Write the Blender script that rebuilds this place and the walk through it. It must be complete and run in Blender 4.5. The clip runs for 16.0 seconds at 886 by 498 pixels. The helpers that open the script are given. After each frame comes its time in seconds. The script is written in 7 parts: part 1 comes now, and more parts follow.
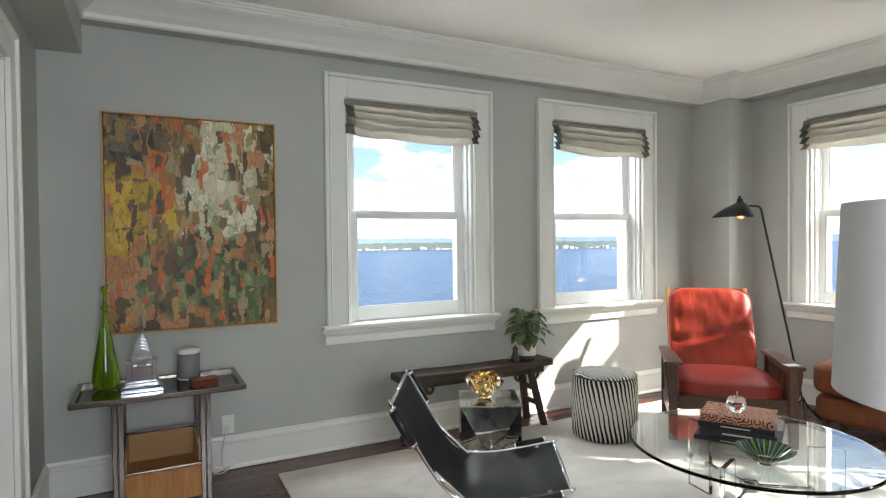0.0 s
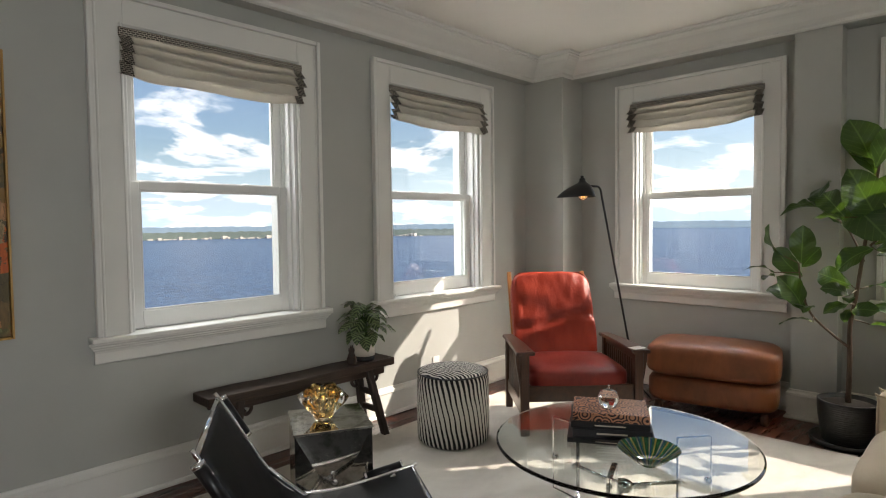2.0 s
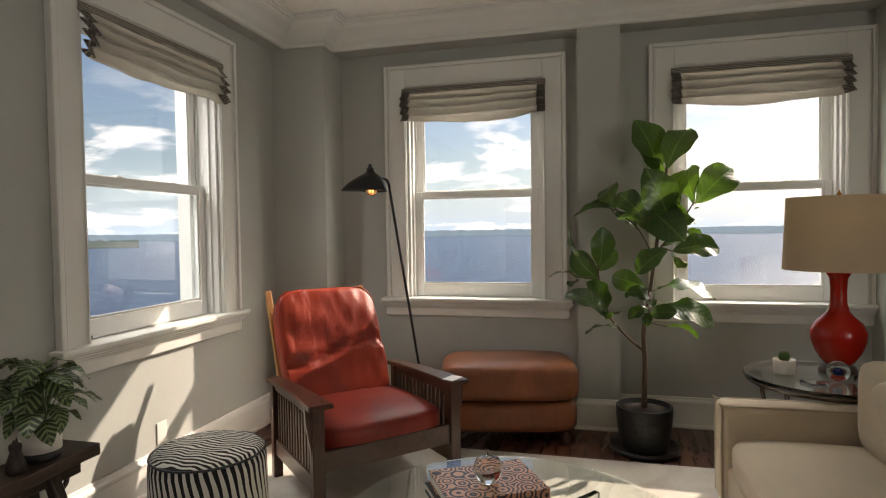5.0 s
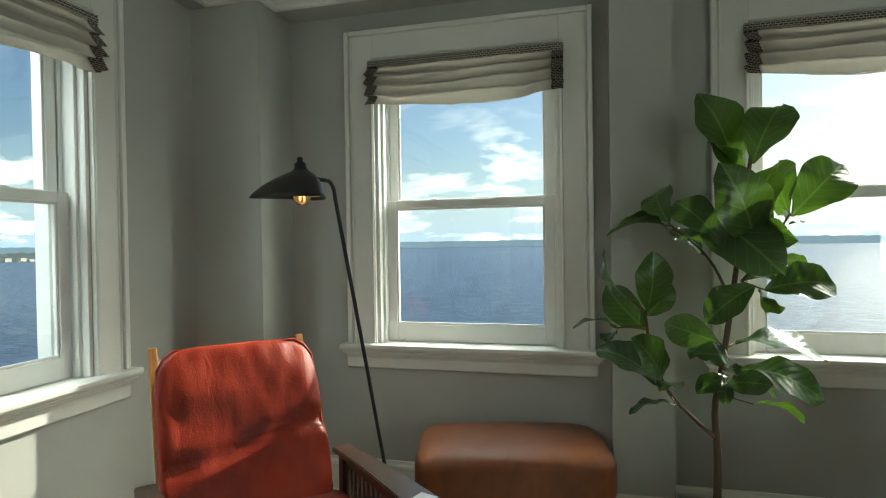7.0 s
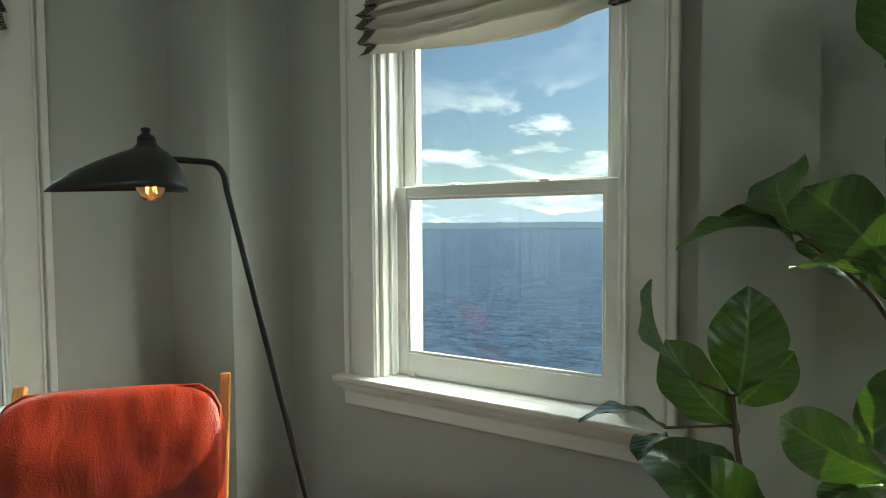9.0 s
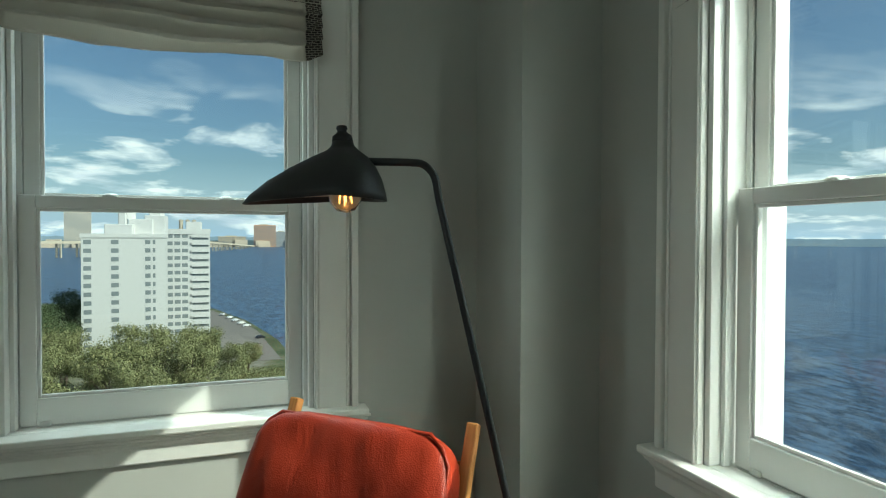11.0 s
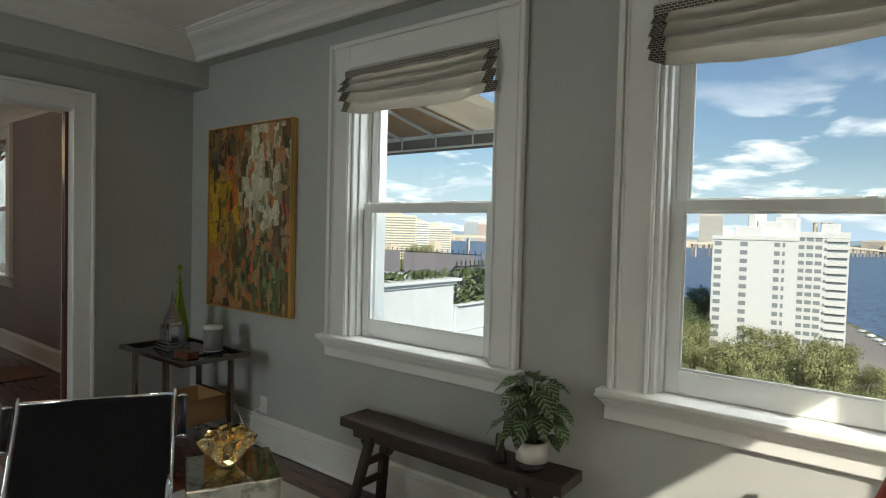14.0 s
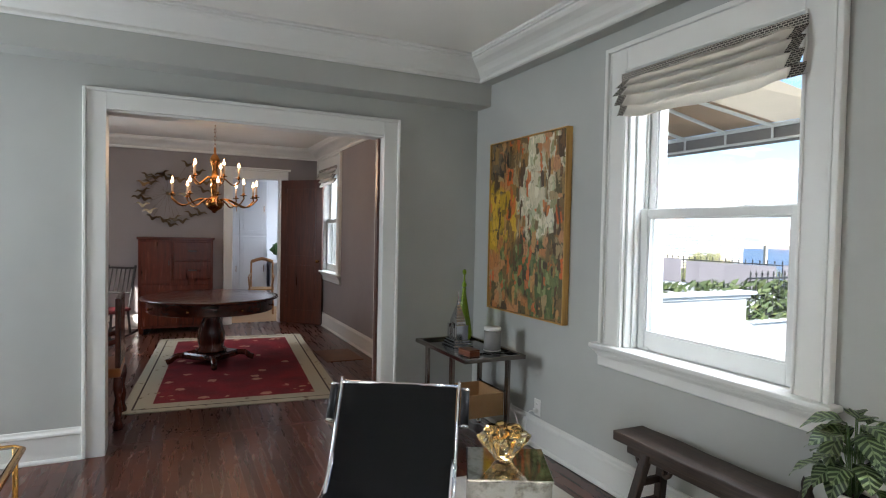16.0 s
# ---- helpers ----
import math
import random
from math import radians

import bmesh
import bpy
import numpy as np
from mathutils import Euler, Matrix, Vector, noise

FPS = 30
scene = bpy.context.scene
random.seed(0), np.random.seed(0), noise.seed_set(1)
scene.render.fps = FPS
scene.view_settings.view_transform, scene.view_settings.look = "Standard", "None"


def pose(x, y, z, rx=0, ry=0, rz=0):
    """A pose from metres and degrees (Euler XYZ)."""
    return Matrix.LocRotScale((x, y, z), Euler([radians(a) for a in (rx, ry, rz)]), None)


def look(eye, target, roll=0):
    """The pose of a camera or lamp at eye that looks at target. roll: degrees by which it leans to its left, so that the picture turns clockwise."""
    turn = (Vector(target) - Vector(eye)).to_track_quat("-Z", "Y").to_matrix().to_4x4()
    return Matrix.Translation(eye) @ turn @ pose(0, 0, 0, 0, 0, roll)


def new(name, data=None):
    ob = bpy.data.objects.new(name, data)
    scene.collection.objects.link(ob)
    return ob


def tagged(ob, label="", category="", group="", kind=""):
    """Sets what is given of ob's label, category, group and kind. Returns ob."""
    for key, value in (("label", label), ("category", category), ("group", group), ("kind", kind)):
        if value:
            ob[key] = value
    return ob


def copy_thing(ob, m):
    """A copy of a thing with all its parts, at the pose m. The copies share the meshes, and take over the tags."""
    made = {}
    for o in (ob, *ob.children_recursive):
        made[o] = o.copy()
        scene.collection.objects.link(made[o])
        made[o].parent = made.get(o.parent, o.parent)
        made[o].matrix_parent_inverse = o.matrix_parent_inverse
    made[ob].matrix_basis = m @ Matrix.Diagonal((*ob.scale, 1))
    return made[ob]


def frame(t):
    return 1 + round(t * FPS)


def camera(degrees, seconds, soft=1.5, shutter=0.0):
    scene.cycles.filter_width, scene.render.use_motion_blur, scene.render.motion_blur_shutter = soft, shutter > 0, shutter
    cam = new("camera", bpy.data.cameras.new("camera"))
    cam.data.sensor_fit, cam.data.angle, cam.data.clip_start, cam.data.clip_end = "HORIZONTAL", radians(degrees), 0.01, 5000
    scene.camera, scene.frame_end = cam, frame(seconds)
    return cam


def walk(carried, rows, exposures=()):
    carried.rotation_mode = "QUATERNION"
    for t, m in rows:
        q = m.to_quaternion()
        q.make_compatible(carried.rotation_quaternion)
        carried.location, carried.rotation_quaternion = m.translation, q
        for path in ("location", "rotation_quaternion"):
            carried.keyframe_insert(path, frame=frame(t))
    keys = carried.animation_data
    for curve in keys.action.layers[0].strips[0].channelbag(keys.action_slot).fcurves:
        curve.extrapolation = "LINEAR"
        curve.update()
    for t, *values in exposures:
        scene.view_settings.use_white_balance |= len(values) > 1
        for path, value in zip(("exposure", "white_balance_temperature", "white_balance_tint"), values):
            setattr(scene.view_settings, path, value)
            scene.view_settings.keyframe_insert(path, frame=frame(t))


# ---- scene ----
cam = camera(74.9, 16.0, soft=1.1)
PATH = [
    (0, (1.228, 0.709, 1.497), (2.143, 2.487, 1.459), -0.6),
    (0.5, (1.303, 0.868, 1.481), (2.337, 2.58, 1.438), -0.6),
    (1, (1.392, 1.066, 1.443), (2.56, 2.689, 1.4), -0.7),
    (1.5, (1.456, 1.205, 1.44), (2.755, 2.724, 1.374), -0.7),
    (2, (1.484, 1.37, 1.448), (2.917, 2.762, 1.362), -0.7),
    (2.5, (1.525, 1.535, 1.454), (3.083, 2.786, 1.355), -0.7),
    (3, (1.588, 1.69, 1.455), (3.263, 2.777, 1.344), -0.7),
    (3.5, (1.712, 1.801, 1.459), (3.479, 2.731, 1.342), -0.6),
    (4, (1.809, 1.963, 1.445), (3.656, 2.723, 1.334), -0.7),
    (4.5, (1.953, 2.226, 1.418), (3.86, 2.826, 1.333), -0.8),
    (5, (2.124, 2.398, 1.402), (4.061, 2.889, 1.338), -0.8),
    (5.2, (2.213, 2.455, 1.396), (4.16, 2.908, 1.34), -0.8),
    (7.3, (3.493, 2.549, 1.484), (5.42, 3.084, 1.465), -0.9),
    (7.5, (3.609, 2.469, 1.497), (5.527, 3.036, 1.473), -1.0),
    (8, (3.916, 2.256, 1.534), (5.792, 2.95, 1.496), -0.7),
    (8.2, (4.026, 2.218, 1.544), (5.878, 2.971, 1.491), -0.5),
    (10.3, (5.017, 2.326, 1.557), (6.137, 3.982, 1.491), -0.5),
    (10.5, (5.057, 2.362, 1.562), (6.044, 4.1, 1.504), -0.3),
    (11, (5.124, 2.409, 1.559), (5.789, 4.295, 1.52), 0.2),
    (11.5, (5.22, 2.4, 1.554), (5.517, 4.377, 1.527), 0.5),
    (12, (5.272, 2.375, 1.546), (5.205, 4.374, 1.519), 0.8),
    (12.5, (5.224, 2.335, 1.547), (4.815, 4.292, 1.512), 1.1),
    (13, (5.149, 2.294, 1.548), (4.43, 4.16, 1.5), 1.3),
    (13.5, (5.113, 2.278, 1.557), (4.135, 4.022, 1.497), 1.4),
    (14, (5.136, 2.269, 1.549), (3.915, 3.853, 1.486), 1.5),
    (14.5, (5.147, 2.264, 1.546), (3.714, 3.658, 1.484), 1.6),
    (15, (5.156, 2.258, 1.543), (3.567, 3.471, 1.482), 1.5),
    (15.5, (5.155, 2.262, 1.544), (3.444, 3.296, 1.486), 1.4),
    (16, (5.133, 2.272, 1.552), (3.332, 3.139, 1.491), 1.2),
]
EXPOSURES = [
    (0.0, 1.5, 6350, 10), (1.5, 0.92, 6700, 13), (3.5, 0.5, 7250, 15), (5.2, 0.45, 7450, 16), (7.5, 0.42, 6400, -8), (8.2, 0.5, 6800, -8),
    (10.5, -0.05, 6050, -8), (11.0, -0.08, 6050, -12), (11.5, 0.1, 6150, -6), (12.0, 0.42, 6950, 9), (12.5, 0.32, 6950, 16), (13.5, 0.24, 6650, 13), (14.0, 0.34, 6600, 5), (14.5, 0.78, 7250, 16), (15.0, 1.28, 6500, 11), (16.0, 1.5, 6100, 12),
]
walk(cam, [(t, look(eye, target, roll)) for t, eye, target, roll in PATH], EXPOSURES)

SKY, SUN = 0.10, 5.0
NORTH_W, EAST_W, SOUTH_W, RIVER_FILL_W, DINING_W = 35.0, 30.0, 25.0, 8.0, 7.0

# ---- world, sun, window light ----
TO_SUN = Vector((1.35, -1.0, 1.17)).normalized()
SUN_EL = math.asin(TO_SUN.z)
SUN_AZ = math.atan2(TO_SUN.x, TO_SUN.y)

world = bpy.data.worlds.new("sky")
scene.world = world
world.use_nodes = True
wt = world.node_tree
wt.nodes.clear()


def wnode(kind, **kw):
    n = wt.nodes.new(kind)
    for k, v in kw.items():
        n.inputs[k].default_value = v
    return n


sky = wt.nodes.new("ShaderNodeTexSky")
sky.sky_type, sky.sun_disc = "NISHITA", False
sky.sun_elevation, sky.sun_rotation = SUN_EL, SUN_AZ
sky.air_density, sky.dust_density, sky.ozone_density = 1.0, 1.2, 3.0
tc = wt.nodes.new("ShaderNodeTexCoord")
sep = wt.nodes.new("ShaderNodeSeparateXYZ")
wt.links.new(tc.outputs["Generated"], sep.inputs[0])
# cloud layer: the direction laid out on a flat deck overhead
zed = wt.nodes.new("ShaderNodeMath")
zed.operation = "MAXIMUM"
zed.inputs[1].default_value = 0.0
wt.links.new(sep.outputs["Z"], zed.inputs[0])
zadd = wt.nodes.new("ShaderNodeMath")
zadd.operation = "ADD"
zadd.inputs[1].default_value = 0.20
wt.links.new(zed.outputs[0], zadd.inputs[0])
dx, dy = wt.nodes.new("ShaderNodeMath"), wt.nodes.new("ShaderNodeMath")
for n, o in ((dx, "X"), (dy, "Y")):
    n.operation = "DIVIDE"
    wt.links.new(sep.outputs[o], n.inputs[0])
    wt.links.new(zadd.outputs[0], n.inputs[1])
deck = wt.nodes.new("ShaderNodeCombineXYZ")
wt.links.new(dx.outputs[0], deck.inputs[0])
wt.links.new(dy.outputs[0], deck.inputs[1])
cl = wnode("ShaderNodeTexNoise", Scale=1.7, Detail=12.0, Roughness=0.58, Distortion=0.3)
wt.links.new(deck.outputs[0], cl.inputs["Vector"])
ramp = wt.nodes.new("ShaderNodeValToRGB")
ramp.color_ramp.elements[0].position, ramp.color_ramp.elements[1].position = 0.50, 0.60
wt.links.new(cl.outputs["Fac"], ramp.inputs[0])
# clouds thin out towards the top of the sky
fade = wt.nodes.new("ShaderNodeMapRange")
fade.inputs["From Min"].default_value, fade.inputs["From Max"].default_value = 0.15, 0.24
fade.inputs["To Min"].default_value, fade.inputs["To Max"].default_value = 1.0, 0.10
wt.links.new(sep.outputs["Z"], fade.inputs["Value"])
cm = wt.nodes.new("ShaderNodeMath")
cm.operation = "MULTIPLY"
wt.links.new(ramp.outputs[0], cm.inputs[0])
wt.links.new(fade.outputs[0], cm.inputs[1])
shade2 = wnode("ShaderNodeTexNoise", Scale=1.9, Detail=5.0)
wt.links.new(deck.outputs[0], shade2.inputs["Vector"])
cr = wt.nodes.new("ShaderNodeValToRGB")
cr.color_ramp.elements[0].color, cr.color_ramp.elements[1].color = (7.2, 7.9, 9.2, 1), (13.5, 13.4, 13.2, 1)
cr.color_ramp.elements[0].position, cr.color_ramp.elements[1].position = 0.35, 0.6
wt.links.new(shade2.outputs["Fac"], cr.inputs[0])
mixc = wt.nodes.new("ShaderNodeMix")
mixc.data_type = "RGBA"
wt.links.new(cm.outputs[0], mixc.inputs["Factor"])
haze = wt.nodes.new("ShaderNodeMapRange")
haze.inputs["From Min"].default_value, haze.inputs["From Max"].default_value = 0.0, 0.12
haze.inputs["To Min"].default_value, haze.inputs["To Max"].default_value = 0.85, 0.0
wt.links.new(sep.outputs["Z"], haze.inputs["Value"])
hmix = wt.nodes.new("ShaderNodeMix")
hmix.data_type = "RGBA"
hmix.inputs["B"].default_value = (5.6, 7.4, 9.6, 1)
wt.links.new(haze.outputs[0], hmix.inputs["Factor"])
wt.links.new(sky.outputs[0], hmix.inputs["A"])
wt.links.new(hmix.outputs["Result"], mixc.inputs["A"])
wt.links.new(cr.outputs[0], mixc.inputs["B"])
bg = wnode("ShaderNodeBackground", Strength=SKY)
wt.links.new(mixc.outputs["Result"], bg.inputs["Color"])
wo = wt.nodes.new("ShaderNodeOutputWorld")
wt.links.new(bg.outputs[0], wo.inputs[0])

sun_data = bpy.data.lights.new("sun", "SUN")
sun_data.energy, sun_data.angle, sun_data.color = SUN, radians(0.5), (1.0, 0.94, 0.84)
sun = new("sun", sun_data)
sun.matrix_world = look(TO_SUN * 60, (0, 0, 0))


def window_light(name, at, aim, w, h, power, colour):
    """One area lamp: stands in for a window's daylight, or is added fill."""
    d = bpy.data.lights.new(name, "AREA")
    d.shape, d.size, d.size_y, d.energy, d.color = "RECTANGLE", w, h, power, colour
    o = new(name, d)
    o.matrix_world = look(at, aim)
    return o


COOL = (0.88, 0.95, 1.0)
# the bright sky over each window, just outside and above its head
for wx in (3.045, 4.88):
    window_light("window_light_north", (wx, 5.55, 3.05), (wx, 3.4, 0.2), 1.1, 0.7, NORTH_W, COOL)
for wy in (3.245, 1.305):
    window_light("window_light_east", (7.26, wy, 3.05), (5.1, wy, 0.2), 1.1, 0.7, EAST_W, COOL)
# added fill lamps low outside, standing in for river glare, brighten the ceiling
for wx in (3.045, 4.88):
    window_light("window_light_river", (wx, 5.5, 0.25), (wx, 3.7, 2.6), 1.1, 0.4, RIVER_FILL_W, (1.0, 0.97, 0.92))
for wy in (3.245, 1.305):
    window_light("window_light_river", (7.2, wy, 0.25), (5.4, wy, 2.6), 1.1, 0.4, RIVER_FILL_W, (1.0, 0.97, 0.92))
# added lamps in two unseen windows brighten the west side and dining room
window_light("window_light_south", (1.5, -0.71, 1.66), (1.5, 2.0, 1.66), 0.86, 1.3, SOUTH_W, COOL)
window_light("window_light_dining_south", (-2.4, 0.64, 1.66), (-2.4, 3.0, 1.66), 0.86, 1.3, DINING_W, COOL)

# ---- materials ----
def srgb(r, g, b):
    return tuple(((c / 255) / 12.92 if c / 255 < 0.04045 else ((c / 255 + 0.055) / 1.055) ** 2.4) for c in (r, g, b))


class Mat:
    """A small wrapper for building one node material."""

    def __init__(self, name, base=(0.5, 0.5, 0.5), rough=0.5, metal=0.0, **kw):
        self.m = bpy.data.materials.new(name)
        self.m.use_nodes = True
        self.t = self.m.node_tree
        self.p = self.t.nodes["Principled BSDF"]
        self.p.inputs["Base Color"].default_value = (*base, 1)
        self.p.inputs["Roughness"].default_value = rough
        self.p.inputs["Metallic"].default_value = metal
        for k, v in kw.items():
            self.p.inputs[k.replace("_", " ")].default_value = v
        self.co = self.t.nodes.new("ShaderNodeTexCoord")

    def node(self, kind, **kw):
        n = self.t.nodes.new(kind)
        for k, v in kw.items():
            n.inputs[k].default_value = v
        return n

    def link(self, a, b):
        self.t.links.new(a, b)
        return self

    def coords(self, scale=(1, 1, 1), rot=(0, 0, 0), space="Object"):
        mp = self.node("ShaderNodeMapping")
        mp.inputs["Scale"].default_value = scale
        mp.inputs["Rotation"].default_value = [radians(a) for a in rot]
        self.link(self.co.outputs[space], mp.inputs["Vector"])
        return mp.outputs[0]

    def noise(self, scale, detail=4, rough=0.55, vec=None, dist=0.0):
        n = self.node("ShaderNodeTexNoise", Scale=scale, Detail=detail, Roughness=rough, Distortion=dist)
        self.link(vec or self.coords(), n.inputs["Vector"])
        return n.outputs["Fac"]

    def ramp(self, fac, stops, step=False):
        r = self.node("ShaderNodeValToRGB")
        e = r.color_ramp.elements
        while len(e) < len(stops):
            e.new(0.5)
        for i, (p, c) in enumerate(stops):
            e[i].position = p
            e[i].color = (*c, 1) if len(c) == 3 else c
        if step:
            r.color_ramp.interpolation = "CONSTANT"
        self.link(fac, r.inputs[0])
        return r.outputs[0]

    def mix(self, fac, a, b, how="MIX"):
        n = self.node("ShaderNodeMix")
        n.data_type, n.blend_type = "RGBA", how
        for v, s in ((fac, "Factor"), (a, "A"), (b, "B")):
            if isinstance(v, (int, float)):
                n.inputs[s].default_value = v
            elif isinstance(v, tuple):
                n.inputs[s].default_value = (*v, 1)
            else:
                self.link(v, n.inputs[s])
        return n.outputs["Result"]

    def math(self, op, a, b=0.0):
        n = self.node("ShaderNodeMath")
        n.operation = op
        for i, v in enumerate((a, b)):
            if isinstance(v, (int, float)):
                n.inputs[i].default_value = v
            else:
                self.link(v, n.inputs[i])
        return n.outputs[0]

    def colour(self, out):
        return self.link(out, self.p.inputs["Base Color"])

    def rough(self, fac, lo, hi):
        r = self.node("ShaderNodeMapRange")
        r.inputs["To Min"].default_value, r.inputs["To Max"].default_value = lo, hi
        self.link(fac, r.inputs["Value"])
        return self.link(r.outputs[0], self.p.inputs["Roughness"])

    def bump(self, height, strength=0.2, distance=0.002):
        b = self.node("ShaderNodeBump", Strength=strength, Distance=distance)
        self.link(height, b.inputs["Height"])
        return self.link(b.outputs[0], self.p.inputs["Normal"])


def painted(name, col, rough, var=0.05, bump=0.12):
    """Rolled or brushed paint: faint mottling and an orange-peel relief."""
    m = Mat(name, col, rough)
    big = m.noise(1.3, 3)
    fine = m.noise(220, 2)
    lo = tuple(c * (1 - var) for c in col)
    hi = tuple(min(1, c * (1 + var)) for c in col)
    m.colour(m.ramp(big, [(0.3, lo), (0.7, hi)]))
    m.rough(m.noise(6, 3), rough - 0.06, rough + 0.06)
    m.bump(fine, bump, 0.0006)
    return m.m


def wood(name, dark, light, scale=1.0, axis="x", rough=0.38, grain=1.0, coat=0.0):
    m = Mat(name, light, rough)
    st = {"x": (1.2, 14, 14), "y": (14, 1.2, 14), "z": (14, 14, 1.2)}[axis]
    v = m.coords(tuple(s * scale for s in st))
    a = m.noise(1.6, 6, 0.6, v, 0.8)
    st2 = {"x": (6, 160, 160), "y": (160, 6, 160), "z": (160, 160, 6)}[axis]
    b = m.noise(1.0, 3, 0.6, m.coords(tuple(s * scale for s in st2)))
    mid = tuple((p + q) / 2 for p, q in zip(dark, light))
    c = m.ramp(a, [(0.28, dark), (0.5, mid), (0.72, light)])
    c = m.mix(0.35 * grain, c, m.ramp(b, [(0.35, dark), (0.65, light)]))
    m.colour(c)
    m.rough(a, rough - 0.08, rough + 0.1)
    m.bump(b, 0.15 * grain, 0.0008)
    if coat:
        m.p.inputs["Coat Weight"].default_value = coat
        m.p.inputs["Coat Roughness"].default_value = 0.12
    return m.m


def metal(name, col, rough=0.2, var=0.08):
    m = Mat(name, col, rough, 1.0)
    m.rough(m.noise(18, 4), max(0.02, rough - var), rough + var)
    return m.m


def glass(name, col=(1, 1, 1), rough=0.0, ior=1.5):
    m = Mat(name, col, rough, 0.0)
    m.p.inputs["Transmission Weight"].default_value = 1.0
    m.p.inputs["IOR"].default_value = ior
    return m.m


def leather(name, dark, light, rough=0.42, crease=1.0, scale=1.0):
    m = Mat(name, light, rough)
    big = m.noise(3.5 * scale, 4)
    pores = m.node("ShaderNodeTexVoronoi", Scale=260 * scale)
    m.link(m.coords(), pores.inputs["Vector"])
    wr = m.noise(9 * scale, 5, 0.6, m.coords((1, 1, 0.5)), 1.4)
    m.colour(m.mix(0.25, m.ramp(big, [(0.3, dark), (0.68, light)]), m.ramp(wr, [(0.35, dark), (0.6, light)])))
    m.rough(big, rough - 0.08, rough + 0.12)
    h = m.math("ADD", m.math("MULTIPLY", pores.outputs["Distance"], 0.25), m.math("MULTIPLY", wr, 1.2 * crease))
    m.bump(h, 0.5, 0.006)
    m.p.inputs["Specular IOR Level"].default_value = 0.36
    return m.m


def cloth(name, col, weave=900, var=0.08, rough=0.9):
    m = Mat(name, col, rough)
    big = m.noise(5, 4)
    a = m.node("ShaderNodeTexWave", Scale=weave / 20)
    a.bands_direction = "X"
    b = m.node("ShaderNodeTexWave", Scale=weave / 20)
    b.bands_direction = "Z"
    v = m.coords()
    m.link(v, a.inputs["Vector"]).link(v, b.inputs["Vector"])
    lo, hi = tuple(c * (1 - var) for c in col), tuple(min(1, c * (1 + var)) for c in col)
    m.colour(m.ramp(big, [(0.3, lo), (0.7, hi)]))
    m.p.inputs["Sheen Weight"].default_value = 0.25
    m.bump(m.math("ADD", m.math("ADD", a.outputs["Fac"], b.outputs["Fac"]), m.noise(300, 2)), 0.18, 0.0008)
    return m.m


WALL = painted("wall_paint_grey_green", srgb(178, 179, 173), 0.62)
DINING_WALL = painted("wall_paint_mauve_grey", srgb(142, 135, 134), 0.62)
TRIM = painted("trim_white_satin", srgb(226, 225, 219), 0.34, 0.03, 0.06)
CEIL = painted("ceiling_white", srgb(232, 229, 221), 0.75, 0.03)
SASH = painted("sash_white_vinyl", srgb(228, 228, 224), 0.3, 0.02, 0.03)
PANE = glass("window_glass", (0.97, 0.99, 0.98), 0.0, 1.45)
FLOOR_WOOD = wood("floor_dark_mahogany_stain", srgb(48, 26, 17), srgb(104, 58, 36), 0.8, "x", 0.26, 0.8, 0.35)
BRASS_EARLY = metal("aged_brass", srgb(160, 112, 62), 0.2, 0.06)
BLACK_EARLY = painted("black_iron", (0.02, 0.02, 0.02), 0.45, 0.1)
GREEN_EARLY = painted("leaf_green_matt", (0.05, 0.12, 0.03), 0.6, 0.4, 0.3)

# ---- building helpers ----
def mesh_from(bm, name, smooth=False):
    me = bpy.data.meshes.new(name)
    bm.normal_update()
    bm.to_mesh(me)
    bm.free()
    if smooth:
        for p in me.polygons:
            p.use_smooth = True
    return me


def thing(name, label, category, at=None, group="", kind=""):
    """An Empty at the foot of a thing, which parents its parts."""
    ob = new(name)
    ob.empty_display_size = 0.05
    if at is not None:
        ob.matrix_world = at if isinstance(at, Matrix) else Matrix.Translation(at)
    return tagged(ob, label, category, group, kind)


def part(name, bm, material, parent=None, label="", smooth=False):
    """Links a bmesh as one mesh object under a thing or a part."""
    ob = new(name, mesh_from(bm, name, smooth))
    for m in material if isinstance(material, (list, tuple)) else [material]:
        ob.data.materials.append(m)
    if parent is not None:
        ob.parent = parent
    return tagged(ob, label)


def setting(name, bm, material, label="", category="", smooth=False):
    return tagged(part(name, bm, material, None, label, smooth), "", category, "", "structure")


def box(bm, x0, y0, z0, x1, y1, z1, bevel=0.0, seg=1):
    r = bmesh.ops.create_cube(bm, size=1.0)
    bmesh.ops.scale(bm, vec=(abs(x1 - x0), abs(y1 - y0), abs(z1 - z0)), verts=r["verts"])
    bmesh.ops.translate(bm, vec=((x0 + x1) / 2, (y0 + y1) / 2, (z0 + z1) / 2), verts=r["verts"])
    if bevel:
        es = list({e for v in r["verts"] for e in v.link_edges})
        bmesh.ops.bevel(bm, geom=es, offset=bevel, segments=seg, affect="EDGES", profile=0.5)
    return bm


def boxes(*bs, bevel=0.0, seg=1):
    bm = bmesh.new()
    for b in bs:
        box(bm, *b, bevel=bevel, seg=seg)
    return bm


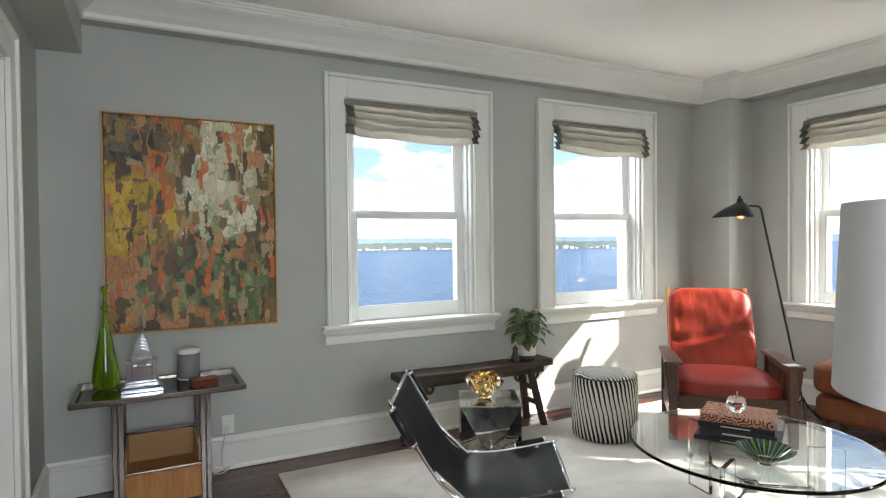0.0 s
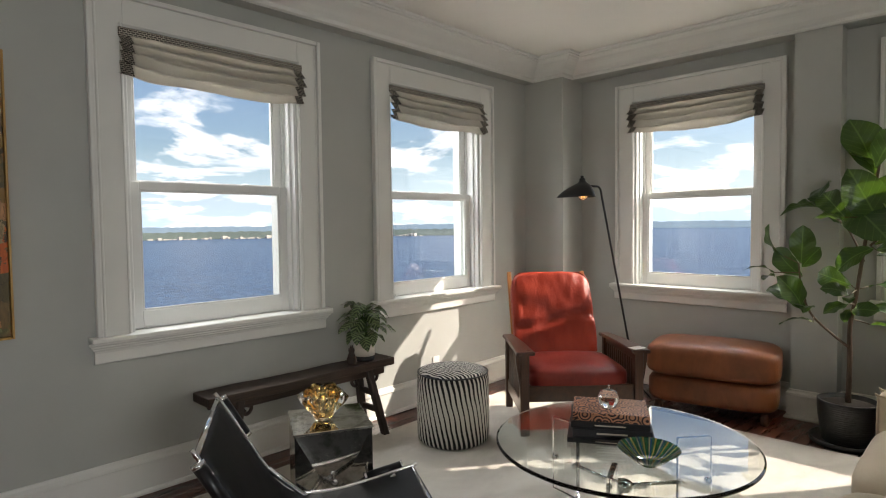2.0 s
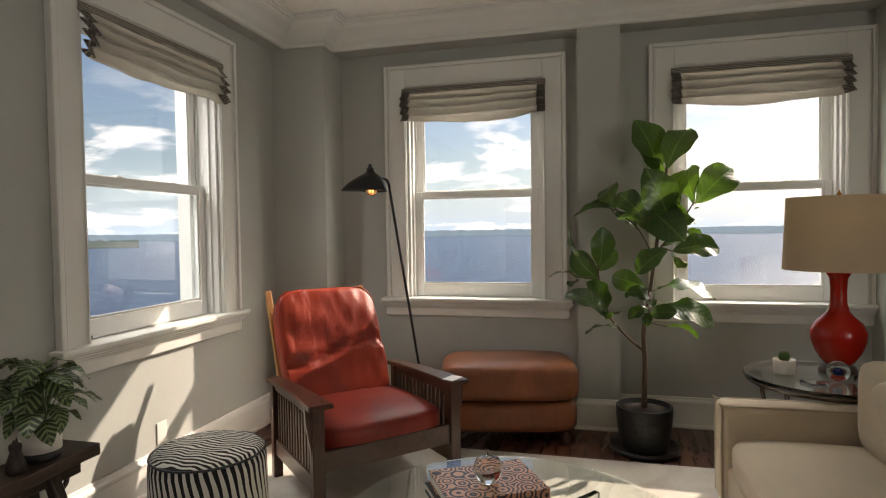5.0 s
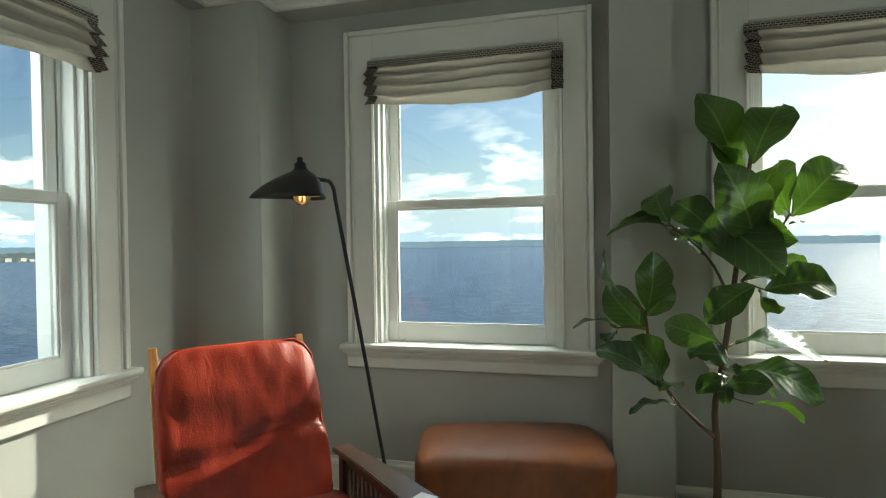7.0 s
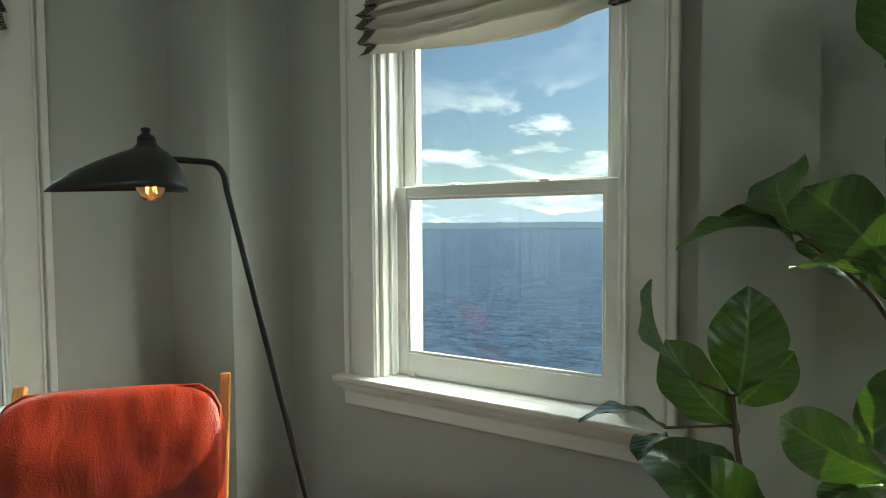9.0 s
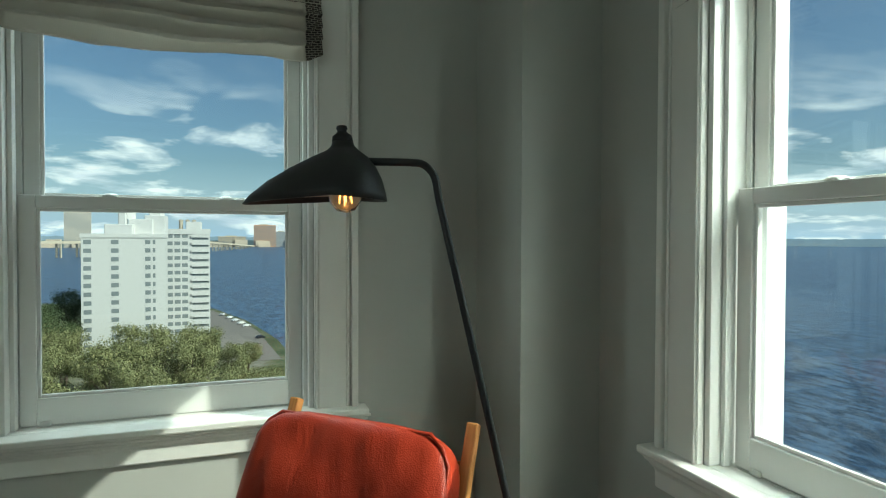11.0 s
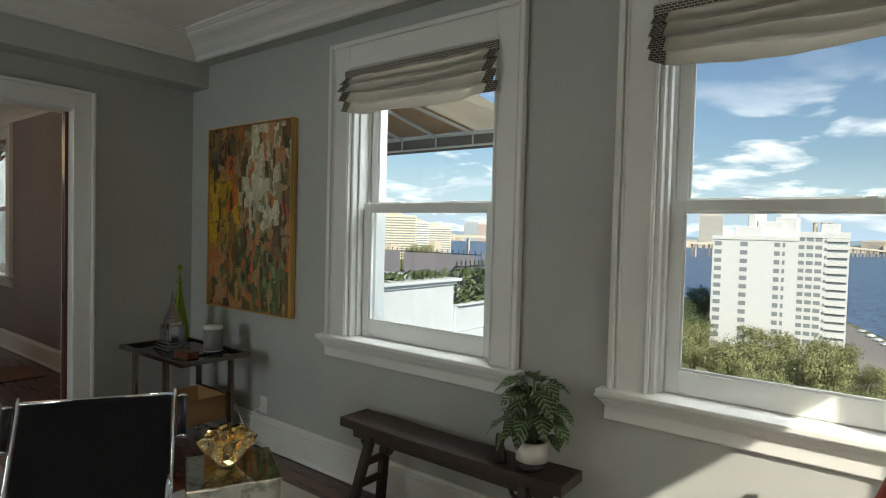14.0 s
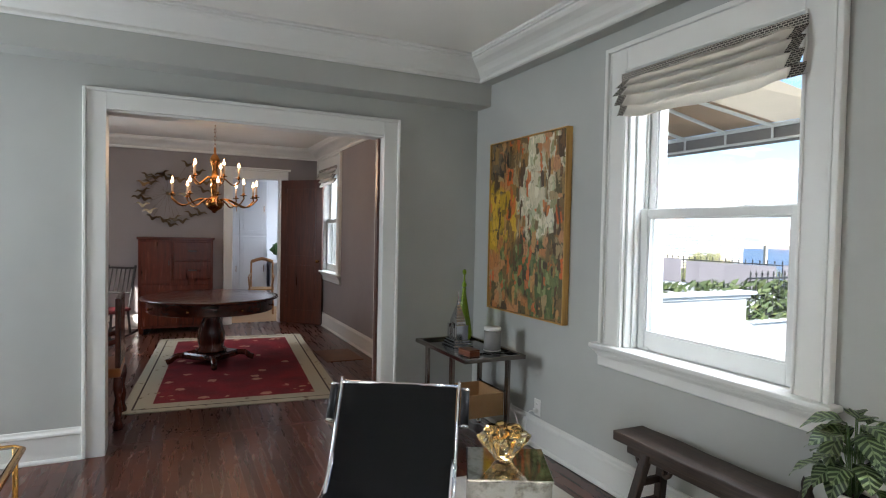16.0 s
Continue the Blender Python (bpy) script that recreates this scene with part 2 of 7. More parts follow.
def lathe(profile, seg=32, bm=None, centre=(0, 0, 0), wobble=None):
    """Turns (radius, z) pairs about the z axis."""
    bm = bm or bmesh.new()
    rings = []
    for r, z in profile:
        ring = []
        for i in range(seg):
            a = 2 * math.pi * i / seg
            rr = r * (wobble(a, z) if wobble else 1)
            ring.append(bm.verts.new((centre[0] + rr * math.cos(a), centre[1] + rr * math.sin(a), centre[2] + z)))
        rings.append(ring)
    for p, q in zip(rings, rings[1:]):
        for i in range(seg):
            bm.faces.new((p[i], p[(i + 1) % seg], q[(i + 1) % seg], q[i]))
    if profile[0][0] > 1e-5:
        bm.faces.new(rings[0][::-1])
    if profile[-1][0] > 1e-5:
        bm.faces.new(rings[-1])
    bmesh.ops.remove_doubles(bm, verts=[v for ring in (rings[0], rings[-1]) for v in ring], dist=1e-6)
    bmesh.ops.recalc_face_normals(bm, faces=bm.faces)
    return bm


def tube(points, radius, seg=10, bm=None, closed=False, taper=None):
    """A round bar along a line of points."""
    bm = bm or bmesh.new()
    pts = [Vector(p) for p in points]
    n = len(pts)
    rings, up = [], None
    for i, p in enumerate(pts):
        a = pts[(i - 1) % n] if closed or i else p
        b = pts[(i + 1) % n] if closed or i < n - 1 else p
        d = (b - a).normalized()
        if up is None:
            up = d.orthogonal().normalized()
        up = (up - d * up.dot(d))
        up = up.normalized() if up.length > 1e-6 else d.orthogonal().normalized()
        side = d.cross(up)
        r = radius if taper is None else radius * (1 + (taper - 1) * i / (n - 1))
        rings.append([bm.verts.new(p + (up * math.cos(t) + side * math.sin(t)) * r) for t in (2 * math.pi * k / seg for k in range(seg))])
    m = n if closed else n - 1
    for i in range(m):
        p, q = rings[i], rings[(i + 1) % n]
        for k in range(seg):
            bm.faces.new((p[k], p[(k + 1) % seg], q[(k + 1) % seg], q[k]))
    if not closed:
        bm.faces.new(rings[0][::-1])
        bm.faces.new(rings[-1])
    bmesh.ops.recalc_face_normals(bm, faces=bm.faces)
    return bm


def smooth_line(points, n=8):
    """A rounded line through points (Catmull-Rom)."""
    p = [Vector(q) for q in points]
    p = [p[0] * 2 - p[1], *p, p[-1] * 2 - p[-2]]
    out = []
    for i in range(1, len(p) - 2):
        for k in range(n):
            t = k / n
            out.append(0.5 * (2 * p[i] + (p[i + 1] - p[i - 1]) * t + (2 * p[i - 1] - 5 * p[i] + 4 * p[i + 1] - p[i + 2]) * t * t + (3 * p[i] - p[i - 1] - 3 * p[i + 1] + p[i + 2]) * t ** 3))
    return out + [p[-2]]


def sweep(profile, path, bm=None):
    """Sweeps (offset, z) pairs along plan points; offset goes to the left of the way, with mitred corners."""
    bm = bm or bmesh.new()
    pts = [Vector((x, y)) for x, y in path]
    rows = []
    for i, p in enumerate(pts):
        d0 = (p - pts[i - 1]).normalized() if i else None
        d1 = (pts[i + 1] - p).normalized() if i < len(pts) - 1 else None
        d0, d1 = d0 or d1, d1 or d0
        n0, n1 = Vector((-d0.y, d0.x)), Vector((-d1.y, d1.x))
        mv = (n0 + n1) / max(0.2, 1 + n0.dot(n1))
        rows.append([bm.verts.new((p.x + mv.x * o, p.y + mv.y * o, z)) for o, z in profile])
    for a, b in zip(rows, rows[1:]):
        for k in range(len(profile) - 1):
            bm.faces.new((a[k], b[k], b[k + 1], a[k + 1]))
    bmesh.ops.recalc_face_normals(bm, faces=bm.faces)
    return bm


def extrude_poly(poly, h, bm=None):
    """A flat outline (x, y) raised by h."""
    bm = bm or bmesh.new()
    f = bm.faces.new([bm.verts.new((x, y, 0)) for x, y in poly])
    r = bmesh.ops.extrude_face_region(bm, geom=[f])
    bmesh.ops.translate(bm, vec=(0, 0, h), verts=[v for v in r["geom"] if isinstance(v, bmesh.types.BMVert)])
    bmesh.ops.recalc_face_normals(bm, faces=bm.faces)
    return bm


def cushion(bm, cx, cy, cz, sx, sy, sz, puff=0.5, n=10, crown=0.0):
    """A stuffed block: a superellipsoid with soft corners."""
    r = bmesh.ops.create_cube(bm, size=2.0)
    vs = r["verts"]
    es = list({e for v in vs for e in v.link_edges})
    bmesh.ops.subdivide_edges(bm, edges=es, cuts=n, use_grid_fill=True)
    vs = [v for v in bm.verts if v.tag is False]
    for v in vs:
        p = v.co.copy()
        q = Vector((p.x, p.y, p.z))
        ln = (abs(q.x) ** 6 + abs(q.y) ** 6 + abs(q.z) ** 6) ** (1 / 6)
        s = q / ln
        s.z *= 1 - puff * 0.35 * (max(abs(s.x), abs(s.y)) ** 4)
        s.z += crown * (1 - s.x * s.x) * (1 - s.y * s.y) * (1 if s.z > 0 else 0)
        v.co = Vector((cx + s.x * sx / 2, cy + s.y * sy / 2, cz + s.z * sz / 2))
        v.tag = True
    return bm


def wall_with_holes(axis, face, thick, lo, hi, z0, z1, holes):
    """A wall along x (axis 'x', faces at y) or along y, with rectangular openings (a0, a1, b0, b1) right through it."""
    bm = bmesh.new()
    cuts = sorted({lo, hi, *(v for h in holes for v in h[:2])})
    for a, b in zip(cuts, cuts[1:]):
        spans = sorted((h[2], h[3]) for h in holes if h[0] < (a + b) / 2 < h[1])
        z = z0
        for s, e in [*spans, (z1, z1)]:
            if s > z + 1e-4:
                if axis == "x":
                    box(bm, a, face, z, b, face + thick, s)
                else:
                    box(bm, face, a, z, face + thick, b, s)
            z = e
    bmesh.ops.remove_doubles(bm, verts=bm.verts, dist=1e-5)
    return bm


# ---- the rooms ----
CEIL_Z = 2.95
WIN_Z0, WIN_Z1 = 0.86, 2.50
N_FACE, E_FACE, W_FACE, S_FACE = 4.72, 6.43, 0.69, -0.75

hole_n = [(x - 0.52, x + 0.52, WIN_Z0, WIN_Z1) for x in (3.04, 4.88)]
hole_e = [(y - 0.52, y + 0.52, WIN_Z0, WIN_Z1) for y in (3.245, 1.305)]
setting("wall_north", wall_with_holes("x", N_FACE, 0.30, W_FACE, E_FACE + 0.3, 0, CEIL_Z, hole_n), WALL)
setting("wall_east", wall_with_holes("y", E_FACE, 0.30, S_FACE, N_FACE, 0, CEIL_Z, hole_e), WALL)
setting("wall_west", wall_with_holes("y", W_FACE - 0.16, 0.16, S_FACE, N_FACE, 0, CEIL_Z, [(1.905, 3.87, 0, 2.315)]), WALL)
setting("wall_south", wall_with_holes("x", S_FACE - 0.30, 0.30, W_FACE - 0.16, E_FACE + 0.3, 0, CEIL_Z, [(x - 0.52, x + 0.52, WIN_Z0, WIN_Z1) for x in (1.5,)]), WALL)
setting("ceiling", boxes((W_FACE - 0.16, S_FACE - 0.30, CEIL_Z, E_FACE + 0.3, N_FACE + 0.3, CEIL_Z + 0.2)), CEIL)
setting("floor", boxes((W_FACE - 0.16, S_FACE - 0.30, -0.22, E_FACE + 0.3, N_FACE + 0.3, -0.004)), FLOOR_WOOD)
setting("column", boxes((6.092, 4.298, 0, E_FACE, N_FACE, CEIL_Z - 0.002)), WALL, "square corner column in the wall paint", "column")
setting("pilaster", boxes((6.26, 2.19, 0, E_FACE, 2.475, CEIL_Z - 0.002)), WALL, "flat wall pilaster between the windows", "pilaster")
setting("pilaster", boxes((6.26, 0.25, 0, E_FACE, 0.62, CEIL_Z - 0.002)), WALL, "flat wall pilaster beside the window", "pilaster")
setting("soffit", boxes((W_FACE, S_FACE, 2.60, 0.915, N_FACE, CEIL_Z - 0.002)), WALL, "boxed beam along the wall over the opening", "soffit")

# crown moulding on a shallow boxed frieze
setting("frieze_north", boxes((0.915, N_FACE - 0.10, 2.775, 6.092, N_FACE, CEIL_Z - 0.002)), WALL, "boxed frieze under the crown moulding", "frieze")
setting("frieze_east", boxes((6.26, 2.475, 2.775, E_FACE, 4.298, CEIL_Z - 0.002), (6.26, 0.62, 2.775, E_FACE, 2.19, CEIL_Z - 0.002), (6.26, S_FACE, 2.775, E_FACE, 0.25, CEIL_Z - 0.002)), WALL, "boxed frieze under the crown moulding", "frieze")
CROWN = [(0, 2.777), (0.012, 2.777), (0.022, 2.785), (0.024, 2.797), (0.016, 2.800), (0.016, 2.812), (0.030, 2.822), (0.048, 2.834), (0.066, 2.852), (0.088, 2.868), (0.115, 2.880), (0.145, 2.890), (0.166, 2.904), (0.172, 2.916), (0.188, 2.918), (0.188, 2.930), (0.200, 2.934), (0.200, 2.9495)]
NY = N_FACE - 0.10
setting("crown_moulding", sweep(CROWN, [(0.917, S_FACE + 0.002), (6.258, S_FACE + 0.002), (6.258, 4.296), (6.09, 4.296), (6.09, NY - 0.002), (0.917, NY - 0.002), (0.917, S_FACE + 0.002)]), TRIM, "white stepped plaster crown moulding", "moulding")
# moulded skirting board
BASE = [(0.0, 0.0), (0.034, 0.0), (0.034, 0.012), (0.026, 0.024), (0.020, 0.026), (0.020, 0.165), (0.026, 0.172), (0.024, 0.186), (0.012, 0.198), (0.008, 0.212), (0.0, 0.214)]
base_runs = [
    [(W_FACE, 1.785), (W_FACE, S_FACE), (6.43, S_FACE), (6.43, 0.25), (6.26, 0.25), (6.26, 0.62), (6.43, 0.62), (6.43, 2.19), (6.26, 2.19), (6.26, 2.475), (6.43, 2.475), (6.43, 4.298), (6.092, 4.298), (6.092, N_FACE), (W_FACE, N_FACE), (W_FACE, 4.01)],
]
for run in base_runs:
    setting("baseboard", sweep(BASE, run), TRIM, "tall white moulded skirting board", "baseboard")


# ---- cased opening to the dining room ----
def casing_frame(parent, y0, y1, z1, face, w=0.135, t=0.024, out=1):
    """Door casing on a wall that faces +x (out 1) or -x (out -1): flat boards with a raised outer band."""
    f0, f1 = sorted((face, face + out * t))
    g0, g1 = sorted((face, face + out * (t + 0.014)))
    for nm, b in (
        ("side_casing", (f0, y0 - w + 0.024, 0, f1, y0, z1 + w - 0.024)), ("side_casing", (f0, y1, 0, f1, y1 + w - 0.024, z1 + w - 0.024)),
        ("head_casing", (f0, y0 + 0.0005, z1, f1, y1 - 0.0005, z1 + w - 0.024)),
        ("side_band", (g0, y0 - w, 0, g1, y0 - w + 0.0235, z1 + w)), ("side_band", (g0, y1 + w - 0.0235, 0, g1, y1 + w, z1 + w)),
        ("head_band", (g0, y0 - w + 0.024, z1 + w - 0.0235, g1, y1 + w - 0.024, z1 + w)),
    ):
        part(nm, boxes(b, bevel=0.003 if "casing" in nm else 0.005), TRIM, parent)


opening = tagged(new("opening_1"), "wide white cased opening between the two rooms", "opening", "", "structure")
casing_frame(opening, 1.92, 3.857, 2.312, W_FACE + 0.001)
casing_frame(opening, 1.92, 3.857, 2.312, W_FACE - 0.161, out=-1)
for b in ((W_FACE - 0.16, 1.904, 0, W_FACE, 1.92, 2.312), (W_FACE - 0.16, 3.857, 0, W_FACE, 3.873, 2.312), (W_FACE - 0.16, 1.92, 2.299, W_FACE, 3.857, 2.314)):
    part("jamb_lining", boxes(b), TRIM, opening)

# ---- windows ----
LINEN = cloth("shade_linen_oatmeal", srgb(208, 202, 190), 900, 0.06)
_ln = LINEN.node_tree
_lt = _ln.nodes.new("ShaderNodeBsdfTranslucent")
_lt.inputs["Color"].default_value = (*srgb(206, 197, 184), 1)
_lm = _ln.nodes.new("ShaderNodeMixShader")
_lm.inputs[0].default_value = 0.25
_ln.links.new(_ln.nodes["Principled BSDF"].outputs[0], _lm.inputs[1])
_ln.links.new(_lt.outputs[0], _lm.inputs[2])
_ln.links.new(_lm.outputs[0], _ln.nodes["Material Output"].inputs[0])
TRIM_TAPE = Mat("shade_greek_key_tape", srgb(92, 86, 80), 0.85)
_k = TRIM_TAPE.node("ShaderNodeTexBrick", Scale=1.0)
_k.inputs["Color1"].default_value = (*srgb(70, 65, 60), 1)
_k.inputs["Color2"].default_value = (*srgb(78, 72, 66), 1)
_k.inputs["Mortar"].default_value = (*srgb(190, 183, 170), 1)
_k.inputs["Brick Width"].default_value, _k.inputs["Row Height"].default_value, _k.inputs["Mortar Size"].default_value = 0.022, 0.011, 0.0016
TRIM_TAPE.link(TRIM_TAPE.coords((1, 1, 1), (90, 0, 0)), _k.inputs["Vector"])
TRIM_TAPE.colour(_k.outputs["Color"])
TRIM_TAPE = TRIM_TAPE.m


def window(name, m):
    """A double-hung sash window. Local x along the wall, y outward, wall face at y 0."""
    win = tagged(new(name), "white double-hung sash window with wide moulded casing", "window", "", "structure")
    win.matrix_world = m
    h, oh = 0.52, 0.69
    zt, zi = 2.67, 2.50
    bm = bmesh.new()
    # flat casing boards
    for s in (-1, 1):
        a, b = sorted((s * h, s * (oh - 0.028)))
        box(bm, a, -0.026, 0.885, b, -0.001, zt - 0.028, 0.002)
        a, b = sorted((s * (oh - 0.0275), s * oh))
        box(bm, a, -0.044, 0.885, b, -0.001, zt, 0.006, 2)
        a, b = sorted((s * (oh - 0.046), s * (oh - 0.034)))
        box(bm, a, -0.033, 0.885, b, -0.0262, zt - 0.045, 0.003)
        a, b = sorted((s * (h + 0.004), s * (h + 0.018)))
        box(bm, a, -0.034, 0.885, b, -0.0262, zi + 0.018, 0.004)
    box(bm, -h + 0.0005, -0.026, zi, h - 0.0005, -0.001, zt - 0.028, 0.002)
    box(bm, -oh + 0.028, -0.044, zt - 0.0275, oh - 0.028, -0.001, zt, 0.006, 2)
    box(bm, -h - 0.004, -0.034, zi + 0.004, h + 0.004, -0.0262, zi + 0.018, 0.004)
    part("casing", bm, TRIM, win)
    # stool and moulded apron
    bm = boxes((-oh - 0.035, -0.085, 0.862, oh + 0.035, -0.0008, 0.888), (-h + 0.001, -0.0007, 0.862, h - 0.001, 0.075, 0.886), bevel=0.006, seg=2)
    part("window_sill", bm, TRIM, win)
    prof = [(-0.001, 0.861), (-0.066, 0.861), (-0.064, 0.852), (-0.054, 0.845), (-0.052, 0.836), (-0.042, 0.830), (-0.040, 0.823), (-0.032, 0.814), (-0.027, 0.803), (-0.025, 0.752), (-0.019, 0.746), (-0.001, 0.746)]
    bm = bmesh.new()
    e = oh + 0.012
    rows = []
    for s in (-1, 1):
        rows.append([bm.verts.new((s * (e + min(0.034, max(0, -y - 0.03))), y, z)) for y, z in prof])
    for k in range(len(prof)):
        j = (k + 1) % len(prof)
        bm.faces.new((rows[0][k], rows[0][j], rows[1][j], rows[1][k]))
    bm.faces.new(rows[0])
    bm.faces.new(rows[1][::-1])
    bmesh.ops.recalc_face_normals(bm, faces=bm.faces)
    part("apron", bm, TRIM, win)
    # jambs, stops and outer frame
    bm = bmesh.new()
    for s in (-1, 1):
        for a, b, y0, y1 in ((0.500, 0.5195, -0.0005, 0.295), (0.484, 0.4995, 0.040, 0.075), (0.482, 0.4995, 0.125, 0.134), (0.470, 0.4995, 0.180, 0.26)):
            x0, x1 = sorted((s * a, s * b))
            box(bm, x0, y0, 0.886, x1, y1, zi - 0.001, 0.0015)
    box(bm, -0.4995, -0.0005, zi - 0.02, 0.4995, 0.295, zi - 0.001)
    box(bm, -0.5195, 0.0755, 0.860, 0.5195, 0.33, 0.886, 0.002)
    part("window_frame", bm, SASH, win)
    # lower and upper sash
    for nm, y, z0, z1, bot, top in (("lower_sash", 0.078, 0.888, 1.705, 0.098, 0.046), ("upper_sash", 0.136, 1.668, zi - 0.022, 0.036, 0.05)):
        w, st = 0.482, 0.052
        bm = boxes((-w, y, z0, -w + st, y + 0.042, z1), (w - st, y, z0, w, y + 0.042, z1), (-w + st, y, z0, w - st, y + 0.042, z0 + bot), (-w + st, y, z1 - top, w - st, y + 0.042, z1), bevel=0.0025)
        g = w - st
        for a in ((-g, y + 0.006, z0 + bot, -g + 0.012, y + 0.016, z1 - top), (g - 0.012, y + 0.006, z0 + bot, g, y + 0.016, z1 - top), (-g + 0.012, y + 0.006, z0 + bot, g - 0.012, y + 0.016, z0 + bot + 0.012), (-g + 0.012, y + 0.006, z1 - top - 0.012, g - 0.012, y + 0.016, z1 - top)):
            box(bm, *a, bevel=0.002)
        s = part(nm, bm, SASH, win)
        pane = part("pane", boxes((-g + 0.002, y + 0.0165, z0 + bot + 0.002, g - 0.002, y + 0.0215, z1 - top - 0.002)), PANE, s)
        pane.visible_shadow = False
        if nm == "lower_sash":
            for sx in (-0.2, 0.2):
                k = lathe([(0.028, 0.0), (0.026, 0.006), (0.018, 0.011), (0.0, 0.013)], 14, centre=(sx, y + 0.022, z1))
                box(k, sx - 0.04, y + 0.012, z1, sx + 0.04, y + 0.032, z1 + 0.004, 0.001)
                part("sash_lock", k, SASH, s)
            part("tilt_latch", boxes((-g + 0.01, y - 0.012, 0.887, -g + 0.045, y - 0.0005, 0.905), bevel=0.004, seg=2), SASH, s)
    return win


def roman_shade(m, seed, lift=0.0):
    """A relaxed linen shade drawn up into folds, with a dark key-pattern tape along its head and sides."""
    rnd = random.Random(seed)
    sh = thing("roman_shade", "oatmeal linen roman shade drawn up in folds with dark key-pattern tape", "window shade", m, "roman shades")
    w, top = 0.545, 2.487
    nu, nv = 60, 56
    ph = [rnd.uniform(0, 6.28) for _ in range(6)]

    def pt(u, v):
        x = -w + 2 * w * u
        edge = abs(2 * u - 1)
        drop = 0.215 + lift + 0.028 * (1 - edge ** 2) - 0.012 * edge ** 8
        z = top - 0.030 - drop * v
        f = (v * 4.0 + 0.10 * math.sin(5 * u + ph[0])) % 1.0
        fold = 0.062 * (f ** 1.5) * min(1, 0.25 + v * 2.5) * (1 - 0.25 * math.sin(2.1 * u * 3 + ph[0]))
        belly = 0.030 * math.sin(math.pi * min(1, v * 1.05)) * (0.7 + 0.3 * (1 - edge))
        pinch = 0.014 * math.sin(u * 31 + ph[1] + v * 5) * v * (edge ** 3) + 0.005 * math.sin(u * 17 + ph[2] + v * 3) + 0.003 * math.sin(u * 43 + ph[3])
        y = -0.036 - belly - fold + pinch
        z -= 0.016 * f ** 3 * min(1, v * 3)
        z += 0.007 * math.sin(u * 9 + ph[4] + 7 * v) * v + 0.012 * v * math.sin(u * 23 + ph[5]) * edge ** 4
        return x, y, z

    def sheet(u0, u1, n):
        bm = bmesh.new()
        g = [[bm.verts.new(pt(u0 + (u1 - u0) * i / n, j / nv)) for j in range(nv + 1)] for i in range(n + 1)]
        for i in range(n):
            for j in range(nv):
                bm.faces.new((g[i][j], g[i + 1][j], g[i + 1][j + 1], g[i][j + 1]))
        bmesh.ops.solidify(bm, geom=bm.faces[:], thickness=0.004)
        bmesh.ops.recalc_face_normals(bm, faces=bm.faces)
        return bm

    part("shade_cloth", sheet(0.056, 0.944, nu), LINEN, sh, smooth=True)
    for u0, u1 in ((0.0, 0.056), (0.944, 1.0)):
        part("side_tape", sheet(u0, u1, 4), TRIM_TAPE, sh, "dark taupe key-pattern tape", smooth=True)
    part("head_tape", boxes((-w, -0.045, top - 0.036, w, -0.0365, top + 0.004), bevel=0.002), TRIM_TAPE, sh, "dark taupe key-pattern tape")
    part("head_rail", boxes((-0.515, -0.036, top - 0.03, 0.515, 0.03, top + 0.002)), TRIM, sh)
    return sh


FRAMES = {
    "window_1": pose(3.045, N_FACE, 0), "window_2": pose(4.88, N_FACE, 0),
    "window_3": pose(E_FACE, 3.245, 0, 0, 0, -90), "window_4": pose(E_FACE, 1.305, 0, 0, 0, -90),
}
# unseen window added in the south wall to hold the extra light
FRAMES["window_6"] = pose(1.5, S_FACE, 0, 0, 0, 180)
for i, (nm, m) in enumerate(FRAMES.items()):
    window(nm, m)
    roman_shade(m, i + 3)

# ---- dining room shell ----
DX0, DIN_N, DIN_S, DIN_C = -4.60, 4.57, 0.60, 2.86
hole_d = [(-3.72 - 0.52, -3.72 + 0.52, WIN_Z0, WIN_Z1)]
setting("wall_dining_north", wall_with_holes("x", DIN_N, 0.30, DX0 - 0.14, W_FACE - 0.166, 0, DIN_C, hole_d), DINING_WALL)
setting("wall_dining_west", wall_with_holes("y", DX0 - 0.14, 0.14, DIN_S, DIN_N, 0, DIN_C, [(3.23, 3.97, 0, 2.35)]), DINING_WALL)
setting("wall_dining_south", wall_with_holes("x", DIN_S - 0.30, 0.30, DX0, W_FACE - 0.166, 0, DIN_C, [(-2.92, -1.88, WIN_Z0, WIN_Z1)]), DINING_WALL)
setting("wall_dining_east", wall_with_holes("y", W_FACE - 0.166, 0.005, DIN_S, DIN_N, 0, DIN_C, [(1.92, 3.857, 0, 2.312)]), DINING_WALL)
setting("ceiling_dining", boxes((DX0 - 0.14, DIN_S - 0.15, DIN_C, W_FACE - 0.162, DIN_N + 0.3, DIN_C + 0.15)), CEIL)
setting("floor_dining", boxes((DX0 - 0.14, DIN_S - 0.15, -0.22, W_FACE - 0.162, DIN_N + 0.3, -0.004)), FLOOR_WOOD)
DC = [(o, z - 0.092) for o, z in CROWN]
setting("crown_moulding", sweep(DC, [(DX0 + 0.002, DIN_S + 0.002), (W_FACE - 0.17, DIN_S + 0.002), (W_FACE - 0.17, DIN_N - 0.002), (DX0 + 0.002, DIN_N - 0.002), (DX0 + 0.002, DIN_S + 0.002)]), TRIM, "white stepped crown moulding in the dining room", "moulding")
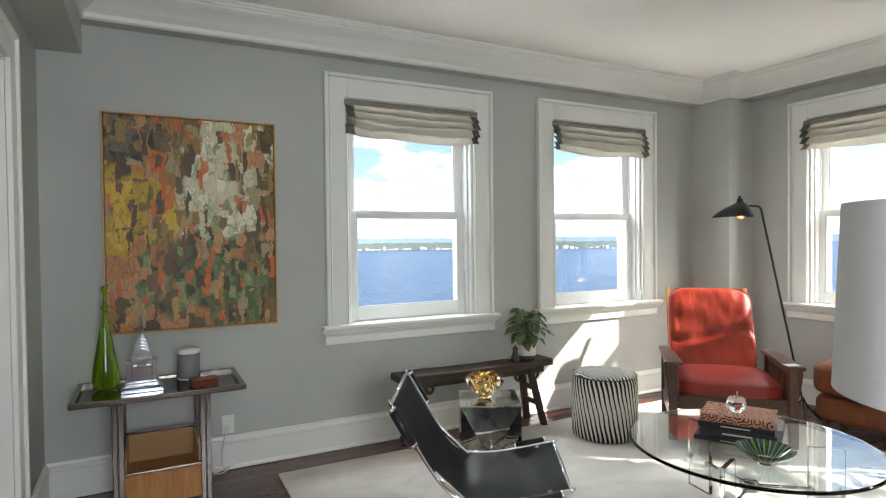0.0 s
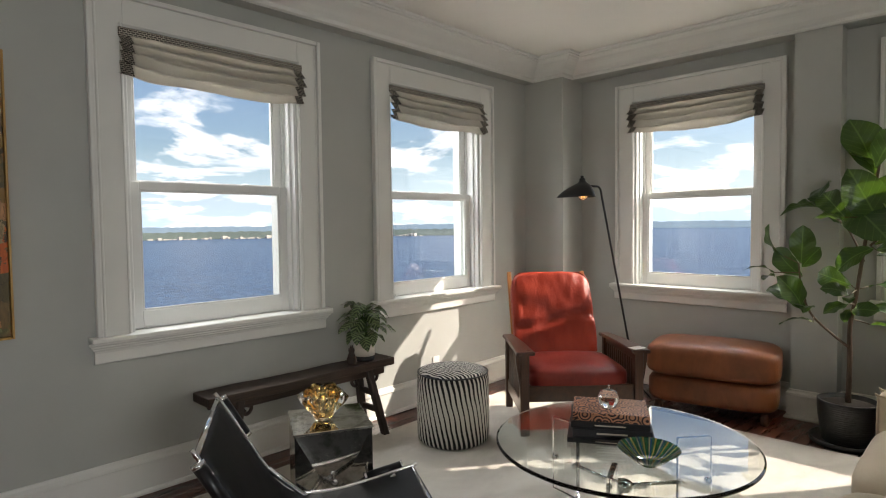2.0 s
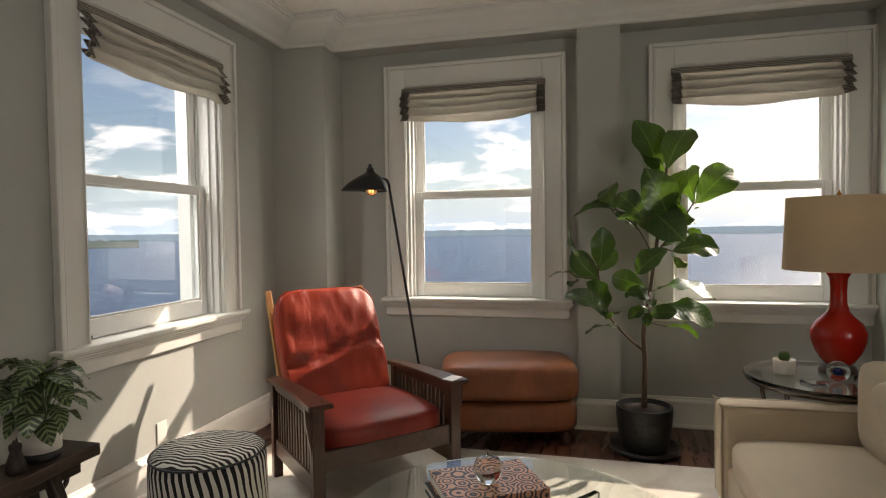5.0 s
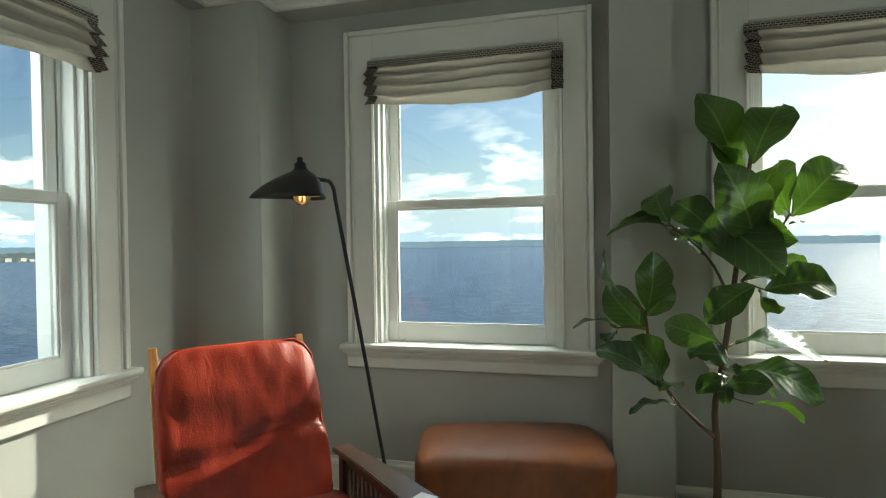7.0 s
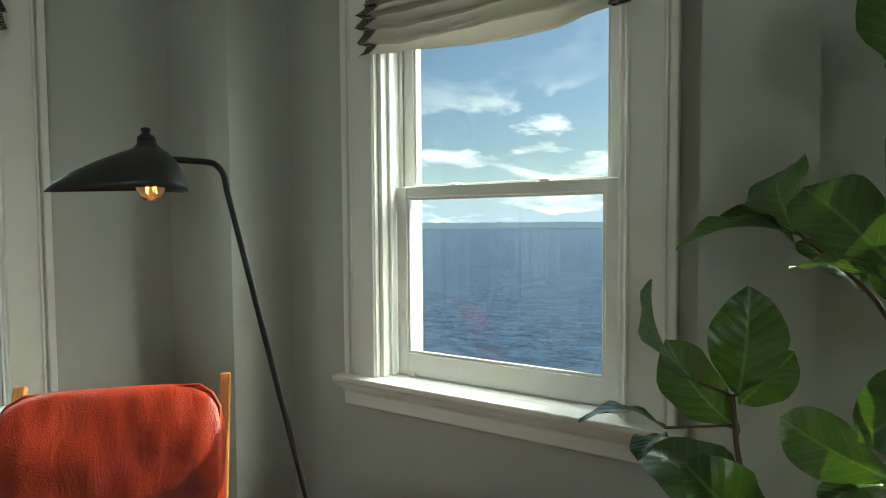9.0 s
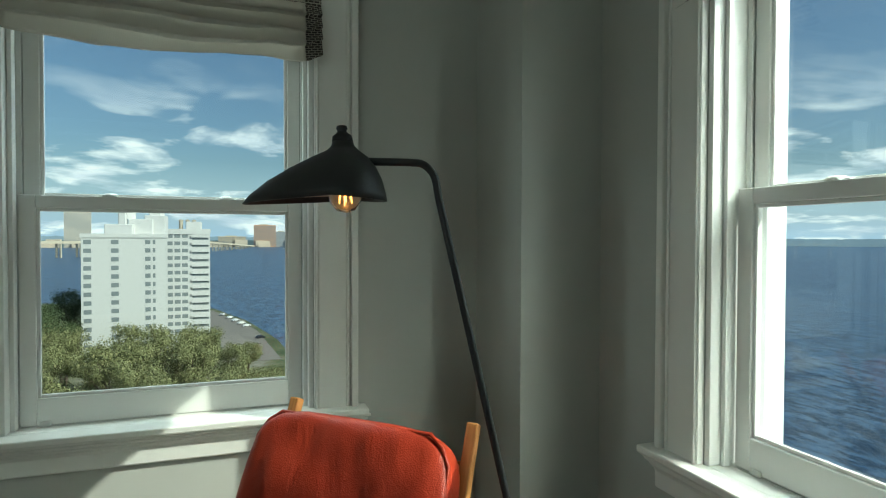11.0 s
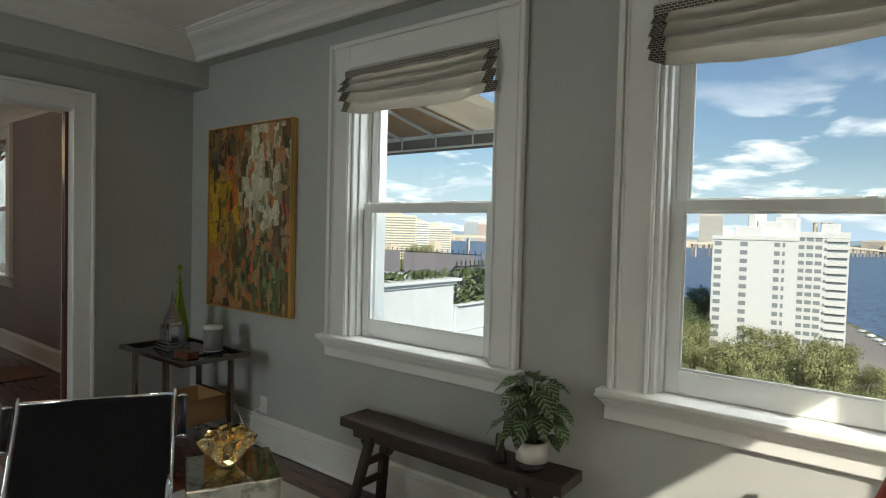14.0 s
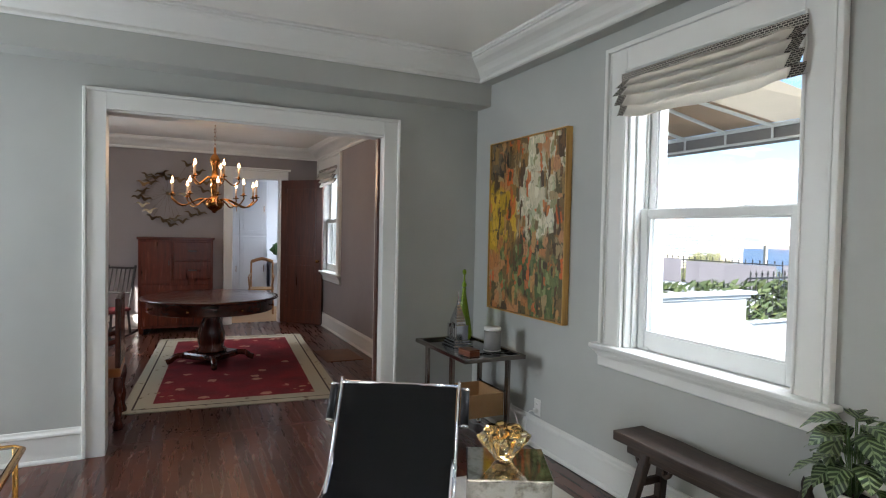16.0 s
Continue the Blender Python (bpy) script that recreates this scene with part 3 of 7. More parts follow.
for run in ([(W_FACE - 0.166, 4.0), (W_FACE - 0.166, DIN_N), (DX0, DIN_N), (DX0, 4.12)], [(DX0, 3.08), (DX0, DIN_S), (W_FACE - 0.166, DIN_S), (W_FACE - 0.166, 1.78)]):
    setting("baseboard", sweep(BASE, run), TRIM, "tall white moulded skirting board", "baseboard")
window("window_5", pose(-3.72, DIN_N, 0))
roman_shade(pose(-3.72, DIN_N, 0), 21)
# unseen south window, added to brighten the dining room
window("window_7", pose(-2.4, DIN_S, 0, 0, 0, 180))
window_light("window_light_dining", (-3.72, 5.4, 3.05), (-3.72, 3.2, 0.2), 1.1, 0.7, NORTH_W, COOL)
doorway = tagged(new("doorway_1"), "white cased doorway to the kitchen", "doorway", "", "structure")
casing_frame(doorway, 3.24, 3.96, 2.34, DX0 + 0.001)
part("jamb_lining", boxes((DX0 - 0.14, 3.231, 0, DX0, 3.24, 2.34), (DX0 - 0.14, 3.96, 0, DX0, 3.969, 2.34), (DX0 - 0.14, 3.24, 2.335, DX0, 3.96, 2.349)), TRIM, doorway)
part("cornice_cap", boxes((DX0 + 0.001, 3.07, 2.478, DX0 + 0.06, 4.13, 2.505), bevel=0.005), TRIM, doorway)
DOOR_WOOD = wood("mahogany_door", srgb(50, 24, 14), srgb(96, 48, 28), 0.8, "z", 0.3, 0.8, 0.3)
door = tagged(new("door_1"), "open dark mahogany panelled door", "door", "", "structure")
door.matrix_world = pose(DX0 + 0.03, 3.985, 0.008, 0, 0, 44)
part("leaf", boxes((0, 0, 0, 0.78, 0.036, 2.32), bevel=0.003), DOOR_WOOD, door)
for z0, z1 in ((0.22, 0.95), (1.10, 2.18)):
    part("panel", boxes((0.12, -0.006, z0, 0.66, -0.0003, z1), bevel=0.005), DOOR_WOOD, door)
handle = part("door_handle", lathe([(0.0, 0), (0.022, 0.001), (0.022, 0.006), (0.009, 0.010), (0.009, 0.03), (0.024, 0.04), (0.024, 0.054), (0.0, 0.062)], 18), BRASS_EARLY, door)
handle.matrix_local = pose(0.72, -0.0005, 1.02, 90, 0, 0)
pocket = tagged(new("door_2"), "edge of a sliding pocket door with brass pull", "door", "", "structure")
part("edge", boxes((W_FACE - 0.11, 3.835, 0.01, W_FACE - 0.065, 3.8565, 2.30), bevel=0.002), DOOR_WOOD, pocket)
part("pull", boxes((W_FACE - 0.096, 3.832, 0.98, W_FACE - 0.079, 3.8345, 1.06), bevel=0.0008), BRASS_EARLY, pocket)

# ---- kitchen glimpsed beyond ----
KITCHEN_WALL = painted("kitchen_wall_pale", srgb(214, 214, 216), 0.6)
KX = -7.2
TILE = painted("kitchen_floor_tan", srgb(176, 142, 104), 0.5, 0.08)
setting("floor_kitchen", boxes((KX, 2.4, -0.22, DX0 - 0.142, 5.2, -0.003)), TILE)
setting("ceiling_kitchen", boxes((KX - 0.14, 2.26, 2.6, DX0 - 0.142, 5.34, 2.75)), CEIL)
setting("wall_kitchen_west", boxes((KX - 0.14, 2.26, -0.2, KX, 5.34, 2.6)), KITCHEN_WALL)
setting("wall_kitchen_south", boxes((KX, 2.26, 0, DX0 - 0.142, 2.4, 2.6)), KITCHEN_WALL)
setting("wall_kitchen_north", wall_with_holes("x", 5.2, 0.14, KX, DX0 - 0.142, 0, 2.6, [(-6.9, -5.6, 1.0, 2.2)]), KITCHEN_WALL)
CAB_WHITE = painted("cabinet_white_paint", srgb(206, 208, 214), 0.4, 0.03)
cab = thing("kitchen_cabinet", "tall pale painted kitchen cabinet with panelled doors", "cabinet", (KX + 0.002, 3.04, 0))
part("body", boxes((0, 0, 0, 0.55, 1.05, 2.45), bevel=0.004), CAB_WHITE, cab)
for y0 in (0.02, 0.53):
    for z0, z1 in ((0.12, 1.38), (1.42, 2.40)):
        d = part("cabinet_door", boxes((0.5505, y0, z0, 0.570, y0 + 0.50, z1), bevel=0.003), CAB_WHITE, cab)
        part("inset_panel", boxes((0.5702, y0 + 0.07, z0 + 0.07, 0.575, y0 + 0.43, z1 - 0.07), bevel=0.004), CAB_WHITE, d)
        part("handle", tube([(0.59, y0 + 0.45, (z0 + z1) / 2 - 0.06), (0.59, y0 + 0.45, (z0 + z1) / 2 + 0.06)], 0.006, 8), BRASS_EARLY, d)
counter = thing("kitchen_counter", "white counter at the back of the kitchen", "counter", (-7.19, 4.12, 0))
part("worktop", boxes((0, 0, 0.86, 1.05, 1.06, 0.90), bevel=0.005), CAB_WHITE, counter)
part("base_unit", boxes((0.02, 0.03, 0, 0.62, 1.04, 0.8595), bevel=0.004), CAB_WHITE, counter)
RUSH = cloth("woven_rush", srgb(170, 132, 84), 500, 0.15)
kch = thing("kitchen_chair", "light wooden kitchen armchair with a curved back", "chair", pose(-5.75, 3.86, 0, 0, 0, -100))
HONEY = wood("honey_wood", srgb(120, 80, 46), srgb(172, 126, 80), 1.2, "z", 0.4)
part("seat", boxes((-0.22, -0.21, 0.43, 0.22, 0.21, 0.46), bevel=0.012, seg=2), RUSH, kch)
for x in (-0.19, 0.19):
    for y in (-0.18, 0.18):
        part("leg", tube([(x, y, 0.43), (x * 1.1, y * 1.1, 0)], 0.018, 10), HONEY, kch)
    part("arm", tube(smooth_line([(x, -0.2, 0.70), (x * 1.15, 0.0, 0.66), (x * 1.1, 0.2, 0.64), (x, 0.2, 0.45)], 5), 0.016, 8), HONEY, kch)
    part("back_post", tube([(x, -0.19, 0.45), (x, -0.26, 0.92)], 0.017, 8), HONEY, kch)
part("top_rail", tube(smooth_line([(-0.19, -0.26, 0.92), (0, -0.31, 0.97), (0.19, -0.26, 0.92)], 6), 0.03, 8), HONEY, kch)
kpl = thing("potted_plant", "small leafy plant on the kitchen counter", "plant", (-6.5, 4.32, 0.9005))
part("pot", lathe([(0.0, 0), (0.06, 0), (0.075, 0.11), (0.066, 0.11), (0.0, 0.10)], 24), KITCHEN_WALL, kpl, smooth=True)
part("foliage", lathe([(0.0, 0.1005), (0.10, 0.13), (0.16, 0.22), (0.13, 0.32), (0.05, 0.38), (0.0, 0.39)], 28, wobble=lambda a, z: 1 + 0.28 * math.sin(5 * a + 40 * z) + 0.15 * math.sin(11 * a - 60 * z)), GREEN_EARLY, kpl)
# added lamp in an unseen wall opening brightens the kitchen
window_light("window_light_kitchen", (-6.2, 5.32, 1.6), (-6.2, 3.5, 1.2), 1.2, 1.1, 9.0, COOL)

# ---- dining furniture ----
MAHOGANY = wood("mahogany_polished", srgb(40, 14, 9), srgb(92, 36, 22), 1.0, "y", 0.2, 0.7, 0.4)
MAHOGANY_Z = wood("mahogany_upright", srgb(44, 16, 10), srgb(100, 42, 26), 1.0, "z", 0.24, 0.7, 0.3)
_rg = Mat("oriental_rug_wool", srgb(120, 12, 26), 0.95)
_v = _rg.coords()
_sp = _rg.node("ShaderNodeSeparateXYZ")
_rg.link(_v, _sp.inputs[0])
_ax = _rg.math("ABSOLUTE", _sp.outputs["X"])
_ay = _rg.math("ABSOLUTE", _sp.outputs["Y"])
HX, HY = 1.68, 0.92
_ex = _rg.math("SUBTRACT", HX, _ax)
_ey = _rg.math("SUBTRACT", HY, _ay)
_edge = _rg.math("MINIMUM", _ex, _ey)
_corner = _rg.math("ADD", _ex, _ey)
_vo = _rg.node("ShaderNodeTexVoronoi", Scale=4.2)
_rg.link(_v, _vo.inputs["Vector"])
_flower = _rg.math("LESS_THAN", _rg.math("ADD", _vo.outputs["Distance"], _rg.math("MULTIPLY", _rg.noise(26, 3), 0.30)), 0.34)
_field = _rg.mix(_rg.math("MULTIPLY", _flower, 0.85), _rg.ramp(_rg.noise(3, 3), [(0.3, srgb(92, 6, 20)), (0.7, srgb(134, 14, 30))]), srgb(186, 138, 116))
_vo2 = _rg.node("ShaderNodeTexVoronoi", Scale=9.0)
_rg.link(_v, _vo2.inputs["Vector"])
_bf = _rg.math("LESS_THAN", _rg.math("ADD", _vo2.outputs["Distance"], _rg.math("MULTIPLY", _rg.noise(40, 2), 0.3)), 0.32)
_border = _rg.mix(_rg.math("MULTIPLY", _bf, 0.85), srgb(172, 166, 146), srgb(104, 88, 68))
_inb = _rg.math("LESS_THAN", _edge, 0.23)
_crn = _rg.math("LESS_THAN", _corner, 0.86)
_cf = _rg.math("MULTIPLY", _crn, _rg.math("LESS_THAN", _rg.math("ADD", _vo2.outputs["Distance"], _rg.math("MULTIPLY", _rg.noise(30, 2), 0.3)), 0.40))
_c = _rg.mix(_rg.math("MULTIPLY", _cf, 0.8), _field, srgb(176, 128, 100))
_c = _rg.mix(_inb, _c, _border)
_line = _rg.math("LESS_THAN", _rg.math("ABSOLUTE", _rg.math("SUBTRACT", _edge, 0.09)), 0.008)
_c = _rg.mix(_line, _c, srgb(60, 44, 40))
_rg.colour(_c)
_rg.bump(_rg.noise(300, 2), 0.5, 0.003)
drug = tagged(part("oriental_rug", boxes((-HX, -HY, 0.0, HX, HY, 0.011), bevel=0.004), _rg.m), "red oriental rug with cream floral border under the dining table", "rug")
drug.matrix_world = pose(-1.78, 3.0, 0.0, 0, 0, -5.0)

dt = thing("dining_table", "round dark mahogany pedestal table with frieze drawers", "dining table", (-1.90, 2.755, 0.0115))
part("tabletop", lathe([(0.0, 0.725), (0.70, 0.725), (0.722, 0.732), (0.728, 0.744), (0.722, 0.756), (0.70, 0.760), (0.0, 0.760)], 72), MAHOGANY, dt, smooth=True)
part("apron", lathe([(0.655, 0.60), (0.665, 0.605), (0.665, 0.724), (0.60, 0.7245), (0.60, 0.60), (0.655, 0.60)], 64), MAHOGANY, dt, smooth=False)
for k in range(8):
    a = radians(22 + 45 * k)
    kn = part("drawer_knob", lathe([(0.0, 0.0), (0.007, 0.001), (0.007, 0.012), (0.016, 0.018), (0.016, 0.028), (0.0, 0.034)], 14), BRASS_EARLY, dt, "small brass knob", smooth=True)
    kn.matrix_local = Matrix.Translation((0.6655 * math.cos(a), 0.6655 * math.sin(a), 0.66)) @ Matrix.Rotation(a, 4, "Z") @ Matrix.Rotation(radians(90), 4, "Y")
part("pedestal", lathe([(0.0, 0.13), (0.16, 0.13), (0.17, 0.15), (0.13, 0.18), (0.145, 0.24), (0.15, 0.32), (0.115, 0.44), (0.085, 0.52), (0.10, 0.56), (0.14, 0.599), (0.0, 0.599)], 40), MAHOGANY_Z, dt, smooth=True)
part("platform", lathe([(0.0, 0.06), (0.30, 0.06), (0.31, 0.075), (0.31, 0.11), (0.29, 0.128), (0.0, 0.1295)], 4), MAHOGANY, dt)
for k in range(4):
    a = radians(90 * k)
    part("claw_foot", tube(smooth_line([(0.26 * math.cos(a), 0.26 * math.sin(a), 0.095), (0.36 * math.cos(a), 0.36 * math.sin(a), 0.09), (0.42 * math.cos(a), 0.42 * math.sin(a), 0.045), (0.46 * math.cos(a), 0.46 * math.sin(a), 0.03)], 5), 0.032, 10), MAHOGANY_Z, dt, smooth=True)

sb = thing("sideboard", "reddish mahogany cabinet with drawers against the dining wall", "cabinet", (-4.575, 1.935, 0))
part("carcass", boxes((0, 0, 0.08, 0.55, 0.98, 1.35), bevel=0.004), MAHOGANY_Z, sb)
part("top", boxes((-0.005, -0.02, 1.3505, 0.575, 1.0, 1.385), bevel=0.006, seg=2), MAHOGANY, sb)
for y in (0.03, 0.93):
    for x in (0.03, 0.52):
        part("foot", boxes((x - 0.025, y - 0.02, 0, x + 0.025, y + 0.04, 0.0795), bevel=0.004), MAHOGANY_Z, sb)
d = part("cabinet_door", boxes((0.5505, 0.03, 0.72, 0.568, 0.42, 1.32), bevel=0.004), MAHOGANY_Z, sb)
part("pull", boxes((0.5685, 0.385, 0.98, 0.578, 0.395, 1.06), bevel=0.002), BLACK_EARLY, d)
for y0, y1, z0, z1 in ((0.45, 0.95, 1.06, 1.32), (0.45, 0.95, 0.78, 1.04), (0.03, 0.95, 0.44, 0.70), (0.03, 0.95, 0.12, 0.41)):
    d = part("drawer", boxes((0.5505, y0, z0, 0.568, y1, z1), bevel=0.004), MAHOGANY_Z, sb)
    part("pull", boxes((0.5685, (y0 + y1) / 2 - 0.06, (z0 + z1) / 2 - 0.008, 0.582, (y0 + y1) / 2 + 0.06, (z0 + z1) / 2 + 0.008), bevel=0.003), BLACK_EARLY, d)

# wall sculpture of flying birds on wires
BRONZE = metal("dark_bronze", (0.14, 0.10, 0.06), 0.35)
ws = thing("wall_sculpture", "bronze wire wall sculpture of a flock of small birds", "wall sculpture", (DX0 + 0.004, 2.31, 2.04))
rnd = random.Random(8)
hub = part("hub", lathe([(0.0, 0), (0.03, 0.001), (0.025, 0.02), (0.0, 0.025)], 14), BRONZE, ws)
hub.matrix_local = pose(0, 0, 0, 0, 90, 0)
bird = bmesh.new()
q = [bird.verts.new(p) for p in ((0, 0, 0.008), (0, 0.06, 0.042), (0, 0.115, 0.012), (0, 0.055, 0.014), (0, 0.012, -0.040), (0, -0.012, -0.040), (0, -0.055, 0.014), (0, -0.115, 0.012), (0, -0.06, 0.042))]
for f in ((0, 1, 3), (1, 2, 3), (0, 3, 4), (0, 4, 5), (0, 5, 6), (0, 6, 8), (6, 7, 8)):
    bird.faces.new([q[i] for i in f])
bmesh.ops.solidify(bird, geom=bird.faces[:], thickness=0.006)
bird_me = mesh_from(bird, "bird_shape")
bird_me.materials.append(BRONZE)
for k in range(26):
    a = k * 2.4
    r = 0.22 + 0.34 * ((k * 0.37) % 1.0)
    y, z = r * math.cos(a) * 1.05, r * math.sin(a)
    x = 0.05 + 0.05 * rnd.random()
    b = new("bird_shape", bird_me)
    b.parent = ws
    b.matrix_local = pose(x, y, z, rnd.uniform(-25, 25), 0, rnd.uniform(-30, 30))
    part("wire", tube([(0.02, 0, 0), (x, y, z)], 0.0014, 5), BRONZE, ws)

# chandelier
_fl = Mat("candle_flame_bulb", (1.0, 0.7, 0.4), 0.4)
_fl.p.inputs["Emission Color"].default_value = (1.0, 0.52, 0.22, 1)
_fl.p.inputs["Emission Strength"].default_value = 7.0
CANDLE = painted("candle_sleeve", srgb(206, 184, 160), 0.6, 0.03)
ch = thing("chandelier", "brass two-tier chandelier with lit candle bulbs", "chandelier", (-1.95, 2.78, 1.70))
part("stem", lathe([(0.0, 0.0), (0.02, 0.01), (0.03, 0.03), (0.075, 0.055), (0.105, 0.10), (0.10, 0.13), (0.05, 0.16), (0.03, 0.20), (0.045, 0.24), (0.045, 0.30), (0.032, 0.34), (0.055, 0.37), (0.055, 0.40), (0.036, 0.43), (0.03, 0.50), (0.045, 0.56), (0.06, 0.60), (0.04, 0.65), (0.015, 0.68), (0.012, 0.74), (0.0, 0.75)], 28), BRASS_EARLY, ch, smooth=True)
for k in range(9):
    zz = 0.75 + k * 0.042
    part("chain_link", tube([(0.010 * math.cos(t) if k % 2 else 0, 0 if k % 2 else 0.010 * math.cos(t), zz + 0.026 * math.sin(t) + 0.02) for t in [2 * math.pi * i / 12 for i in range(12)]], 0.003, 6, closed=True), BRASS_EARLY, ch)
part("ceiling_cup", lathe([(0.0, 1.10), (0.03, 1.10), (0.06, 1.13), (0.065, 1.158), (0.0, 1.159)], 20), BRASS_EARLY, ch, smooth=True)
for n, rad, z0, zc, off in ((10, 0.46, 0.11, 0.19, 0.0), (5, 0.26, 0.36, 0.40, 0.3)):
    for k in range(n):
        a = 2 * math.pi * k / n + off
        c, s = math.cos(a), math.sin(a)
        arm = part("arm", tube(smooth_line([(0.05 * c, 0.05 * s, z0 + 0.04), (rad * 0.35 * c, rad * 0.35 * s, z0 + 0.05), (rad * 0.75 * c, rad * 0.75 * s, z0 - 0.03), (rad * c, rad * s, zc - 0.035), (rad * c, rad * s, zc)], 5), 0.008, 8), BRASS_EARLY, ch, smooth=True)
        part("drip_pan", lathe([(0.0, zc), (0.03, zc + 0.004), (0.038, zc + 0.012), (0.014, zc + 0.014), (0.014, zc + 0.035), (0.0, zc + 0.036)], 16, centre=(rad * c, rad * s, 0)), BRASS_EARLY, arm, smooth=True)
        part("candle", lathe([(0.0, zc + 0.0362), (0.011, zc + 0.0362), (0.011, zc + 0.13), (0.0, zc + 0.131)], 12, centre=(rad * c, rad * s, 0)), CANDLE, arm, "cream candle sleeve", smooth=True)
        part("flame_bulb", lathe([(0.0, zc + 0.1312), (0.010, zc + 0.135), (0.015, zc + 0.152), (0.009, zc + 0.178), (0.0, zc + 0.20)], 12, centre=(rad * c, rad * s, 0)), _fl.m, arm, "glowing flame-shaped bulb", smooth=True)
pl_d = bpy.data.lights.new("chandelier_light", "POINT")
pl_d.energy, pl_d.color, pl_d.shadow_soft_size = 8.0, (1.0, 0.68, 0.42), 0.35
new("chandelier_light", pl_d).location = (-1.95, 2.78, 2.28)

# rocking chair and carved chair
EBONY = painted("black_stained_wood", srgb(26, 22, 20), 0.4, 0.15)
rk = thing("rocking_chair", "small black spindle-back rocking chair by the dining wall", "rocking chair", pose(-3.9, 1.55, 0, 0, 0, 60))
part("seat", boxes((-0.23, -0.20, 0.36, 0.23, 0.22, 0.40), bevel=0.012, seg=2), painted("dark_red_pad", srgb(96, 18, 24), 0.8, 0.1), rk, "dark red seat pad")
for x in (-0.2, 0.2):
    part("back_post", tube([(x, 0.20, 0.40), (x, 0.36, 0.98)], 0.016, 8), EBONY, rk)
    part("front_leg", tube([(x, -0.17, 0.36), (x, -0.20, 0.035)], 0.016, 8), EBONY, rk)
    part("back_leg", tube([(x, 0.19, 0.36), (x, 0.24, 0.035)], 0.016, 8), EBONY, rk)
    part("rocker", tube(smooth_line([(x, -0.36, 0.05), (x, -0.1, 0.018), (x, 0.2, 0.018), (x, 0.5, 0.07)], 6), 0.016, 8), EBONY, rk)
for z, t in ((0.60, 0.255), (0.94, 0.35)):
    part("rail", tube([(-0.2, t, z), (0.2, t, z)], 0.014, 8), EBONY, rk)
for i in range(5):
    x = -0.13 + i * 0.065
    part("spindle", tube([(x, 0.255, 0.60), (x, 0.35, 0.94)], 0.008, 6), EBONY, rk)
for z in (0.15, 0.25):
    part("stretcher", tube([(-0.2, -0.19, z), (0.2, -0.19, z)], 0.010, 6), EBONY, rk)
cc = thing("carved_chair", "carved dark wooden armchair with amber seat by the opening", "chair", pose(-0.05, 1.74, 0, 0, 0, 0))
part("seat", boxes((-0.25, -0.24, 0.40, 0.25, 0.24, 0.47), bevel=0.02, seg=2), cloth("amber_velvet", srgb(150, 92, 40), 900, 0.1), cc, "amber fabric seat")
for x in (-0.23, 0.23):
    for y in (-0.22, 0.22):
        part("leg", lathe([(0.0, 0), (0.034, 0.004), (0.04, 0.03), (0.022, 0.08), (0.032, 0.16), (0.02, 0.24), (0.036, 0.33), (0.03, 0.3995), (0.0, 0.3996)], 16, centre=(x, y, 0)), MAHOGANY_Z, cc, smooth=True)
    part("arm", tube(smooth_line([(x, -0.22, 0.47), (x, -0.25, 0.58), (x, -0.1, 0.66), (x, 0.1, 0.65), (x, 0.22, 0.68)], 5), 0.02, 8), MAHOGANY_Z, cc, smooth=True)
part("backrest", boxes((-0.25, 0.20, 0.4705, 0.25, 0.238, 1.0), bevel=0.01, seg=2), MAHOGANY_Z, cc)
mat_d = tagged(part("doormat", boxes((-2.1, 3.98, 0.0, -1.45, 4.42, 0.010), bevel=0.003), cloth("brown_coir", srgb(104, 64, 36), 300, 0.15)), "small brown coir mat on the dining room floor", "mat")

# ---- living room: materials ----
CHROME = metal("polished_chrome", (0.78, 0.78, 0.79), 0.08, 0.05)
DARK_METAL = metal("dark_gunmetal", (0.20, 0.17, 0.15), 0.2)
BRASS = metal("brass", srgb(214, 160, 84), 0.18, 0.06)
BLACK_LEATHER = painted("black_leather", (0.008, 0.008, 0.010), 0.36, 0.2, 0.25)
RED_LEATHER = leather("orange_red_leather", srgb(128, 34, 18), srgb(170, 56, 32), 0.36, 1.4)
SEAT_LEATHER = leather("dark_red_leather", srgb(108, 30, 21), srgb(142, 45, 32), 0.38, 0.5)
TAN_LEATHER = leather("tan_leather", srgb(100, 56, 33), srgb(140, 83, 51), 0.36, 0.5)
OAK_DARK = wood("fumed_oak", srgb(44, 27, 18), srgb(86, 54, 36), 1.0, "y", 0.34, 1.0, 0.25)
OAK_DARK_Z = wood("fumed_oak_upright", srgb(44, 27, 18), srgb(86, 54, 36), 1.0, "z", 0.34, 1.0, 0.25)
OAK_LIGHT = wood("golden_oak", srgb(150, 96, 48), srgb(196, 142, 84), 1.0, "z", 0.4)
BENCH_WOOD = wood("old_elm", srgb(26, 19, 15), srgb(74, 54, 40), 0.9, "x", 0.55, 1.6)
BENCH_WOOD_Z = wood("old_elm_upright", srgb(24, 18, 15), srgb(62, 46, 35), 0.9, "z", 0.55, 1.6)
CLEAR = glass("clear_glass", (0.985, 1.0, 0.99), 0.0, 1.5)
GREEN_EDGE = glass("table_glass", (0.93, 0.985, 0.965), 0.0, 1.5)
BOTTLE_GREEN = glass("green_glass", (0.42, 0.66, 0.03), 0.02, 1.45)
AMBER = glass("amber_glass", (0.99, 0.66, 0.26), 0.02, 1.2)
SMOKE_GLASS = Mat("smoked_black_glass", (0.012, 0.011, 0.010), 0.06, 0.0).m
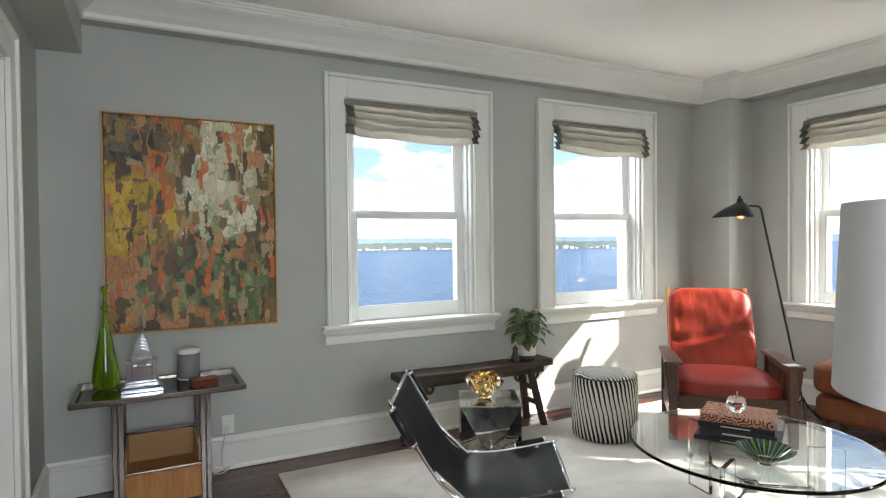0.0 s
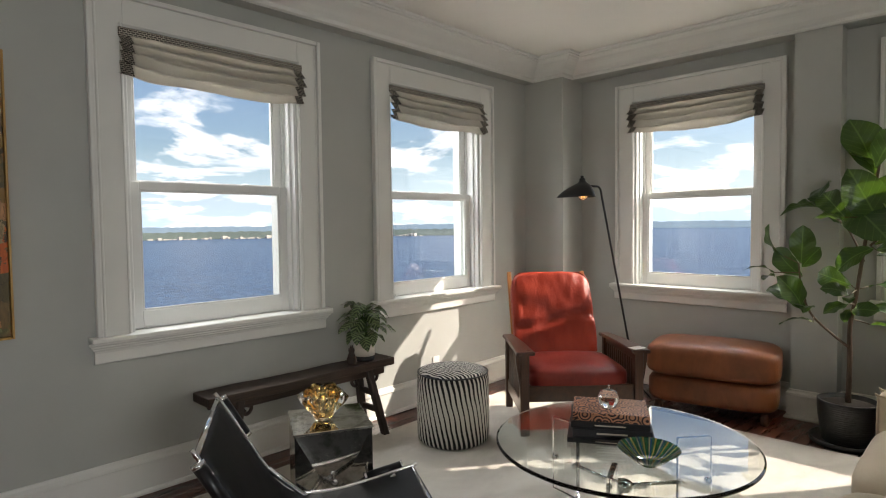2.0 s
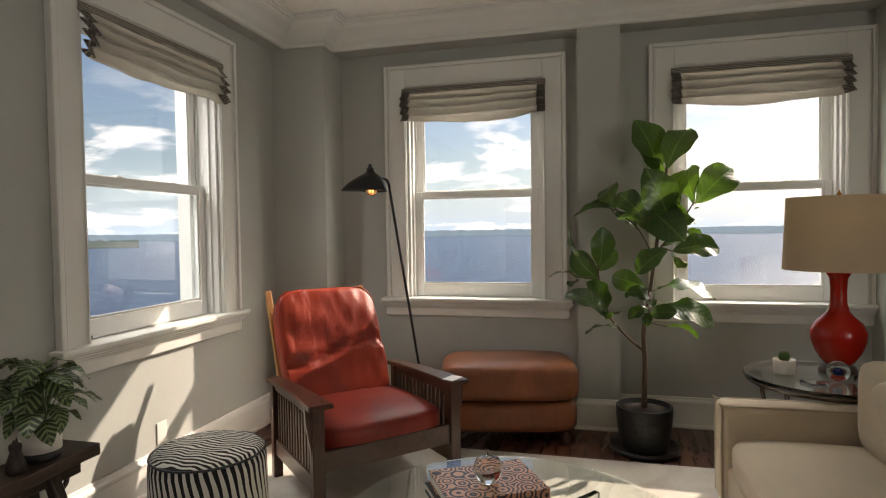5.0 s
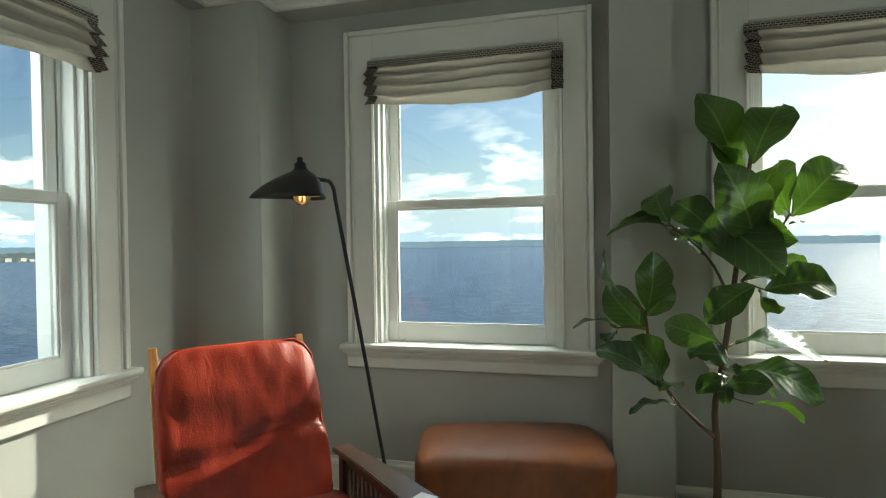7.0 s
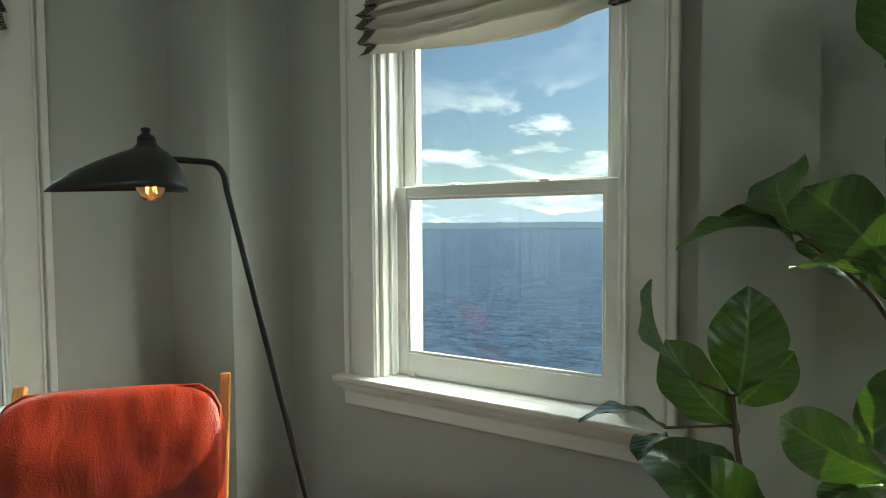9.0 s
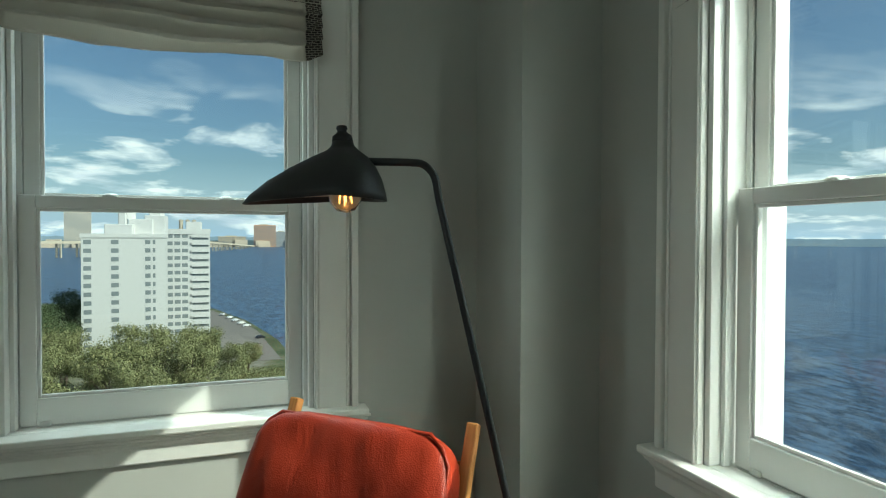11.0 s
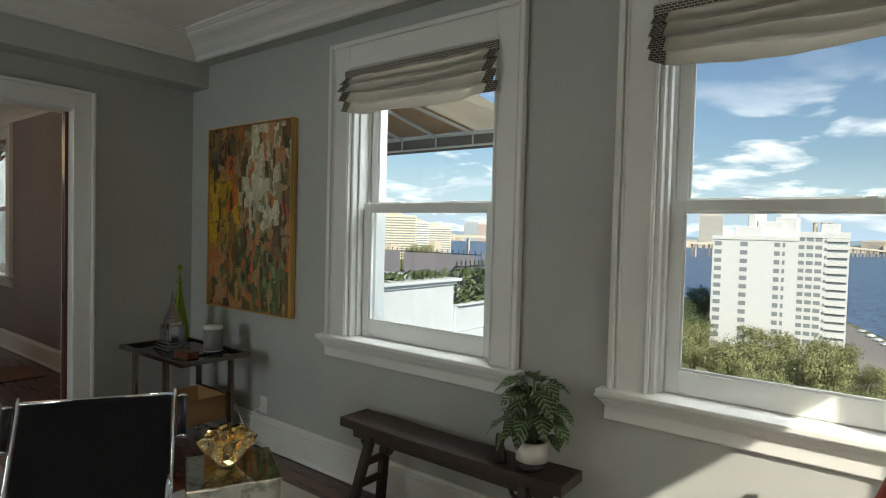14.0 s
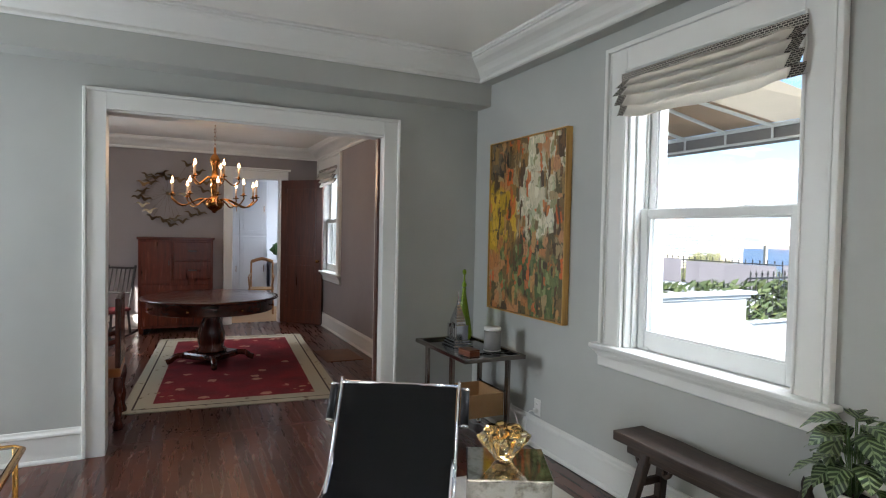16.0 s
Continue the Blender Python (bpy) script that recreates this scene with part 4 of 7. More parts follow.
MIRROR = Mat("antique_mirror", (0.62, 0.60, 0.55), 0.07, 1.0)
MIRROR.colour(MIRROR.ramp(MIRROR.noise(14, 5, 0.65), [(0.36, (0.30, 0.28, 0.24)), (0.52, (0.62, 0.60, 0.55))]))
MIRROR = MIRROR.m
BLACK_PAINT = painted("matt_black_enamel", (0.016, 0.017, 0.018), 0.42, 0.1, 0.04)
IVORY_CLOTH = cloth("cream_upholstery", srgb(206, 190, 165), 1200, 0.05)
WHITE_CERAMIC = painted("white_ceramic", srgb(224, 218, 208), 0.3, 0.03, 0.02)
BLACK_CERAMIC = painted("black_glaze", srgb(34, 33, 33), 0.32, 0.15, 0.05)
SOIL = painted("potting_soil", (0.03, 0.02, 0.014), 0.95, 0.5, 0.9)
WHITE_PLASTIC = painted("white_plastic", srgb(228, 226, 220), 0.35, 0.02, 0.02)
GREY_MESH = painted("grey_grille_cloth", srgb(128, 126, 124), 0.6, 0.06, 0.4)
PAPER = painted("page_block", srgb(214, 206, 190), 0.8, 0.06, 0.3)


def moved(bm, m):
    bmesh.ops.transform(bm, matrix=m, verts=bm.verts)
    return bm


# ---- rug ----
_r = Mat("ivory_wool_rug", srgb(178, 172, 163), 0.95)
_a = _r.noise(2.2, 6, 0.62, _r.coords((1.0, 1.6, 1)), 0.6)
_b = _r.noise(420, 2)
_r.colour(_r.mix(0.35, _r.ramp(_a, [(0.32, srgb(170, 164, 155)), (0.5, srgb(196, 190, 180)), (0.7, srgb(214, 209, 200))]), _r.ramp(_b, [(0.3, srgb(160, 154, 144)), (0.7, srgb(220, 214, 204))])))
_r.bump(_b, 0.6, 0.003)
bm = boxes((1.95, 0.70, 0.0, 5.69, 4.44, 0.012), bevel=0.005, seg=2)
tagged(part("area_rug", bm, _r.m), "pale ivory wool area rug on the dark floor", "rug")

# ---- painting ----
_p = Mat("abstract_oil_paint", (0.5, 0.4, 0.2), 0.5)
_v0 = _p.coords((1, 1, 1))
_warp = _p.node("ShaderNodeTexNoise", Scale=9.0, Detail=6.0, Roughness=0.7)
_p.link(_v0, _warp.inputs["Vector"])
_vec = _p.node("ShaderNodeVectorMath")
_vec.operation = "MULTIPLY_ADD"
_vec.inputs[1].default_value = (0.075, 0.06, 0.085)
_p.link(_warp.outputs["Color"], _vec.inputs[0]).link(_v0, _vec.inputs[2])


def cells(scale, stretch):
    mp = _p.node("ShaderNodeMapping")
    mp.inputs["Scale"].default_value = stretch
    _p.link(_vec.outputs[0], mp.inputs["Vector"])
    vo = _p.node("ShaderNodeTexVoronoi", Scale=scale)
    vo.distance = "CHEBYCHEV"
    _p.link(mp.outputs[0], vo.inputs["Vector"])
    s = _p.node("ShaderNodeSeparateColor")
    _p.link(vo.outputs["Color"], s.inputs[0])
    return s.outputs, vo.outputs["Distance"]


_c1, _d1 = cells(9.5, (1.5, 1, 0.95))
_c2, _d2 = cells(19.0, (1.3, 1, 0.75))
_sx = _p.node("ShaderNodeSeparateXYZ")
_p.link(_v0, _sx.inputs[0])


def blob(cx, cz, rx, rz, soft=0.5):
    a = _p.math("POWER", _p.math("DIVIDE", _p.math("SUBTRACT", _sx.outputs["X"], cx), rx), 2.0)
    b = _p.math("POWER", _p.math("DIVIDE", _p.math("SUBTRACT", _sx.outputs["Z"], cz), rz), 2.0)
    d = _p.math("SQRT", _p.math("ADD", a, b))
    d = _p.math("ADD", d, _p.math("MULTIPLY", _p.math("SUBTRACT", _c1[1], 0.5), 1.3))
    mr = _p.node("ShaderNodeMapRange")
    mr.inputs["From Min"].default_value, mr.inputs["From Max"].default_value = 1.0, 1.0 - soft * 0.3
    _p.link(d, mr.inputs["Value"])
    return mr.outputs[0]


_base = _p.ramp(_c1[0], [(0.0, srgb(82, 64, 42)), (0.14, srgb(184, 124, 70)), (0.30, srgb(122, 100, 62)), (0.42, srgb(190, 140, 96)), (0.56, srgb(152, 116, 58)), (0.68, srgb(98, 88, 54)), (0.80, srgb(206, 104, 42)), (0.90, srgb(168, 150, 112))], True)
_white = _p.ramp(_c2[0], [(0.0, srgb(206, 200, 178)), (0.4, srgb(186, 190, 160)), (0.6, srgb(222, 216, 198)), (0.8, srgb(150, 152, 112)), (0.92, srgb(204, 128, 70))], True)
_yellow = _p.ramp(_c1[2], [(0.0, srgb(190, 158, 34)), (0.4, srgb(210, 176, 52)), (0.7, srgb(132, 112, 34)), (0.86, srgb(206, 120, 50))], True)
_green = _p.ramp(_c2[1], [(0.0, srgb(84, 104, 58)), (0.35, srgb(110, 124, 76)), (0.6, srgb(142, 156, 104)), (0.8, srgb(70, 62, 40)), (0.92, srgb(196, 110, 60))], True)
_dark = _p.ramp(_c2[2], [(0.0, srgb(72, 64, 52)), (0.35, srgb(112, 100, 80)), (0.65, srgb(46, 40, 32)), (0.85, srgb(140, 112, 74))], True)
_col = _p.mix(blob(0.63, 0.93, 0.26, 0.42), _base, _white)
_col = _p.mix(blob(0.16, 0.80, 0.26, 0.32), _col, _yellow)
_col = _p.mix(blob(0.66, 0.28, 0.40, 0.25), _col, _green)
_col = _p.mix(blob(0.10, 1.17, 0.24, 0.17), _col, _dark)
_stroke = _p.noise(60, 4, 0.6, _p.coords((1.6, 1, 0.35)))
_c3, _d3 = cells(11.0, (3.4, 1, 0.7))
_col = _p.mix(_p.ramp(_c3[0], [(0.0, (0, 0, 0)), (0.80, (1, 1, 1))], True), _col, _p.ramp(_c3[1], [(0.0, srgb(92, 72, 46)), (0.3, srgb(190, 146, 92)), (0.5, srgb(198, 106, 48)), (0.62, srgb(150, 122, 70)), (0.82, srgb(112, 84, 50))], True))
_col = _p.mix(0.32, _col, _p.ramp(_stroke, [(0.3, srgb(70, 56, 40)), (0.7, srgb(220, 196, 150))]), "OVERLAY")
_ev = _p.node("ShaderNodeTexVoronoi", Scale=13.0)
_ev.feature = "DISTANCE_TO_EDGE"
_em = _p.node("ShaderNodeMapping")
_em.inputs["Scale"].default_value = (1.7, 1, 0.8)
_p.link(_vec.outputs[0], _em.inputs["Vector"]).link(_em.outputs[0], _ev.inputs["Vector"])
_gap = _p.math("MULTIPLY", _p.math("LESS_THAN", _ev.outputs["Distance"], 0.030), _p.math("GREATER_THAN", _p.noise(5.0, 3), 0.47))
_col = _p.mix(_p.math("MULTIPLY", _gap, 0.45), _col, srgb(58, 46, 28))
_p.colour(_col)
_p.bump(_p.math("ADD", _stroke, _p.math("MULTIPLY", _c2[0], 1.5)), 0.5, 0.004)
painting = thing("painting", "large abstract oil painting in orange, ochre, green and white, wood-framed", "painting", (1.005, 4.672, 0.937))
part("canvas", boxes((0.012, 0.004, 0.012, 0.995, 0.042, 1.321), bevel=0.003), _p.m, painting)
FRAME_WOOD = wood("thin_gilt_oak_frame", srgb(160, 116, 56), srgb(214, 170, 96), 1.0, "z", 0.35)
for a in ((0, -0.004, 0, 0.010, 0.046, 1.333), (0.997, -0.004, 0, 1.007, 0.046, 1.333), (0.010, -0.004, 0, 0.997, 0.046, 0.010), (0.010, -0.004, 1.323, 0.997, 0.046, 1.333)):
    part("frame_strip", boxes(a, bevel=0.002), FRAME_WOOD, painting)


# ---- outlet with charger lead ----
outlet = thing("wall_outlet", "white double wall outlet with a plugged-in lead above the skirting", "outlet", (1.69, N_FACE, 0.29))
part("cover_plate", boxes((-0.038, -0.007, -0.06, 0.038, -0.0005, 0.06), bevel=0.003, seg=2), WHITE_PLASTIC, outlet)
for z in (-0.021, 0.021):
    o = part("socket", boxes((-0.017, -0.009, z - 0.014, 0.017, -0.0072, z + 0.014), bevel=0.004, seg=2), WHITE_PLASTIC, outlet)
    part("slots", boxes((-0.008, -0.0096, z - 0.004, -0.006, -0.0091, z + 0.006), (0.006, -0.0096, z - 0.004, 0.008, -0.0091, z + 0.006)), BLACK_PAINT, o)
lead = thing("power_lead", "white power lead looping down from the wall outlet", "cable", (1.69, N_FACE, 0.0))
part("plug", boxes((-0.014, -0.036, 0.255, 0.014, -0.0098, 0.283), bevel=0.005, seg=2), WHITE_PLASTIC, lead)
part("cord", tube(smooth_line([(0, -0.036, 0.27), (-0.02, -0.07, 0.25), (-0.05, -0.075, 0.12), (-0.04, -0.07, 0.03), (-0.10, -0.09, 0.012), (-0.05, -0.12, 0.02), (0.0, -0.07, 0.03), (-0.09, -0.06, 0.03), (-0.12, -0.08, 0.12), (-0.20, -0.10, 0.28)], 8), 0.0042, 6), WHITE_PLASTIC, lead, smooth=True)
outlet2 = thing("wall_outlet", "white wall outlet low on the sunlit wall", "outlet", (4.83, N_FACE, 0.30))
part("cover_plate", boxes((-0.038, -0.007, -0.06, 0.038, -0.0005, 0.06), bevel=0.003, seg=2), WHITE_PLASTIC, outlet2)

# ---- bar cart ----
CANE = Mat("woven_cane", srgb(176, 132, 82), 0.6)
_w1, _w2 = CANE.node("ShaderNodeTexWave", Scale=75.0), CANE.node("ShaderNodeTexWave", Scale=75.0)
_w1.bands_direction, _w2.bands_direction = "X", "Z"
_cv = CANE.coords((1, 1, 1), (0, 0, 0))
CANE.link(_cv, _w1.inputs["Vector"]).link(_cv, _w2.inputs["Vector"])
_cw = CANE.math("MULTIPLY", _w1.outputs["Fac"], _w2.outputs["Fac"])
CANE.colour(CANE.ramp(_cw, [(0.1, srgb(190, 150, 102)), (0.7, srgb(126, 90, 54))]))
CANE.bump(_cw, 0.5, 0.002)
CANE = CANE.m
cart = thing("bar_cart", "dark metal bar cart with smoked glass top and cane box below", "bar cart", (0.875, 4.098, 0))
L, D, Z = 0.84, 0.485, 0.674


def bar(name, a, b, mat, parent, s=0.030):
    a, b = Vector(a), Vector(b)
    lo, hi = [min(p, q) - s / 2 for p, q in zip(a, b)], [max(p, q) + s / 2 for p, q in zip(a, b)]
    return part(name, boxes((*lo, *hi), bevel=0.004, seg=2), mat, parent)


for y in (0.011, D - 0.011):
    bar("rail", (0.011, y, Z), (L - 0.011, y, Z), DARK_METAL, cart)
for x in (0.011, L - 0.011):
    bar("end_rail", (x, 0.034, Z), (x, D - 0.034, Z), DARK_METAL, cart)
part("glass_top", boxes((0.20, 0.024, Z - 0.004, L - 0.20, D - 0.024, Z + 0.004)), SMOKE_GLASS, cart)
part("glass_top", boxes((0.024, 0.024, Z - 0.012, 0.198, D - 0.024, Z - 0.005)), SMOKE_GLASS, cart)
part("glass_top", boxes((L - 0.198, 0.024, Z - 0.012, L - 0.024, D - 0.024, Z - 0.005)), SMOKE_GLASS, cart)
for x in (0.21, L - 0.21):
    for y in (0.011, D - 0.011):
        part("leg", boxes((x - 0.026, y - 0.011, 0.05, x - 0.002, y + 0.011, Z - 0.0125), (x + 0.002, y - 0.011, 0.05, x + 0.026, y + 0.011, Z - 0.0125), bevel=0.003), DARK_METAL, cart)
        part("caster", lathe([(0.0, -0.02), (0.018, -0.016), (0.022, 0.0), (0.018, 0.016), (0.0, 0.02)], 14, centre=(x, y, 0.026)), CHROME, cart, "small chrome caster", smooth=True)
x0, x1, y0, y1 = 0.235, L - 0.235, 0.024, D - 0.024
part("front_panel", boxes((x0, y0, 0.10, x1, y0 + 0.012, 0.27), bevel=0.002), OAK_LIGHT, cart, "plain tan wooden front panel")
for a in ((x0, y1 - 0.012, 0.19, x1, y1, 0.36), (x0, y0 + 0.0125, 0.19, x0 + 0.012, y1 - 0.0125, 0.36), (x1 - 0.012, y0 + 0.0125, 0.19, x1, y1 - 0.0125, 0.36)):
    part("cane_panel", boxes(a, bevel=0.002), CANE, cart, "golden woven cane panel")
part("box_floor", boxes((x0 + 0.013, y0 + 0.013, 0.19, x1 - 0.013, y1 - 0.013, 0.20)), OAK_LIGHT, cart)
for y, z in ((y0 + 0.006, 0.278), (y1 - 0.006, 0.368)):
    bar("box_rim", (x0, y, z), (x1, y, z), DARK_METAL, cart, 0.014)

bottle = thing("glass_bottle", "tall green glass bottle with a ball stopper on the cart", "bottle", Matrix.LocRotScale((1.018, 4.45, Z + 0.0045), None, (0.94,) * 3))
part("body", lathe([(0.0, 0.0), (0.05, 0.002), (0.072, 0.02), (0.075, 0.06), (0.066, 0.13), (0.050, 0.22), (0.034, 0.31), (0.021, 0.38), (0.016, 0.43), (0.018, 0.438), (0.018, 0.445), (0.0, 0.446)], 32), BOTTLE_GREEN, bottle, smooth=True)
part("stopper", lathe([(0.0, 0.4465), (0.010, 0.448), (0.020, 0.465), (0.020, 0.482), (0.011, 0.497), (0.008, 0.53), (0.007, 0.56), (0.014, 0.57), (0.018, 0.588), (0.014, 0.604), (0.0, 0.61)], 20), BOTTLE_GREEN, bottle, smooth=True)

CRYSTAL = Mat("silvered_crystal", (0.58, 0.59, 0.63), 0.13, 1.0).m
tower = thing("tower_model", "silvery cut-glass model of a stepped skyscraper on the cart", "ornament", Matrix.LocRotScale((1.20, 4.305, Z + 0.0045), None, (0.83,) * 3))
bm = bmesh.new()
for s, z0, z1 in ((0.125, 0, 0.018), (0.112, 0.018, 0.04), (0.100, 0.04, 0.062)):
    box(bm, -s, -s * 0.8, z0, s, s * 0.8, z1, 0.004)
part("base", bm, CRYSTAL, tower)
bm = bmesh.new()
box(bm, -0.064, -0.05, 0.062, 0.064, 0.05, 0.23, 0.005)
for sx in (-1, 1):
    box(bm, sx * 0.076 - 0.016, -0.062, 0.062, sx * 0.076 + 0.016, 0.062, 0.20, 0.003)
    box(bm, sx * 0.040 - 0.014, -0.062, 0.062, sx * 0.040 + 0.014, -0.0505, 0.17, 0.003)
shaft = part("shaft", bm, CRYSTAL, tower)
for i in range(-3, 4):
    part("rib", boxes((i * 0.008 - 0.0025, -0.058, 0.062, i * 0.008 + 0.0025, -0.0505, 0.215), bevel=0.001), CRYSTAL, shaft)
for i in range(6):
    w = 0.066 - i * 0.0088
    arc = extrude_poly([(w * math.cos(a), w * 1.1 * math.sin(a)) for a in [math.pi * k / 10 for k in range(11)]], 0.096 - i * 0.013)
    moved(arc, Matrix.Translation((0, 0.048 - i * 0.0065, 0.205 + i * 0.030)) @ Matrix.Rotation(radians(90), 4, "X"))
    part("crown_arch", arc, CRYSTAL, tower)
part("spire", lathe([(0.017, 0.36), (0.012, 0.40), (0.011, 0.415), (0.006, 0.42), (0.005, 0.46), (0.0, 0.51)], 12), CRYSTAL, tower)

speaker = thing("smart_speaker", "grey cylindrical speaker with white top on the cart", "speaker", Matrix.LocRotScale((1.445, 4.47, Z + 0.0042), None, (0.9,) * 3))
part("body", lathe([(0.0, 0.006), (0.066, 0.006), (0.070, 0.012), (0.070, 0.165), (0.0, 0.166)], 36), GREY_MESH, speaker, smooth=True)
part("cap", lathe([(0.070, 0.1662), (0.071, 0.172), (0.071, 0.186), (0.066, 0.192), (0.0, 0.192)], 36), WHITE_PLASTIC, speaker, "white plastic top", smooth=True)
part("foot_ring", lathe([(0.064, 0.0), (0.071, 0.0), (0.071, 0.0058), (0.064, 0.0058), (0.064, 0.0)], 36), WHITE_PLASTIC, speaker, "white plastic foot ring")
wbox = thing("wooden_box", "small reddish wooden box on the cart", "box", pose(1.51, 4.24, Z + 0.0045 - 0.009, 0, 0, 8))
REDWOOD = wood("reddish_box_wood", srgb(70, 34, 18), srgb(120, 62, 34), 2, "x", 0.35)
part("body", boxes((-0.07, -0.045, 0, 0.07, 0.045, 0.035), bevel=0.003), REDWOOD, wbox)
part("lid", boxes((-0.072, -0.047, 0.0355, 0.072, 0.047, 0.048), bevel=0.004), REDWOOD, wbox)


# ---- sling chair ----
sling = thing("sling_chair", "black leather sling chair on a chrome frame", "chair", pose(2.35, 3.38, 0.012, 0, 0, -30.5))
line = smooth_line([(0.0, 0, 0.745), (0.085, 0, 0.60), (0.170, 0, 0.455), (0.25, 0, 0.350), (0.34, 0, 0.305), (0.47, 0, 0.305), (0.63, 0, 0.330), (0.80, 0, 0.365)], 6)
bm = bmesh.new()
rows = []
for i, p in enumerate(line):
    v = i / (len(line) - 1)
    sag = 0.030 * math.sin(math.pi * v)
    rows.append([bm.verts.new((p.x + 0.010 * (1 - s * s), s * 0.295, p.z - sag * (1 - s * s))) for s in (-1, -0.75, -0.5, -0.25, 0, 0.25, 0.5, 0.75, 1)])
for a, b in zip(rows, rows[1:]):
    for k in range(8):
        bm.faces.new((a[k], b[k], b[k + 1], a[k + 1]))
bmesh.ops.solidify(bm, geom=bm.faces[:], thickness=0.006)
bmesh.ops.recalc_face_normals(bm, faces=bm.faces)
part("sling", bm, BLACK_LEATHER, sling, "black leather sling seat", smooth=True)
for s in (-1, 1):
    y = s * 0.308
    pts = [(q.x, y, q.z) for q in line]
    part("side_rail", tube([(pts[0][0] - 0.012, y, pts[0][2] + 0.018), *pts, (pts[-1][0] + 0.02, y, pts[-1][2] + 0.006)], 0.0075, 10), CHROME, sling, smooth=True)
    for a, b in ((1, 9), (len(pts) - 8, len(pts) - 1)):
        d = Vector(pts[b]) - Vector(pts[a])
        yy = y + s * 0.034
        p0, p1 = Vector(pts[a]) * 1.0, Vector(pts[a]) + d * 0.75
        p0.y = p1.y = yy
        pad = part("grip", tube([p0, p0.lerp(p1, 0.5), p1], 0.021, 14), BLACK_LEATHER, sling, "black leather-wrapped grip", smooth=True)
        u = d.normalized()
        for q, sg in ((p0, -1), (p1, 1)):
            part("cap", tube([q + u * sg * 0.001, q + u * sg * 0.014], 0.022, 14), CHROME, pad, "chrome end cap", smooth=True)
    part("front_leg", tube(smooth_line([(0.19, y * 0.96, 0.43), (0.40, y * 0.96, 0.24), (0.66, y * 0.96, 0.02)], 5), 0.012, 10), CHROME, sling, smooth=True)
    part("back_leg", tube(smooth_line([(0.72, y * 0.90, 0.345), (0.50, y * 0.90, 0.20), (0.20, y * 0.90, 0.02)], 5), 0.012, 10), CHROME, sling, smooth=True)
for x, z, w in ((0.66, 0.013, 0.296), (0.20, 0.013, 0.277), (0.80, 0.355, 0.30), (0.0, 0.74, 0.30)):
    part("cross_bar", tube([(x, -w, z), (x, w, z)], 0.0105, 10), CHROME, sling, smooth=True)

# ---- mirrored side table with amber bowl ----
mt = thing("side_table", "faceted antiqued-mirror side table with a small knob", "side table", pose(3.02, 3.62, 0.012, 0, 0, -27))
part("top", boxes((-0.176, -0.176, 0.526, 0.176, 0.176, 0.538), bevel=0.002), MIRROR, mt)
bm = bmesh.new()
h, zt, zb = 0.170, 0.5255, 0.0
for k in range(4):
    R = Matrix.Rotation(radians(90 * k), 4, "Z")
    q = [bm.verts.new(R @ Vector(p)) for p in ((-h, -h, zb), (h, -h, zb), (h, -h, zt), (-h, -h, zt), (0, -h + 0.055, 0.20))]
    for a, b in ((0, 1), (1, 2), (2, 3), (3, 0)):
        bm.faces.new((q[a], q[b], q[4]))
bmesh.ops.remove_doubles(bm, verts=bm.verts, dist=1e-5)
bm.faces.new([v for v in sorted(bm.verts, key=lambda v: (v.co.z, math.atan2(v.co.y, v.co.x)))[:4]])
bmesh.ops.recalc_face_normals(bm, faces=bm.faces)
part("faceted_body", bm, MIRROR, mt)
knob = part("knob", lathe([(0, 0), (0.006, 0.001), (0.006, 0.02), (0.014, 0.026), (0.014, 0.036), (0.0, 0.042)], 16, centre=(0, 0, 0)), CHROME, mt, "small round chrome knob", smooth=True)
knob.matrix_local = pose(0.0, -0.134, 0.30, 90, 0, 0)


def flower_bowl(at):
    """A hand-blown bowl with a deeply ruffled rim."""
    t = thing("glass_bowl", "ruffled clear and amber blown-glass bowl on the mirrored table", "bowl", at)
    for nm, mat, lab, r0, z0, k in (("outer_petals", CLEAR, "clear glass ruffle", 1.0, 0.0, 6), ("inner_petals", AMBER, "amber glass heart", 0.74, 0.018, 5)):
        prof = [(0.0, 0.004), (0.034, 0.004), (0.044, 0.012), (0.054, 0.030), (0.074, 0.055), (0.092, 0.085), (0.098, 0.110), (0.080, 0.128), (0.056, 0.110), (0.030, 0.070), (0.0, 0.048)]
        part(nm, lathe([(r * r0, z * (1 if k == 6 else 1.06) + z0) for r, z in prof], 60, wobble=lambda a, z, k=k: 1 + (0.30 * math.sin(k * a) + 0.09 * math.sin(2 * k * a + 1)) * min(1, max(0, z - 0.035) * 14)), mat, t, lab, smooth=True)
    return t


flower_bowl((2.99, 3.62, 0.5505))

